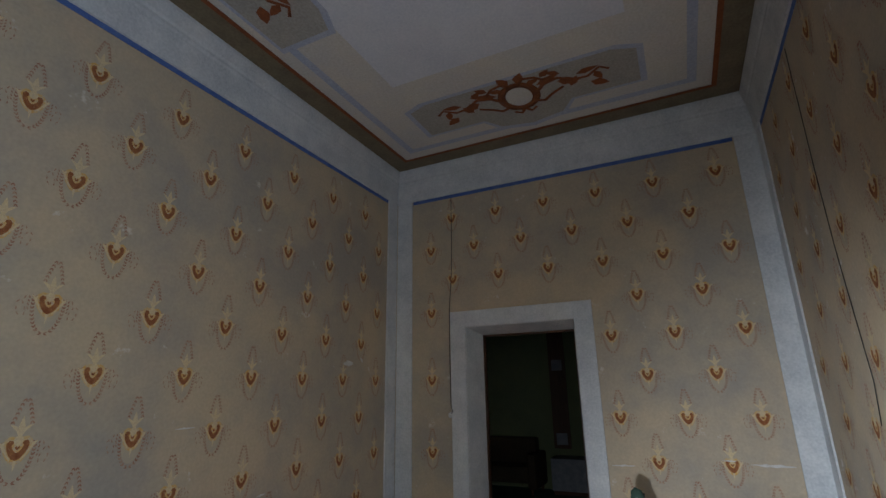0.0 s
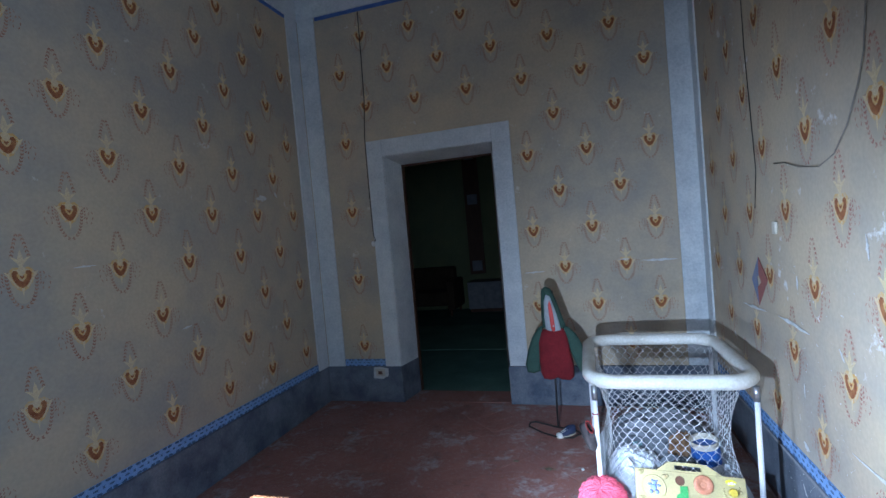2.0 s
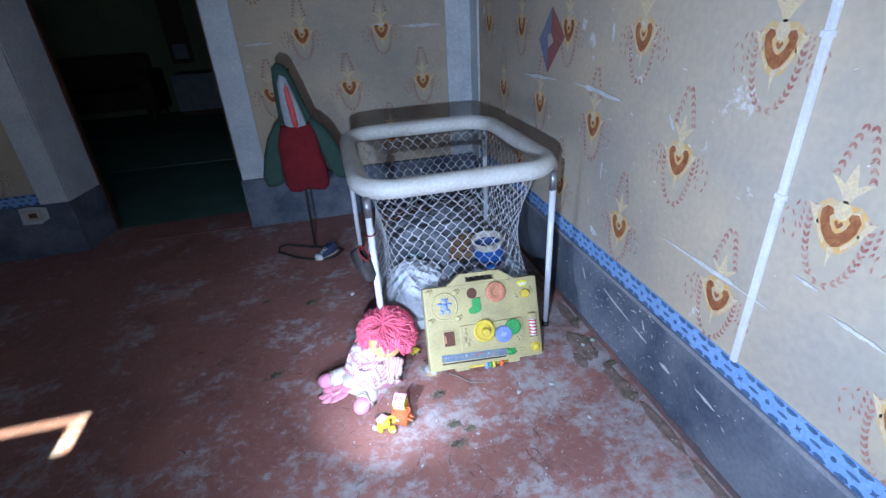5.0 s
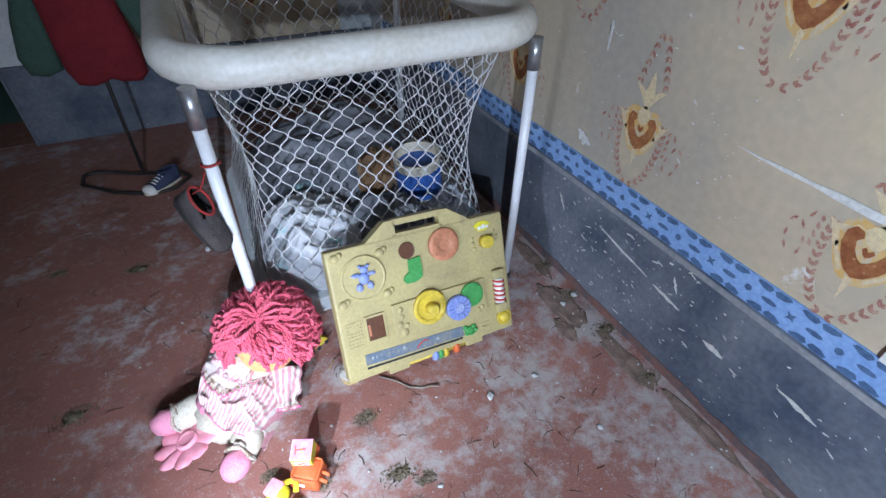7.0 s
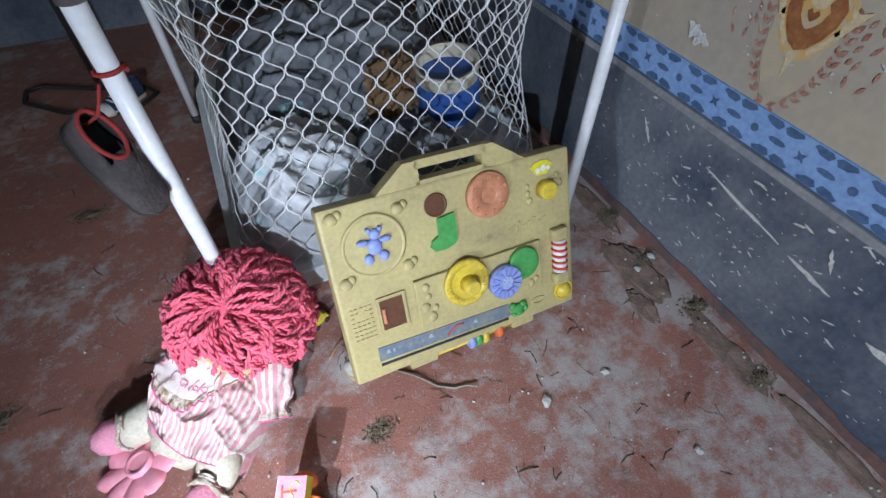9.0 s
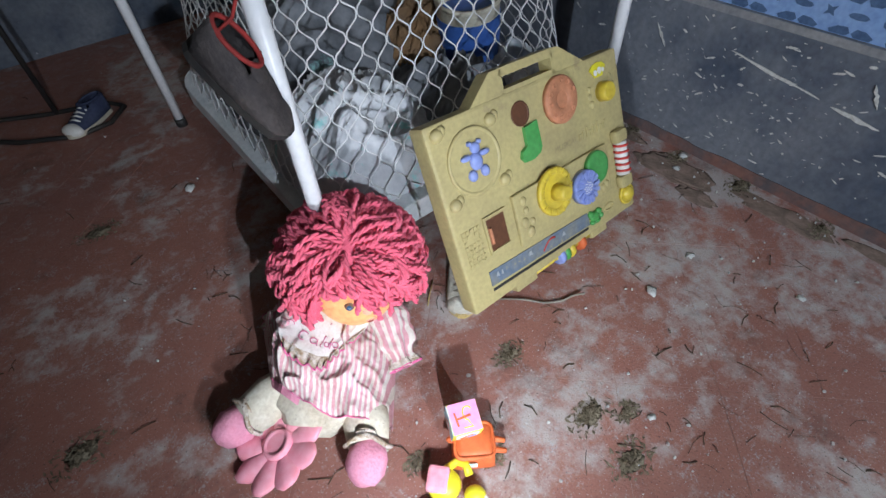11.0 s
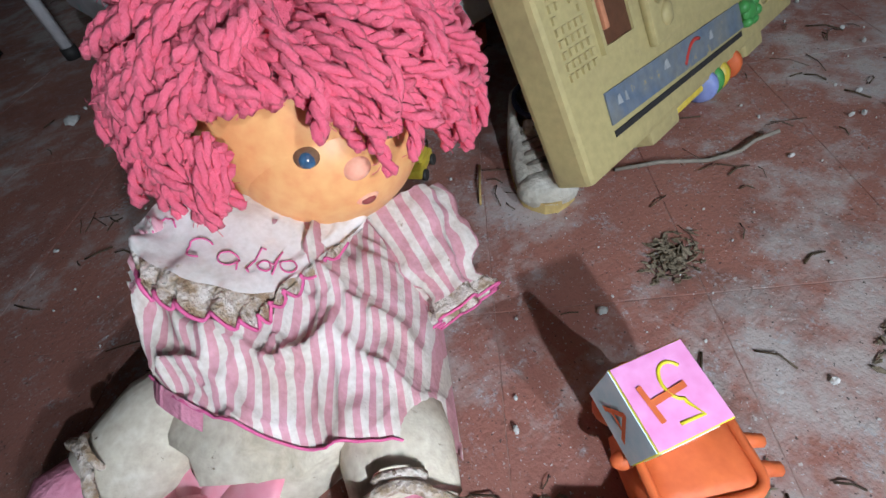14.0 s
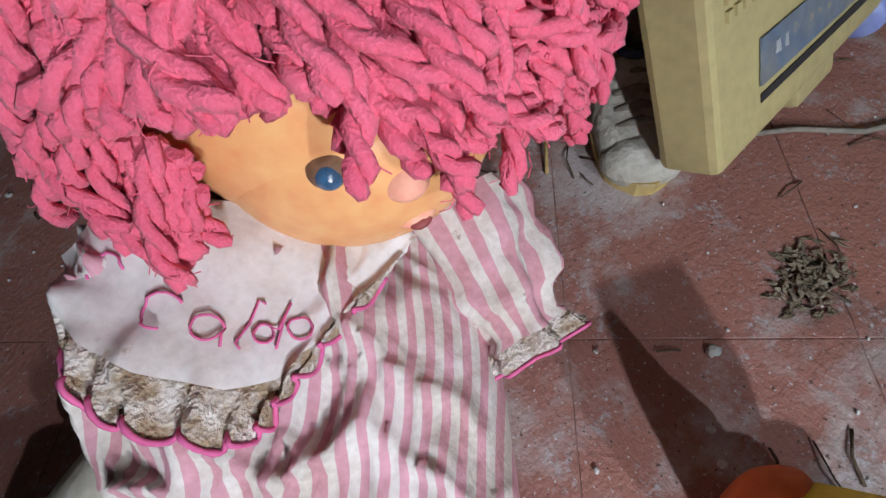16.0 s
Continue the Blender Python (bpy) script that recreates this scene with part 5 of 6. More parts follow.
# ---- shoes ----
def make_shoe(name, m, length, upper, sole_mt, rim_mt, label, toe_mt=None, laces=None):
    """A child's shoe: toe towards local +x, sole at z = 0."""
    shoe = empty(name, m, label, "shoe")
    L, n = length, 20

    def width(f):
        return L * (0.13 + 0.06 * math.sin(math.pi * min(f * 0.9 + 0.08, 1)) + 0.03 * f) * (1 - max(0, (f - 0.86) / 0.14) ** 2 * 0.75) * (1 - max(0, (0.10 - f) / 0.10) ** 2 * 0.5)

    def ring(f, z, k=1.0):
        return [(f * L - L / 2, width(f) * k, z), (f * L - L / 2, -width(f) * k, z)]
    bm = bmesh.new()
    lo, hi = [], []
    for i in range(n + 1):
        f = i / n
        lo.append([bm.verts.new(p) for p in ring(f, 0.0, 0.97)])
        hi.append([bm.verts.new(p) for p in ring(f, L * 0.075 + L * 0.04 * max(0, f - 0.7), 1.03)])
    for i in range(n):
        for a, b, c, d in ((lo[i][0], lo[i + 1][0], hi[i + 1][0], hi[i][0]), (lo[i][1], hi[i][1], hi[i + 1][1], lo[i + 1][1]), (hi[i][0], hi[i + 1][0], hi[i + 1][1], hi[i][1]), (lo[i][0], lo[i][1], lo[i + 1][1], lo[i + 1][0])):
            bm.faces.new((a, b, c, d))
    bm.faces.new((lo[0][0], hi[0][0], hi[0][1], lo[0][1]))
    bm.faces.new((lo[n][0], lo[n][1], hi[n][1], hi[n][0]))
    part("sole", bm, sole_mt, shoe)
    # upper: arches from heel to toe, open at the ankle
    bm = bmesh.new()
    arcs, m_ = [], 12
    top_h = lambda f: L * (0.36 - 0.06 * f if f < 0.42 else 0.33 - 0.40 * (f - 0.42) if f < 0.8 else 0.178 - 0.5 * (f - 0.8))
    for i in range(n + 1):
        f = i / n
        open_ = f < 0.44
        arc = []
        for k in range(m_ + 1):
            a = math.pi * k / m_
            c = math.cos(a)
            if open_:
                h = min(math.sin(a) * 1.9, 1.0)
                y = width(f) * (c if abs(c) > 0.62 else math.copysign(0.62, c if c else 1))
            else:
                h, y = math.sin(a) ** 0.7, width(f) * math.copysign(abs(c) ** 0.8, c)
            arc.append(bm.verts.new((f * L - L / 2, y, L * 0.07 + (top_h(f) - L * 0.07) * h + 0.002 * noise.noise(Vector((f * 9, c * 3, L * 50))))))
        arcs.append((arc, open_))
    for (A, oa), (B, ob) in zip(arcs, arcs[1:]):
        for k in range(m_):
            if oa and 4 <= k < 8:
                continue
            f = bm.faces.new((A[k], A[k + 1], B[k + 1], B[k]))
            f.smooth = True
    bm.faces.new(arcs[0][0])
    bm.faces.new(arcs[-1][0][::-1])
    up = part("upper", bm, upper, shoe)
    up.modifiers.new("thick", "SOLIDIFY").thickness = 0.003
    if toe_mt:
        part("toe_cap", add_blob(bmesh.new(), (L * 0.36, 0, L * 0.085), (L * 0.135, width(0.85) * 1.06, L * 0.115), None, 0.05, 3, 3), toe_mt, shoe)
    rim = [(L * (-0.27 + 0.22 * math.cos(q)), width(0.22) * 0.66 * math.sin(q), top_h(0.22) + 0.001) for q in [k * math.tau / 24 for k in range(24)]]
    part("ankle_rim", add_tube(bmesh.new(), rim, 0.0027, 7, closed=True), rim_mt, shoe)
    tongue = add_blob(bmesh.new(), (L * -0.02, 0, L * 0.30), (L * 0.10, width(0.5) * 0.5, 0.004), Matrix.Rotation(radians(20), 4, "Y"), 0.1, 3, 2)
    part("tongue", tongue, upper, shoe)
    if laces:
        for k in range(4):
            f = 0.50 + 0.075 * k
            y = width(f) * 0.55
            z = top_h(f) + 0.0025
            part("lace", add_tube(bmesh.new(), [((f - 0.5) * L, -y, z - 0.006), ((f - 0.495) * L, 0, z), ((f - 0.5) * L, y, z - 0.006)], 0.0024, 6), laces, shoe)
    return shoe


make_shoe("sneaker", pose(0.846, 2.834, 0, 0, 0, -134), 0.135, M_SHOE_WHITE, M_SOLE, M_SHOE_NAVY, "grimy white child's sneaker under the activity board", M_SHOE_WHITE, M_LACECORD)
make_shoe("sneaker", pose(0.462, 3.872, 0.004, 0, 0, -140), 0.145, M_SHOE_NAVY, M_IVORY, M_SHOE_NAVY, "navy child's sneaker with white laces beside the stand", M_WHITE, M_WHITE)
make_shoe("hanging_boot", pose(0.624, 2.922, 0.418, 0, 55, -48), 0.125, M_SHOE_DARK, M_BLACK, M_REDCORD, "dark child's boot hanging by a red cord from the playpen", None, None)
bm = add_tube(bmesh.new(), [(0.655, 2.916, 0.520), (0.648, 2.912, 0.505), (0.640, 2.915, 0.490), (0.622, 2.928, 0.475), (0.612, 2.938, 0.468)], 0.0018, 6)
add_tube(bm, [(0.667 + 0.0145 * math.cos(q), 2.93 + 0.0145 * math.sin(q), 0.522 + 0.001 * q) for q in [k * math.tau / 14 for k in range(15)]], 0.0026, 6)
tagged(part("red_cord", bm, M_REDCORD), "red cord tied round the playpen leg", "cord")
lace = [(0.872, 2.772, 0.004), (0.900, 2.745, 0.006), (0.925, 2.715, 0.004), (0.950, 2.700, 0.004), (0.970, 2.696, 0.005), (0.985, 2.684, 0.010)]
tagged(part("shoelace", add_tube(bmesh.new(), lace, 0.0019, 7), M_LACECORD), "loose grey shoelace trailing over the floor", "shoelace")


# ---- small toys ----
def make_cube():
    a, b, d = Vector((0.698, 2.640, 0.079)), Vector((0.683, 2.605, 0.070)), Vector((0.662, 2.656, 0.080))
    ex = (b - d).normalized()
    c = (b + d) / 2
    fx = (a - d).normalized()
    fy = (a - b)
    fy = (fy - fx * fy.dot(fx)).normalized()
    fz = fx.cross(fy)
    S = 0.0385
    o = c - fz * S
    cube = empty("letter_block", Matrix(((fx.x, fy.x, fz.x, o.x), (fx.y, fy.y, fz.y, o.y), (fx.z, fy.z, fz.z, o.z), (0, 0, 0, 1))), "pink and yellow alphabet block tipped on the orange pot", "toy block")
    h = S / 2
    part("block", box(-h, -h, 0, h, h, S, bevel=0.0006), M_BRIGHT_YELLOW, cube)
    T, R = Matrix.Translation, Matrix.Rotation
    faces = {"top": T((0, 0, S)), "front": T((0, -h, S / 2)) @ R(radians(90), 4, "X"), "left": T((-h, 0, S / 2)) @ R(radians(-90), 4, "Z") @ R(radians(90), 4, "X")}
    q = 0.0187
    part("top_face", add_slab(bmesh.new(), [(-q, -q), (q, -q), (q, q), (-q, q)], faces["top"], 0.0006), M_LILAC_PINK, cube, "pink printed face")
    part("side_face", add_slab(bmesh.new(), [(-q, -q), (q, -q), (q, q), (-q, q)], faces["left"], 0.0006), M_CYAN, cube, "pale blue printed face")
    part("side_face", add_slab(bmesh.new(), [(-q * 0.8, -q * 0.7), (q * 0.8, -q * 0.7), (q * 0.8, q * 0.6), (-q * 0.8, q * 0.6)], faces["front"], 0.0006), M_WHITE, cube, "white picture panel")
    ring = [faces["top"] @ Vector((0.005 + 0.0065 * math.cos(w), 0.004 + 0.0085 * math.sin(w), 0.0012)) for w in [0.6 + k * 0.36 for k in range(12)]] + [faces["top"] @ Vector(p) for p in ((0.004, -0.006, 0.0012), (0.008, -0.013, 0.0012), (-0.004, -0.0125, 0.0012))]
    part("figure_loop", add_tube(bmesh.new(), [(q.x, q.y, q.z - 0.0006) for q in ring], 0.0009, 5), M_BRIGHT_YELLOW, cube, "yellow numeral")
    bm = bmesh.new()
    text_mesh(bm, "T", 0.030, faces["top"] @ T((-0.001, 0, 0.0014)) @ R(radians(96), 4, "Z"), 0)
    part("letter", bm, M_ORANGE, cube, "orange letter T")
    bm = bmesh.new()
    text_mesh(bm, "A", 0.030, faces["left"] @ T((0, 0, 0.0012)), 0)
    part("letter", bm, M_ORANGE, cube, "orange letter A")
    bm = bmesh.new()
    add_slab(bm, [(-0.011, -0.007), (-0.003, -0.007), (0.009, 0.006), (0.003, 0.007)], faces["front"] @ T((0, 0, 0.0006)), 0.0006)
    part("picture", bm, M_ORANGE, cube, "orange shape")
    part("picture", add_slab(bmesh.new(), circle(0.006, 14, 0.006, -0.004), faces["front"] @ T((0, 0, 0.0007)), 0.0006), M_BLUE, cube, "blue round shape")


make_cube()


def make_pot():
    pot = empty("toy_pot", pose(0.672, 2.612, 0, 0, 0, -35), "orange plastic toy pot under the alphabet block", "toy")
    bm = add_box(bmesh.new(), -0.030, -0.026, 0.0, 0.030, 0.028, 0.038, bevel=0.009)
    for v in bm.verts:
        k = 1.0 - 0.20 * v.co.z / 0.038 + 0.10 * noise.noise(v.co * 40)
        v.co.x, v.co.y = v.co.x * k, v.co.y * k
    part("body", bm, M_ORANGE, pot, smooth=True)
    part("rim", add_tube(bmesh.new(), [(x, y, 0.036) for x, y in rounded(-0.025, -0.022, 0.025, 0.023, 0.009, 4)], 0.0026, 6, closed=True), M_ORANGE, pot)
    for y in (-0.008, 0.006):
        part("handle_stub", add_tube(bmesh.new(), [(0.022, y, 0.022), (0.034, y - 0.002, 0.023), (0.041, y - 0.003, 0.021)], [0.0042, 0.0040, 0.0036], 8), M_ORANGE, pot)
    part("lug", add_blob(bmesh.new(), (-0.029, 0.008, 0.026), (0.007, 0.005, 0.005), sub=2), M_ORANGE, pot)
    part("flap", add_blob(bmesh.new(), (-0.013, 0.040, 0.027), (0.021, 0.013, 0.023), Matrix.Rotation(radians(25), 4, "Z"), 0.12, 3, 3, seed=3), M_ORANGE, pot, smooth=True)
    bm = bmesh.new()
    add_slab(bm, [(-0.010, -0.004), (0.010, -0.004), (0.010, 0.004), (-0.010, 0.004)], pose(-0.008, -0.0255, 0.022, 84, 0, 0), 0.001)
    part("sticker", bm, M_CYAN, pot, "pale blue sticker")


make_pot()


def make_figure():
    fig = empty("toy_animal", pose(0.612, 2.600, 0, 0, 0, -48), "lime yellow and pink plastic toy animal on its side", "toy")
    part("torso", add_blob(bmesh.new(), (0, 0, 0.017), (0.022, 0.020, 0.015), None, 0.06, 3, 3), M_BRIGHT_YELLOW, fig)
    part("saddle", add_box(bmesh.new(), -0.022, -0.014, 0.020, 0.006, 0.018, 0.033, bevel=0.005), M_PINK, fig, "pale pink saddle")
    part("head", add_blob(bmesh.new(), (0.040, -0.006, 0.015), (0.014, 0.012, 0.012), None, 0.08, 3, 3), M_BRIGHT_YELLOW, fig)
    part("muzzle", add_blob(bmesh.new(), (0.050, -0.008, 0.016), (0.006, 0.006, 0.006), None, 0, 3, 2), M_WHITE, fig, "white muzzle")
    part("arm", add_tube(bmesh.new(), [(0.000, 0.018, 0.020), (0.012, 0.028, 0.024), (0.024, 0.026, 0.024), (0.030, 0.014, 0.022)], 0.0055, 8), M_BRIGHT_YELLOW, fig)
    part("leg", add_tube(bmesh.new(), [(-0.010, -0.016, 0.012), (0.004, -0.026, 0.010), (0.016, -0.024, 0.010)], 0.007, 8), M_BRIGHT_YELLOW, fig)
    part("foot", add_blob(bmesh.new(), (-0.016, -0.026, 0.008), (0.010, 0.007, 0.008), None, 0.05, 3, 2), M_WHITE, fig, "white foot")


make_figure()


def make_flower():
    fl = empty("toy_flower", pose(0.474, 2.776, 0.020, -13, -9, 20) @ Matrix.Scale(1.4, 4), "pink moulded plastic flower lying by the doll's foot", "toy")
    for k in range(9):
        a = k * math.tau / 9
        bm = add_blob(bmesh.new(), (0.026, 0, 0.004), (0.021, 0.0145, 0.004), None, 0.08, 3, 2, seed=k)
        for v in bm.verts:
            v.co.z -= abs(v.co.y) * 0.2 - (v.co.x - 0.026) * 0.15
        petal = part("petal", bm, M_PINK, fl)
        petal.matrix_local = Matrix.Rotation(a, 4, "Z")
    part("centre", add_lathe(bmesh.new(), [(0.016, 0.002), (0.014, 0.009), (0.011, 0.010), (0.010, 0.008)], None, 18), M_PINK, fl)


make_flower()


def make_car():
    car = empty("toy_car", pose(0.775, 2.925, 0, 0, 0, 30), "tiny yellow toy car behind the doll", "toy car")
    part("body", add_box(bmesh.new(), -0.020, -0.010, 0.005, 0.020, 0.010, 0.015, bevel=0.003), M_YELLOW, car)
    part("cab", add_box(bmesh.new(), -0.010, -0.009, 0.015, 0.012, 0.009, 0.023, bevel=0.003), M_YELLOW, car)
    for x in (-0.012, 0.012):
        for y in (-0.011, 0.011):
            part("wheel", add_lathe(bmesh.new(), [(0.0055, -0.002), (0.0055, 0.002)], Matrix.Translation((x, y, 0.0056)) @ Matrix.Rotation(radians(90), 4, "X"), 12), M_BLACK, car, "black wheel")


make_car()
red_box = empty("toy_brick", pose(0.998, 3.056, 0, 0, 0, 25), "small orange-red open plastic brick under the playpen", "toy block")
for nm, b in (("side", (-0.017, -0.014, 0, -0.014, 0.014, 0.026)), ("side", (0.014, -0.014, 0, 0.017, 0.014, 0.026)), ("side", (-0.014, -0.014, 0, 0.014, -0.011, 0.026)), ("side", (-0.014, 0.011, 0, 0.014, 0.014, 0.026)), ("bottom", (-0.014, -0.011, 0, 0.014, 0.011, 0.003))):
    part(nm, box(*b), M_ORANGE, red_box)


# ---- child's coat on an iron stand ----
def make_stand():
    st = empty("clothes_stand", pose(0.405, 3.955, 0), "thin black iron stand with a wire loop foot", "stand")
    loop = [(-0.20, 0.10, 0.008), (-0.16, 0.115, 0.008), (-0.02, 0.03, 0.012), (0.12, -0.02, 0.012), (0.15, -0.06, 0.008), (0.10, -0.12, 0.006), (0.02, -0.13, 0.006), (-0.10, -0.06, 0.006), (-0.20, 0.04, 0.006)]
    part("wire_foot", add_tube(bmesh.new(), loop, 0.006, 8, closed=True), M_IRON, st)
    part("pole", add_tube(bmesh.new(), [(0, 0.02, 0.010), (0.005, 0.025, 0.30), (0.015, 0.03, 0.80), (0.03, 0.035, 0.955)], 0.0065, 10), M_IRON, st)
    coat = empty("child_coat", pose(0.432, 3.972, 0), "child's hooded coat, red front with dark green sleeves, on a stand", "coat")

    def slab(outline, z_thick, y0, mt, nm, lb="", amp=0.010, seed=0.0):
        bm = bmesh.new()
        n = len(outline)
        steps = 6
        cx = sum(p[0] for p in outline) / n
        cz = sum(p[1] for p in outline) / n
        rings = []
        for j in range(2 * steps + 1):
            a = math.pi * j / (2 * steps)
            k, yy = math.sin(a) ** 0.45, -math.cos(a) * z_thick
            ring = []
            for x, z in outline:
                px, pz = cx + (x - cx) * max(k, 0.25), cz + (z - cz) * max(k, 0.25)
                w = amp * noise.noise(Vector((px * 16, pz * 9, seed + yy * 10)))
                ring.append(bm.verts.new((px + w * 0.4, y0 + yy + w, pz)))
            rings.append(ring)
        for A, B in zip(rings, rings[1:]):
            for i in range(n):
                f = bm.faces.new((A[i], A[(i + 1) % n], B[(i + 1) % n], B[i]))
                f.smooth = True
        bm.faces.new(rings[0][::-1])
        bm.faces.new(rings[-1])
        return part(nm, bm, mt, coat, lb)
    body = [(-0.085, 0.69), (-0.115, 0.62), (-0.118, 0.50), (-0.112, 0.40), (-0.098, 0.352), (-0.05, 0.345), (-0.015, 0.356), (0.0, 0.362), (0.03, 0.348), (0.085, 0.346), (0.110, 0.37), (0.112, 0.44), (0.095, 0.55), (0.085, 0.64), (0.062, 0.70), (0.0, 0.715)]
    slab(body, 0.045, 0.0, M_REDCLOTH, "front", "dark red padded front", 0.012)
    sl = [(-0.075, 0.72), (-0.11, 0.705), (-0.155, 0.64), (-0.190, 0.55), (-0.213, 0.45), (-0.205, 0.395), (-0.165, 0.385), (-0.120, 0.40), (-0.105, 0.50), (-0.100, 0.62)]
    slab(sl, 0.038, 0.012, M_GREENCLOTH, "sleeve", "dark green sleeve", 0.012, 3.0)
    sr = [(0.060, 0.72), (0.095, 0.705), (0.140, 0.655), (0.180, 0.575), (0.212, 0.48), (0.222, 0.415), (0.190, 0.385), (0.150, 0.40), (0.120, 0.46), (0.092, 0.56), (0.075, 0.65)]
    slab(sr, 0.038, 0.012, M_GREENCLOTH, "sleeve", "dark green sleeve", 0.012, 6.0)
    hood = [(-0.110, 0.70), (-0.112, 0.78), (-0.108, 0.90), (-0.100, 0.965), (-0.075, 0.985), (-0.040, 0.970), (-0.010, 0.90), (0.020, 0.80), (0.045, 0.72), (0.030, 0.69)]
    slab([(x + 0.03, z) for x, z in hood], 0.040, 0.022, M_GREENCLOTH, "hood", "dark green pointed hood", 0.008, 9.0)
    lining = [(-0.086, 0.70), (-0.090, 0.78), (-0.086, 0.89), (-0.068, 0.935), (-0.042, 0.92), (-0.018, 0.84), (0.008, 0.74), (0.016, 0.69), (-0.02, 0.675), (-0.06, 0.68)]
    slab([(x + 0.03, z) for x, z in lining], 0.018, -0.018, M_GREYCLOTH, "lining", "grey hood lining", 0.006, 12.0)
    tie = [(-0.048, 0.70), (-0.056, 0.80), (-0.058, 0.87), (-0.048, 0.898), (-0.038, 0.87), (-0.028, 0.80), (-0.020, 0.70), (-0.032, 0.68)]
    slab([(x + 0.03, z) for x, z in tie], 0.010, -0.034, M_RED, "zip_band", "bright red zip band", 0.003, 15.0)
    part("zip_pull", add_blob(bmesh.new(), (0.0, -0.046, 0.725), (0.005, 0.004, 0.008), sub=2), M_STEEL, coat, "metal zip pull")


make_stand()

# ---- things on the walls ----
def flat(name, pts, m, mt, label, category, depth=0.002, kind=""):
    ob = part(name, add_slab(bmesh.new(), pts, m, depth), mt)
    return tagged(ob, label, category, kind=kind)


R_, D_, L_ = RIGHTWALL, DOORWALL, LEFTWALL
kite = empty("kite_sticker", R_ @ Matrix.Translation((-3.355, 1.04, 0.002)), "faded red and blue diamond sticker on the wallpaper", "sticker")
for pts, mt, lb in (([(0.005, 0.12), (0.118, 0.02), (0.03, 0.0), (0.0, 0.03)], M_KITE_RED, "faded red quarter"), ([(0.005, 0.12), (0.0, 0.03), (-0.03, 0.02), (-0.105, 0.0)], M_KITE_BLUE, "faded blue quarter"),
                    ([(-0.105, 0.0), (-0.03, 0.02), (-0.02, -0.03), (-0.018, -0.12)], M_KITE_BLUE, "blue quarter"), ([(0.118, 0.02), (-0.018, -0.12), (-0.02, -0.03), (0.03, 0.0)], M_KITE_RED, "red quarter")):
    part("quarter", add_slab(bmesh.new(), pts, Matrix(), 0.002), mt, kite, lb)

conduit = structure("conduit", add_box(bmesh.new(), XR - 0.010, 2.207, DADO + BORDER, XR - 0.0005, 2.223, 3.36, bevel=0.002), M_WHITE_PLASTIC, "thin white cable conduit up the wall", "conduit")
for z in (0.80, 1.11, 1.60, 2.2, 2.8):
    part("clip", add_box(bmesh.new(), XR - 0.012, 2.203, z, XR - 0.0005, 2.227, z + 0.012, bevel=0.002), M_WHITE_PLASTIC, conduit)

plug = empty("wall_plug", R_ @ Matrix.Translation((-3.094, 1.308, 0.001)), "small cream plastic plug on the wall", "plug")
part("cap", add_box(bmesh.new(), -0.018, -0.028, 0, 0.018, 0.028, 0.014, bevel=0.006), M_IVORY, plug)
socket = empty("wall_socket", D_ @ Matrix.Translation((-1.095, 0.258, 0.031)), "old ivory wall socket in the dado", "socket")
part("plate", add_box(bmesh.new(), -0.040, -0.030, 0, 0.040, 0.030, 0.008, bevel=0.003), M_IVORY, socket)
part("insert", add_box(bmesh.new(), -0.020, -0.014, 0.008, 0.020, 0.014, 0.010, bevel=0.001), M_BROWN, socket, "brown insert")
part("patch", add_slab(bmesh.new(), [(-0.07, -0.05), (0.02, -0.055), (0.07, -0.03), (0.075, 0.035), (0.0, 0.05), (-0.06, 0.045)], Matrix.Translation((0, 0, -0.002)), 0.002), M_PLASTER, socket, "bare plaster patch")
jack = empty("cable_box", D_ @ Matrix.Translation((-1.062, 1.37, 0.002)), "small white cable junction on the door surround", "junction box")
part("housing", add_blob(bmesh.new(), (0, 0, 0.004), (0.020, 0.024, 0.014), None, 0.1, 3, 2), M_WHITE_PLASTIC, jack)
tagged(part("cable", add_tube(bmesh.new(), [D_ @ Vector(p) for p in ((-1.018, 3.33, 0.004), (-1.020, 3.0, 0.005), (-1.028, 2.6, 0.004), (-1.056, 2.28, 0.004), (-1.060, 1.9, 0.005), (-1.056, 1.45, 0.006), (-1.035, 1.40, 0.018), (-1.055, 1.38, 0.010))], 0.0035, 6), M_BLACK), "thin dark cable running down to the doorway", "cable")
tagged(part("cable", add_tube(bmesh.new(), [R_ @ Vector((-y, z, 0.004)) for y, z in ((3.34, 3.30), (3.345, 3.09), (3.36, 2.60), (3.355, 2.18), (3.30, 1.58), (3.345, 1.40))], 0.0018, 6), M_BLACK), "thin dark cable hanging down the wall", "cable")
tagged(part("cable", add_tube(bmesh.new(), [R_ @ Vector((-y, z, 0.005)) for y, z in ((3.07, 1.584), (2.95, 1.575), (2.83, 1.545), (2.66, 1.528), (2.55, 1.56), (2.46, 1.637), (2.39, 1.74), (2.35, 1.824), (2.32, 2.0), (2.30, 2.25))], 0.0022, 6), M_LACECORD), "loose dark cable curling along the wall", "cable")


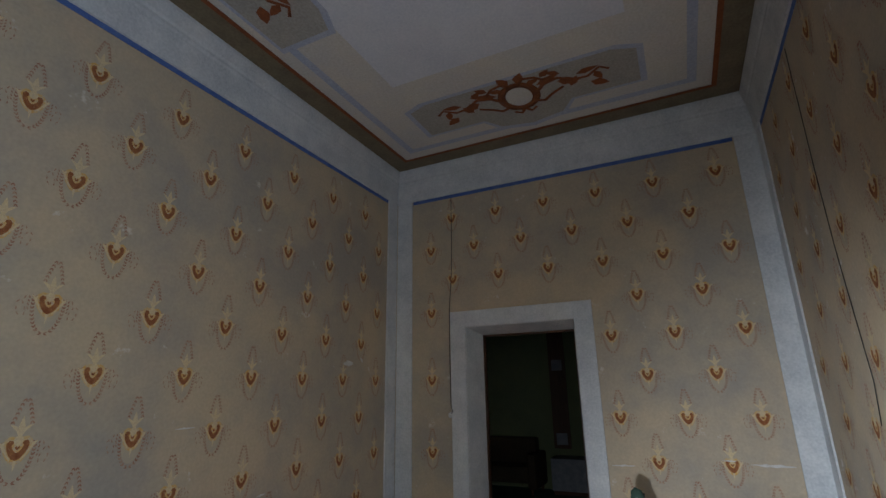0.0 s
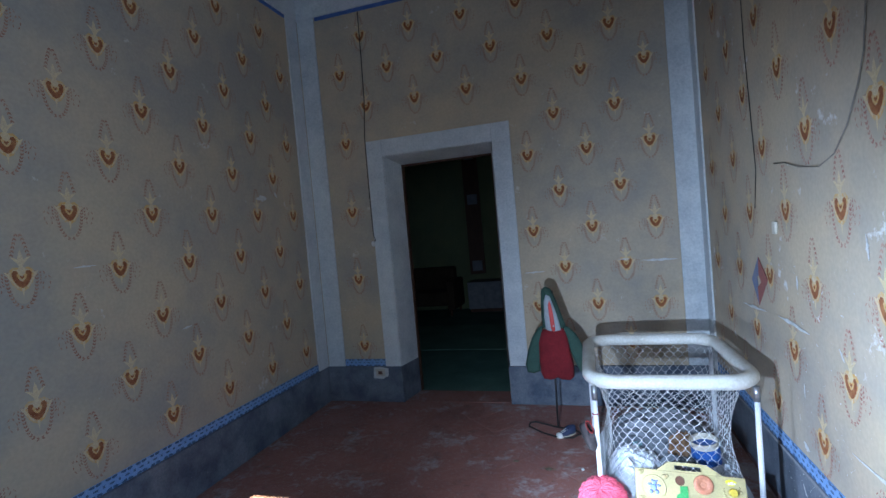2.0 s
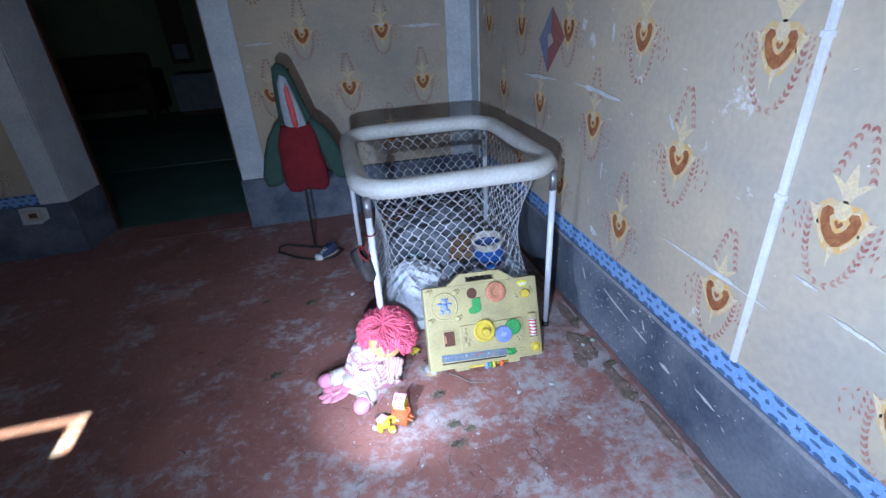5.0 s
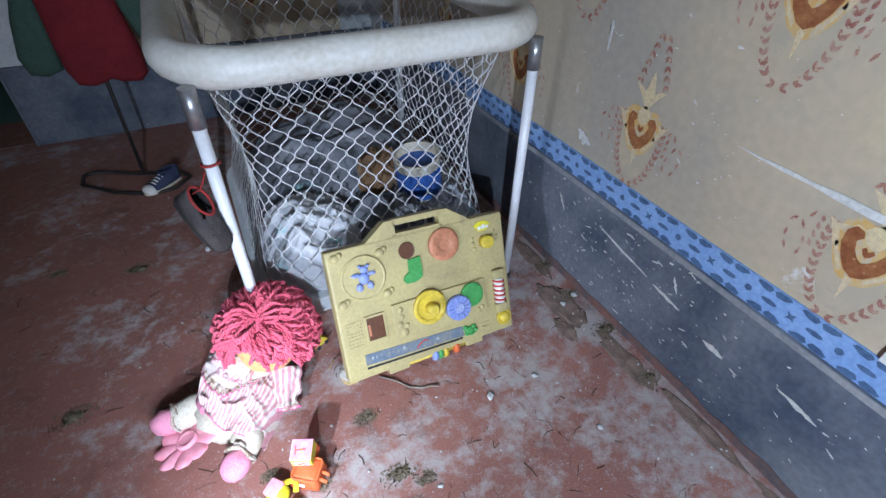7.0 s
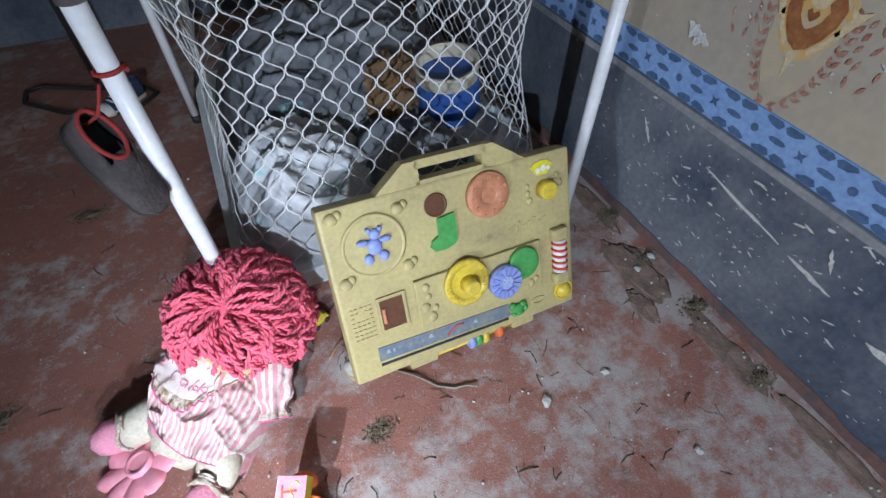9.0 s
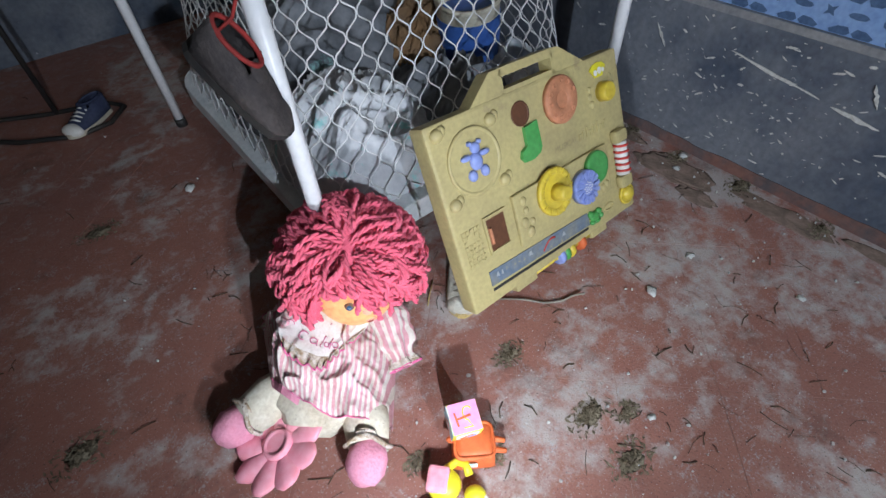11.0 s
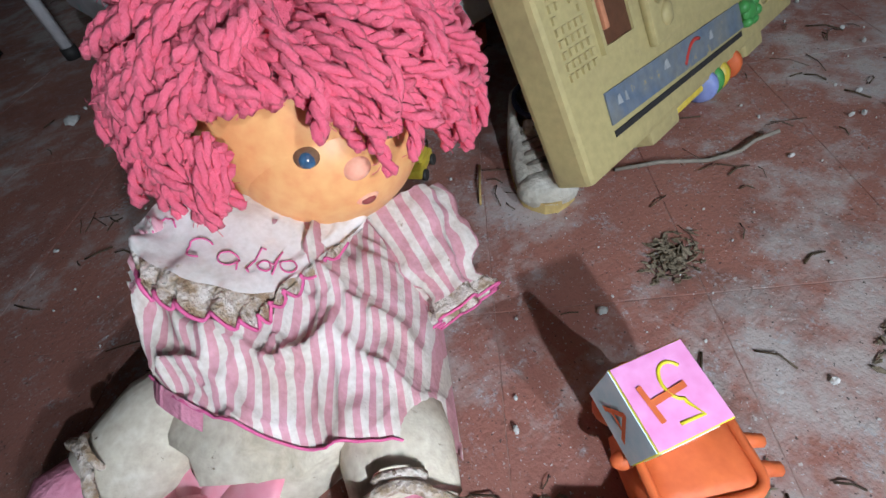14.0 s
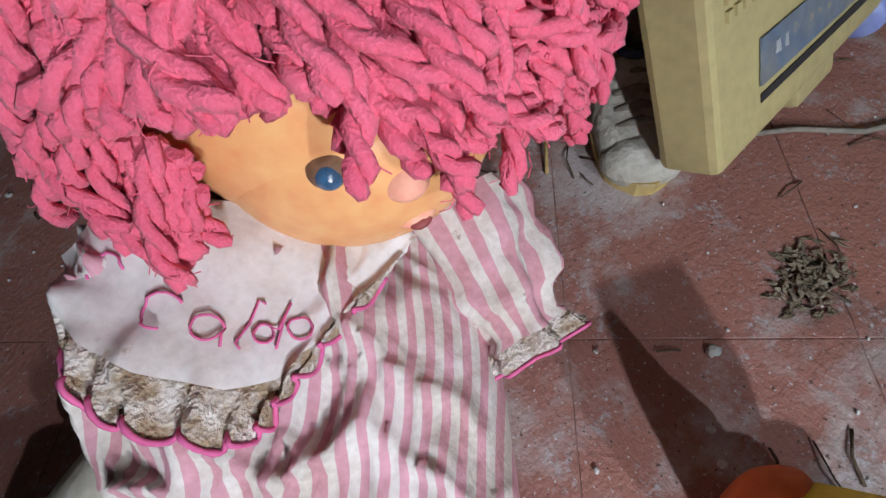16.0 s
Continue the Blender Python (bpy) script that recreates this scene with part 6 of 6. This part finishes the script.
def scratch(m, u0, v0, u1, v1, w, seed):
    """A torn strip of paper showing bare plaster."""
    rnd = random.Random(seed)
    d = Vector((u1 - u0, v1 - v0))
    n = Vector((-d.y, d.x)).normalized()
    k = 9
    a = [Vector((u0, v0)) + d * (i / k) + n * w * (0.2 + 0.8 * rnd.random()) * math.sin(math.pi * (i + 0.4) / (k + 0.8)) for i in range(k + 1)]
    b = [Vector((u0, v0)) + d * (i / k) - n * w * (0.2 + 0.8 * rnd.random()) * math.sin(math.pi * (i + 0.4) / (k + 0.8)) for i in range(k, -1, -1)]
    return [tuple(p) for p in a + b]


SCR = [(R_, -3.63, 0.888, -3.282, 0.903, 0.011), (R_, -3.142, 0.912, -2.827, 0.897, 0.013), (R_, -2.553, 0.560, -2.162, 0.552, 0.009), (R_, -2.914, 1.115, -2.912, 1.06, 0.010), (R_, -2.904, 0.68, -2.902, 0.62, 0.009),
       (R_, -2.94, 0.425, -2.89, 0.405, 0.024), (R_, -2.05, 0.62, -1.93, 0.612, 0.006), (R_, -2.14, 0.66, -2.08, 0.655, 0.006), (R_, -2.40, 1.30, -2.39, 1.22, 0.01), (R_, -2.60, 0.90, -2.57, 0.86, 0.008),
       (D_, 0.20, 1.04, 0.36, 1.045, 0.008), (D_, 1.06, 1.085, 1.30, 1.08, 0.012), (D_, 0.9, 1.10, 0.98, 1.10, 0.008),
       (L_, 3.68, 1.78, 3.80, 1.79, 0.03), (L_, 2.32, 1.40, 2.43, 1.402, 0.006), (L_, 3.90, 1.84, 3.93, 1.80, 0.015), (L_, 2.9, 0.98, 2.97, 0.99, 0.008)]
for i, (m, *q) in enumerate(SCR):
    lift = Matrix.Translation((0, 0, 0.0012))
    flat("torn_patch", scratch(m, *q, 40 + i), m @ lift, M_PLASTER, "torn wallpaper showing bare white plaster", "wall damage", 0.0012, "structure")
rnd = random.Random(11)
bm = bmesh.new()
for k in range(520):
    y, z = rnd.choice((rnd.uniform(1.6, 3.3), rnd.gauss(2.85, 0.16), rnd.gauss(2.65, 0.12))), rnd.choice((rnd.uniform(0.03, 0.29), rnd.uniform(0.03, 0.29), rnd.uniform(0.4, 1.2)))
    r = rnd.choice((0.0006, 0.0009, 0.0013, 0.0018, 0.0026))
    lean, long = rnd.uniform(-0.7, 0.7), rnd.choice((1.0, 1.4, 2.5, 4.0))
    off = 0.0105 if z < 0.30 else 0.0008
    add_poly(bm, [(-y + r * (long * math.cos(a) * math.cos(lean) - rnd.uniform(0.4, 1.2) * math.sin(a) * math.sin(lean)), z + r * (long * math.cos(a) * math.sin(lean) + rnd.uniform(0.4, 1.2) * math.sin(a) * math.cos(lean))) for a in [j * math.tau / 6 for j in range(6)]], R_ @ Matrix.Translation((0, 0, off)))
tagged(part("paint_fleck", bm, M_PLASTER), "white plaster flecks spattered on the wall", "flecks", kind="stuff")
for u0, v0, u1, v1, w in ((-2.79, 0.235, -2.62, 0.205, 0.005), (-2.60, 0.20, -2.52, 0.19, 0.006), (-2.56, 0.255, -2.54, 0.22, 0.005), (-2.45, 0.17, -2.40, 0.165, 0.009), (-2.30, 0.20, -2.22, 0.19, 0.006), (-2.95, 0.24, -2.92, 0.20, 0.004)):
    flat("torn_patch", scratch(R_, u0, v0, u1, v1, w, int(-u0 * 100)), R_ @ Matrix.Translation((0, 0, 0.0098)), M_PLASTER, "white scratch across the slate dado", "wall damage", 0.0012, "structure")


# ---- ceiling ornaments ----
def ceiling_ornaments():
    for turn in (Matrix.Translation((-0.08, 3.70, 0)), Matrix.Translation((-1.10, 1.62, 0)) @ Matrix.Rotation(radians(90), 4, "Z"), Matrix.Translation((0.95, 1.62, 0)) @ Matrix.Rotation(radians(-90), 4, "Z"), Matrix.Translation((-0.08, -0.45, 0)) @ Matrix.Rotation(radians(180), 4, "Z")):
        m = turn @ Matrix(((1, 0, 0, 0), (0, -1, 0, 0), (0, 0, -1, ZC - 0.002), (0, 0, 0, 1)))
        orn = tagged(empty("trim", m, "faded painted ceiling ornament in russet and grey-blue", "ceiling painting"), kind="structure")
        panel = [(-0.86, 0.20), (-0.86, -0.19), (-0.36, -0.19), (-0.26, -0.34), (0.0, -0.40), (0.26, -0.34), (0.36, -0.19), (0.86, -0.19), (0.86, 0.20), (0.70, 0.26), (-0.70, 0.26)]
        part("ground", add_slab(bmesh.new(), [(x * 1.035, y * 1.09) for x, y in panel], Matrix(), 0.0008), M_CEIL_BLUE, orn, "faded grey-blue outline")
        part("ground", add_slab(bmesh.new(), [(x * 0.985, y * 0.96) for x, y in panel], Matrix.Translation((0, 0, 0.001)), 0.0008), M_CEIL_GREY, orn, "grey-beige painted ground")
        Z = Matrix.Translation((0, 0, 0.0032))
        bm = add_tube(bmesh.new(), [(0.13 * math.cos(a), 0.02 + 0.15 * math.sin(a), 0.0022) for a in [k * math.tau / 28 for k in range(28)]], 0.03, 4, closed=True)
        for v in bm.verts:
            v.co.z = 0.0034 + (v.co.z - 0.0022) * 0.02
        part("medallion", bm, M_CEIL_RED, orn, "russet painted medallion")
        part("medallion_field", add_slab(bmesh.new(), circle(0.105, 24, 0, 0.02, 0.12), Matrix.Translation((0, 0, 0.0022)), 0.0006), M_CEIL, orn, "pale medallion field")
        bm = bmesh.new()
        for s in (-1, 1):
            for u, v, a, l, w in ((0.15, 0.10, 20, 0.20, 0.035), (0.30, 0.08, -20, 0.16, 0.045), (0.38, -0.02, 60, 0.12, 0.035), (0.44, 0.10, 10, 0.16, 0.030), (0.52, -0.03, -30, 0.14, 0.040), (0.20, 0.18, 40, 0.10, 0.03), (0.34, 0.16, 150, 0.12, 0.025), (0.56, 0.08, -70, 0.12, 0.03), (0.03, 0.19, 60, 0.12, 0.04), (0.09, 0.15, 10, 0.10, 0.03)):
                add_slab(bm, [(s * x, y) for x, y in leaf(u, v, radians(a), l, w)], Z @ Matrix.Translation((0, 0, 0.0003 * (len(bm.verts) % 5))), 0.0004)
        for s in (-1, 1):
            for pts in ([(0.12, 0.00), (0.20, 0.09), (0.31, 0.12), (0.41, 0.05), (0.51, 0.04), (0.60, 0.11), (0.66, 0.06)], [(0.10, -0.08), (0.17, -0.11), (0.24, -0.05), (0.33, 0.00)], [(0.03, 0.16), (0.08, 0.22), (0.16, 0.20), (0.22, 0.14)], [(0.0, -0.14), (0.04, -0.20), (0.09, -0.16)]):
                line = add_tube(bmesh.new(), [(s * x, y, 0.0) for x, y in pts], [0.020 - 0.009 * k / len(pts) for k in range(len(pts))], 6)
                for v in line.verts:
                    v.co.z = 0.0044 + v.co.z * 0.02
                part("scroll", line, M_CEIL_RED, orn, "russet painted tendril")
        part("scroll", bm, M_CEIL_RED, orn, "russet painted scrollwork")
    # flat sheet, paler and bluer than the cream round it
    structure("trim", add_slab(bmesh.new(), [(XL + 0.75, YB + 0.8), (XR - 0.75, YB + 0.8), (XR - 0.75, YD - 1.3), (XL + 0.75, YD - 1.3)][::-1], Matrix.Translation((0, 0, ZC - 0.0025)), 0.001), M_CEIL_WHITE, "paler flat middle of the ceiling", "ceiling painting")


ceiling_ornaments()


# ---- next room ----
def make_sofa():
    so = empty("sofa", pose(-2.35, 8.72, 0), "old brown upholstered sofa in the dark room beyond", "sofa")
    part("seat", add_box(bmesh.new(), -0.75, -0.40, 0.18, 0.75, 0.10, 0.42, bevel=0.04), M_UPHOLSTERY, so)
    part("backrest", add_box(bmesh.new(), -0.75, 0.08, 0.18, 0.75, 0.32, 0.80, bevel=0.05), M_UPHOLSTERY, so)
    for x in (-0.84, 0.72):
        part("armrest", add_box(bmesh.new(), x, -0.40, 0.10, x + 0.14, 0.30, 0.60, bevel=0.04), M_UPHOLSTERY, so)
    for x in (-0.76, 0.78):
        for y in (-0.36, 0.24):
            part("leg", add_tube(bmesh.new(), [(x, y, 0), (x, y, 0.12)], [0.02, 0.03], 10), M_WOOD, so)


make_sofa()
cab = empty("low_cabinet", pose(-1.05, 8.85, 0), "low pale grey cabinet in the dark room beyond", "cabinet")
part("carcass", add_box(bmesh.new(), -0.28, -0.22, 0.06, 0.30, 0.22, 0.52, bevel=0.01), M_LEDGE, cab)
part("plinth", box(-0.26, -0.19, 0, 0.28, 0.20, 0.06), M_WOOD, cab)
part("door", add_box(bmesh.new(), -0.26, -0.235, 0.09, 0.005, -0.221, 0.49, bevel=0.004), M_LEDGE, cab)
part("door", add_box(bmesh.new(), 0.015, -0.235, 0.09, 0.28, -0.221, 0.49, bevel=0.004), M_LEDGE, cab)
panel = tagged(empty("wall_panel", pose(-1.22, YF, 0.62), "dark painted wall panel with square bosses", "panel"), kind="structure")
part("board", add_box(bmesh.new(), -0.14, -0.03, 0, 0.14, -0.001, 2.3, bevel=0.006), M_WOOD, panel)
for z in (0.06, 1.25, 2.05):
    part("boss", add_box(bmesh.new(), -0.09, -0.045, z, 0.09, -0.03, z + 0.18, bevel=0.008), M_LEDGE, panel, "paler square boss")


M_SKIRT = mat("red_skirting", (0.20, 0.10, 0.08), (0.10, 0.085, 0.09), 18, 0.9, 0.85, 0.1, 90)
structure("baseboard", add_slab(bmesh.new(), [(-YD + 0.04 + 0.02 * k, 0.026 + 0.012 * noise.noise(Vector((k * 0.3, 2, 2)))) for k in range(274)] + [(-YD + 0.04 + 0.02 * 273, 0.0), (-YD + 0.04, 0.0)], R_ @ Matrix.Translation((0, 0, 0.0092)), 0.0016), M_SKIRT, "worn reddish foot of the slate dado", "baseboard")

# ---- floor litter ----
def clump(x, y, r, seed):
    rnd = random.Random(seed)
    ob = empty("moss_clump", pose(x, y, 0), "dry brown clump of moss and leaves on the floor", "debris", "dry clumps on the floor")
    bm = bmesh.new()
    for k in range(110):
        a, d = rnd.uniform(0, math.tau), r * 1.25 * rnd.random() ** 0.8
        px, py = d * math.cos(a) * 1.3, d * math.sin(a) * 0.8
        l, w, an = rnd.uniform(0.003, 0.012), rnd.uniform(0.0005, 0.0019), rnd.uniform(0, math.tau)
        z = 0.001 + max(0.0, 1 - d / r) * r * 0.20 * rnd.random()
        mt = Matrix.Translation((px, py, z)) @ Euler((rnd.uniform(-0.6, 0.6), rnd.uniform(-0.5, 0.5), an)).to_matrix().to_4x4()
        add_slab(bm, leaf(-l / 2, 0, 0, l, w), mt, 0.0006)
    for v in bm.verts:
        v.co.z = max(v.co.z, 0.0003)
    add_blob(bm, (0, 0, 0.0), (r * 0.7, r * 0.42, 0.0018), None, 0.9, 3.5, 3, seed=seed)
    for v in bm.verts:
        v.co.z = max(v.co.z, 0.0003)
    tagged(part("fragment", bm, M_LEAF, ob), kind="stuff")


for i, (x, y, r) in enumerate(((0.812, 2.687, 0.020), (0.832, 2.545, 0.026), (0.822, 2.470, 0.026), (0.690, 2.588, 0.013), (0.604, 2.648, 0.013), (0.873, 2.515, 0.013), (1.452, 2.66, 0.03), (1.44, 2.80, 0.02), (1.45, 2.93, 0.03), (0.254, 2.958, 0.03), (0.38, 3.42, 0.03), (1.44, 2.50, 0.02), (0.178, 3.491, 0.015))):
    clump(x, y, r, 60 + i)
M_SOIL = mat("dark_soil", (0.15, 0.11, 0.085), (0.27, 0.19, 0.155), 28, 1.0, 0.95, 0.2, 160)
for i, (x, y, rx, ry) in enumerate(((1.425, 2.56, 0.035, 0.12), (1.40, 2.78, 0.055, 0.10), (1.44, 2.98, 0.03, 0.12), (1.445, 2.36, 0.025, 0.12), (1.435, 3.25, 0.035, 0.14), (1.355, 2.70, 0.028, 0.05), (1.45, 2.10, 0.02, 0.16))):
    ob = part("soil_patch", add_blob(bmesh.new(), (0, 0, 0.0), (rx * 0.75, ry * 0.8, 0.0014), None, 0.40, 2.2, 4, seed=70 + i), M_SOIL)
    ob.location = (x, y, 0.0)
    tagged(ob, "thin patch of dark soil gathered along the wall", "dirt", "soil along the wall")
rnd = random.Random(21)
bm = bmesh.new()
for k in range(420):
    if k < 260:
        x, y = rnd.uniform(0.45, 1.35), rnd.uniform(2.25, 3.2)
    else:
        x, y = rnd.uniform(-1.3, 1.4), rnd.uniform(1.9, 4.2)
    a, l = rnd.uniform(0, math.tau), rnd.uniform(0.008, 0.038)
    bend = rnd.uniform(-0.3, 0.3)
    p = [(x, y, 0.0012), (x + 0.5 * l * math.cos(a), y + 0.5 * l * math.sin(a), 0.0014 + rnd.random() * 0.003), (x + l * math.cos(a + bend), y + l * math.sin(a + bend), 0.0012)]
    add_tube(bm, p, rnd.uniform(0.0003, 0.0009), 4)
tagged(part("twigs", bm, M_TWIG), "scattered thin dry twigs and pine needles on the floor", "debris", kind="stuff")
bm = bmesh.new()
for k in range(900):
    x, y = (rnd.gauss(0.95, 0.35), rnd.gauss(2.65, 0.35)) if k % 3 else (rnd.uniform(-1.4, 1.4), rnd.uniform(1.5, 4.2))
    if k % 5 == 0:
        x, y = 1.46 - abs(rnd.gauss(0, 0.04)), rnd.uniform(1.8, 4.2)
    if not (-1.5 < x < 1.46):
        continue
    r = rnd.choice((0.0008, 0.0010, 0.0014, 0.002, 0.0032))
    m = Matrix.Translation((x, y, r * 0.6)) @ Euler((rnd.random() * 3, rnd.random() * 3, rnd.random() * 3)).to_matrix().to_4x4() @ Matrix.Diagonal((r, r * 0.8, r * 0.6, 1))
    bmesh.ops.create_icosphere(bm, subdivisions=1, radius=1.0, matrix=m)
tagged(part("grit", bm, M_CHIP), "pale plaster grit and crumbs on the floor", "debris", kind="stuff")
for x, y, r, sd in ((1.078, 2.616, 0.011, 1), (1.451, 2.794, 0.010, 2), (0.892, 2.487, 0.006, 3), (0.57, 3.43, 0.012, 4), (1.402, 2.778, 0.009, 5), (1.20, 2.62, 0.008, 6), (0.70, 2.42, 0.006, 7), (1.25, 2.45, 0.007, 8), (0.74, 2.700, 0.004, 9)):
    ob = part("plaster_chip", add_blob(bmesh.new(), (0, 0, r * 0.35), (r, r * 0.75, r * 0.4), None, 0.7, 2.2, 2, seed=sd), M_CHIP)
    ob.location = (x, y, 0)
    ob.rotation_euler = (0, 0, sd)
    tagged(ob, "small pale flake of fallen plaster on the floor", "debris", "plaster flakes")
tagged(part("straw_stem", add_tube(bmesh.new(), [(0.811, 2.877, 0.004), (0.79, 2.858, 0.006), (0.772, 2.841, 0.002)], 0.0012, 5), M_STRAW), "single dry yellow straw on the floor", "straw")


# ---- floor tiles, laid on the diagonal ----
def floor_tiles():
    A, B, J = 0.145, 0.290, 0.0006
    u, v = Vector((0.7071, -0.7071, 0)), Vector((0.7071, 0.7071, 0))
    hx, hy = A / 2 - J / 2, B / 2 - J / 2

    def tile_mesh():
        bm = bmesh.new()
        b = 0.0004
        lo = [bm.verts.new(u * x + v * y + Vector((0, 0, -0.006))) for x, y in ((-hx, -hy), (hx, -hy), (hx, hy), (-hx, hy))]
        mid = [bm.verts.new(u * x + v * y + Vector((0, 0, -b * 0.5))) for x, y in ((-hx, -hy), (hx, -hy), (hx, hy), (-hx, hy))]
        hi = [bm.verts.new(u * x + v * y) for x, y in ((-hx + b, -hy + b), (hx - b, -hy + b), (hx - b, hy - b), (-hx + b, hy - b))]
        for P, Q in ((lo, mid), (mid, hi)):
            for i in range(4):
                bm.faces.new((P[i], P[(i + 1) % 4], Q[(i + 1) % 4], Q[i]))
        bm.faces.new(hi)
        return bm
    bm = tile_mesh()
    bmesh.ops.recalc_face_normals(bm, faces=bm.faces[:])
    me = bpy.data.meshes.new("tile")
    bm.to_mesh(me)
    me.materials.append(M_FLOOR)
    spots = []
    for i in range(-60, 60):
        for j in range(-30, 40):
            # joints pass through x - y = -2.064 and x + y = 3.45
            p = u * ((i + 0.5) * A + (-2.064) / math.sqrt(2)) + v * ((j + 0.5) * B + 3.45 / math.sqrt(2))
            if XL - 0.10 < p.x < XR + 0.10 and YB - 0.08 < p.y < YD + 0.03:
                spots.append(p)
    spots.sort(key=lambda p: -min(p.y, 3.6) + 0.2 * abs(p.x - 0.6))
    for k, p in enumerate(spots[:300]):
        ob = new("tile", me)
        ob.parent = floor
        ob.location = p + Vector((0, 0, 0.0004 * noise.noise(p * 9)))
    rest = bmesh.new()
    for p in spots[300:]:
        t = tile_mesh()
        for v_ in t.verts:
            v_.co += p
        tm = bpy.data.meshes.new("t")
        t.to_mesh(tm)
        t.free()
        rest.from_mesh(tm)
        bpy.data.meshes.remove(tm)
    tagged(part("tiles", rest, M_FLOOR, floor), kind="stuff")


floor_tiles()
structure("door_threshold", box(DX0, YD + 0.0, -0.05, DX1, YD + TH - 0.002, 0.0014), M_FLOOR, "dusty red threshold slab in the doorway", "threshold")
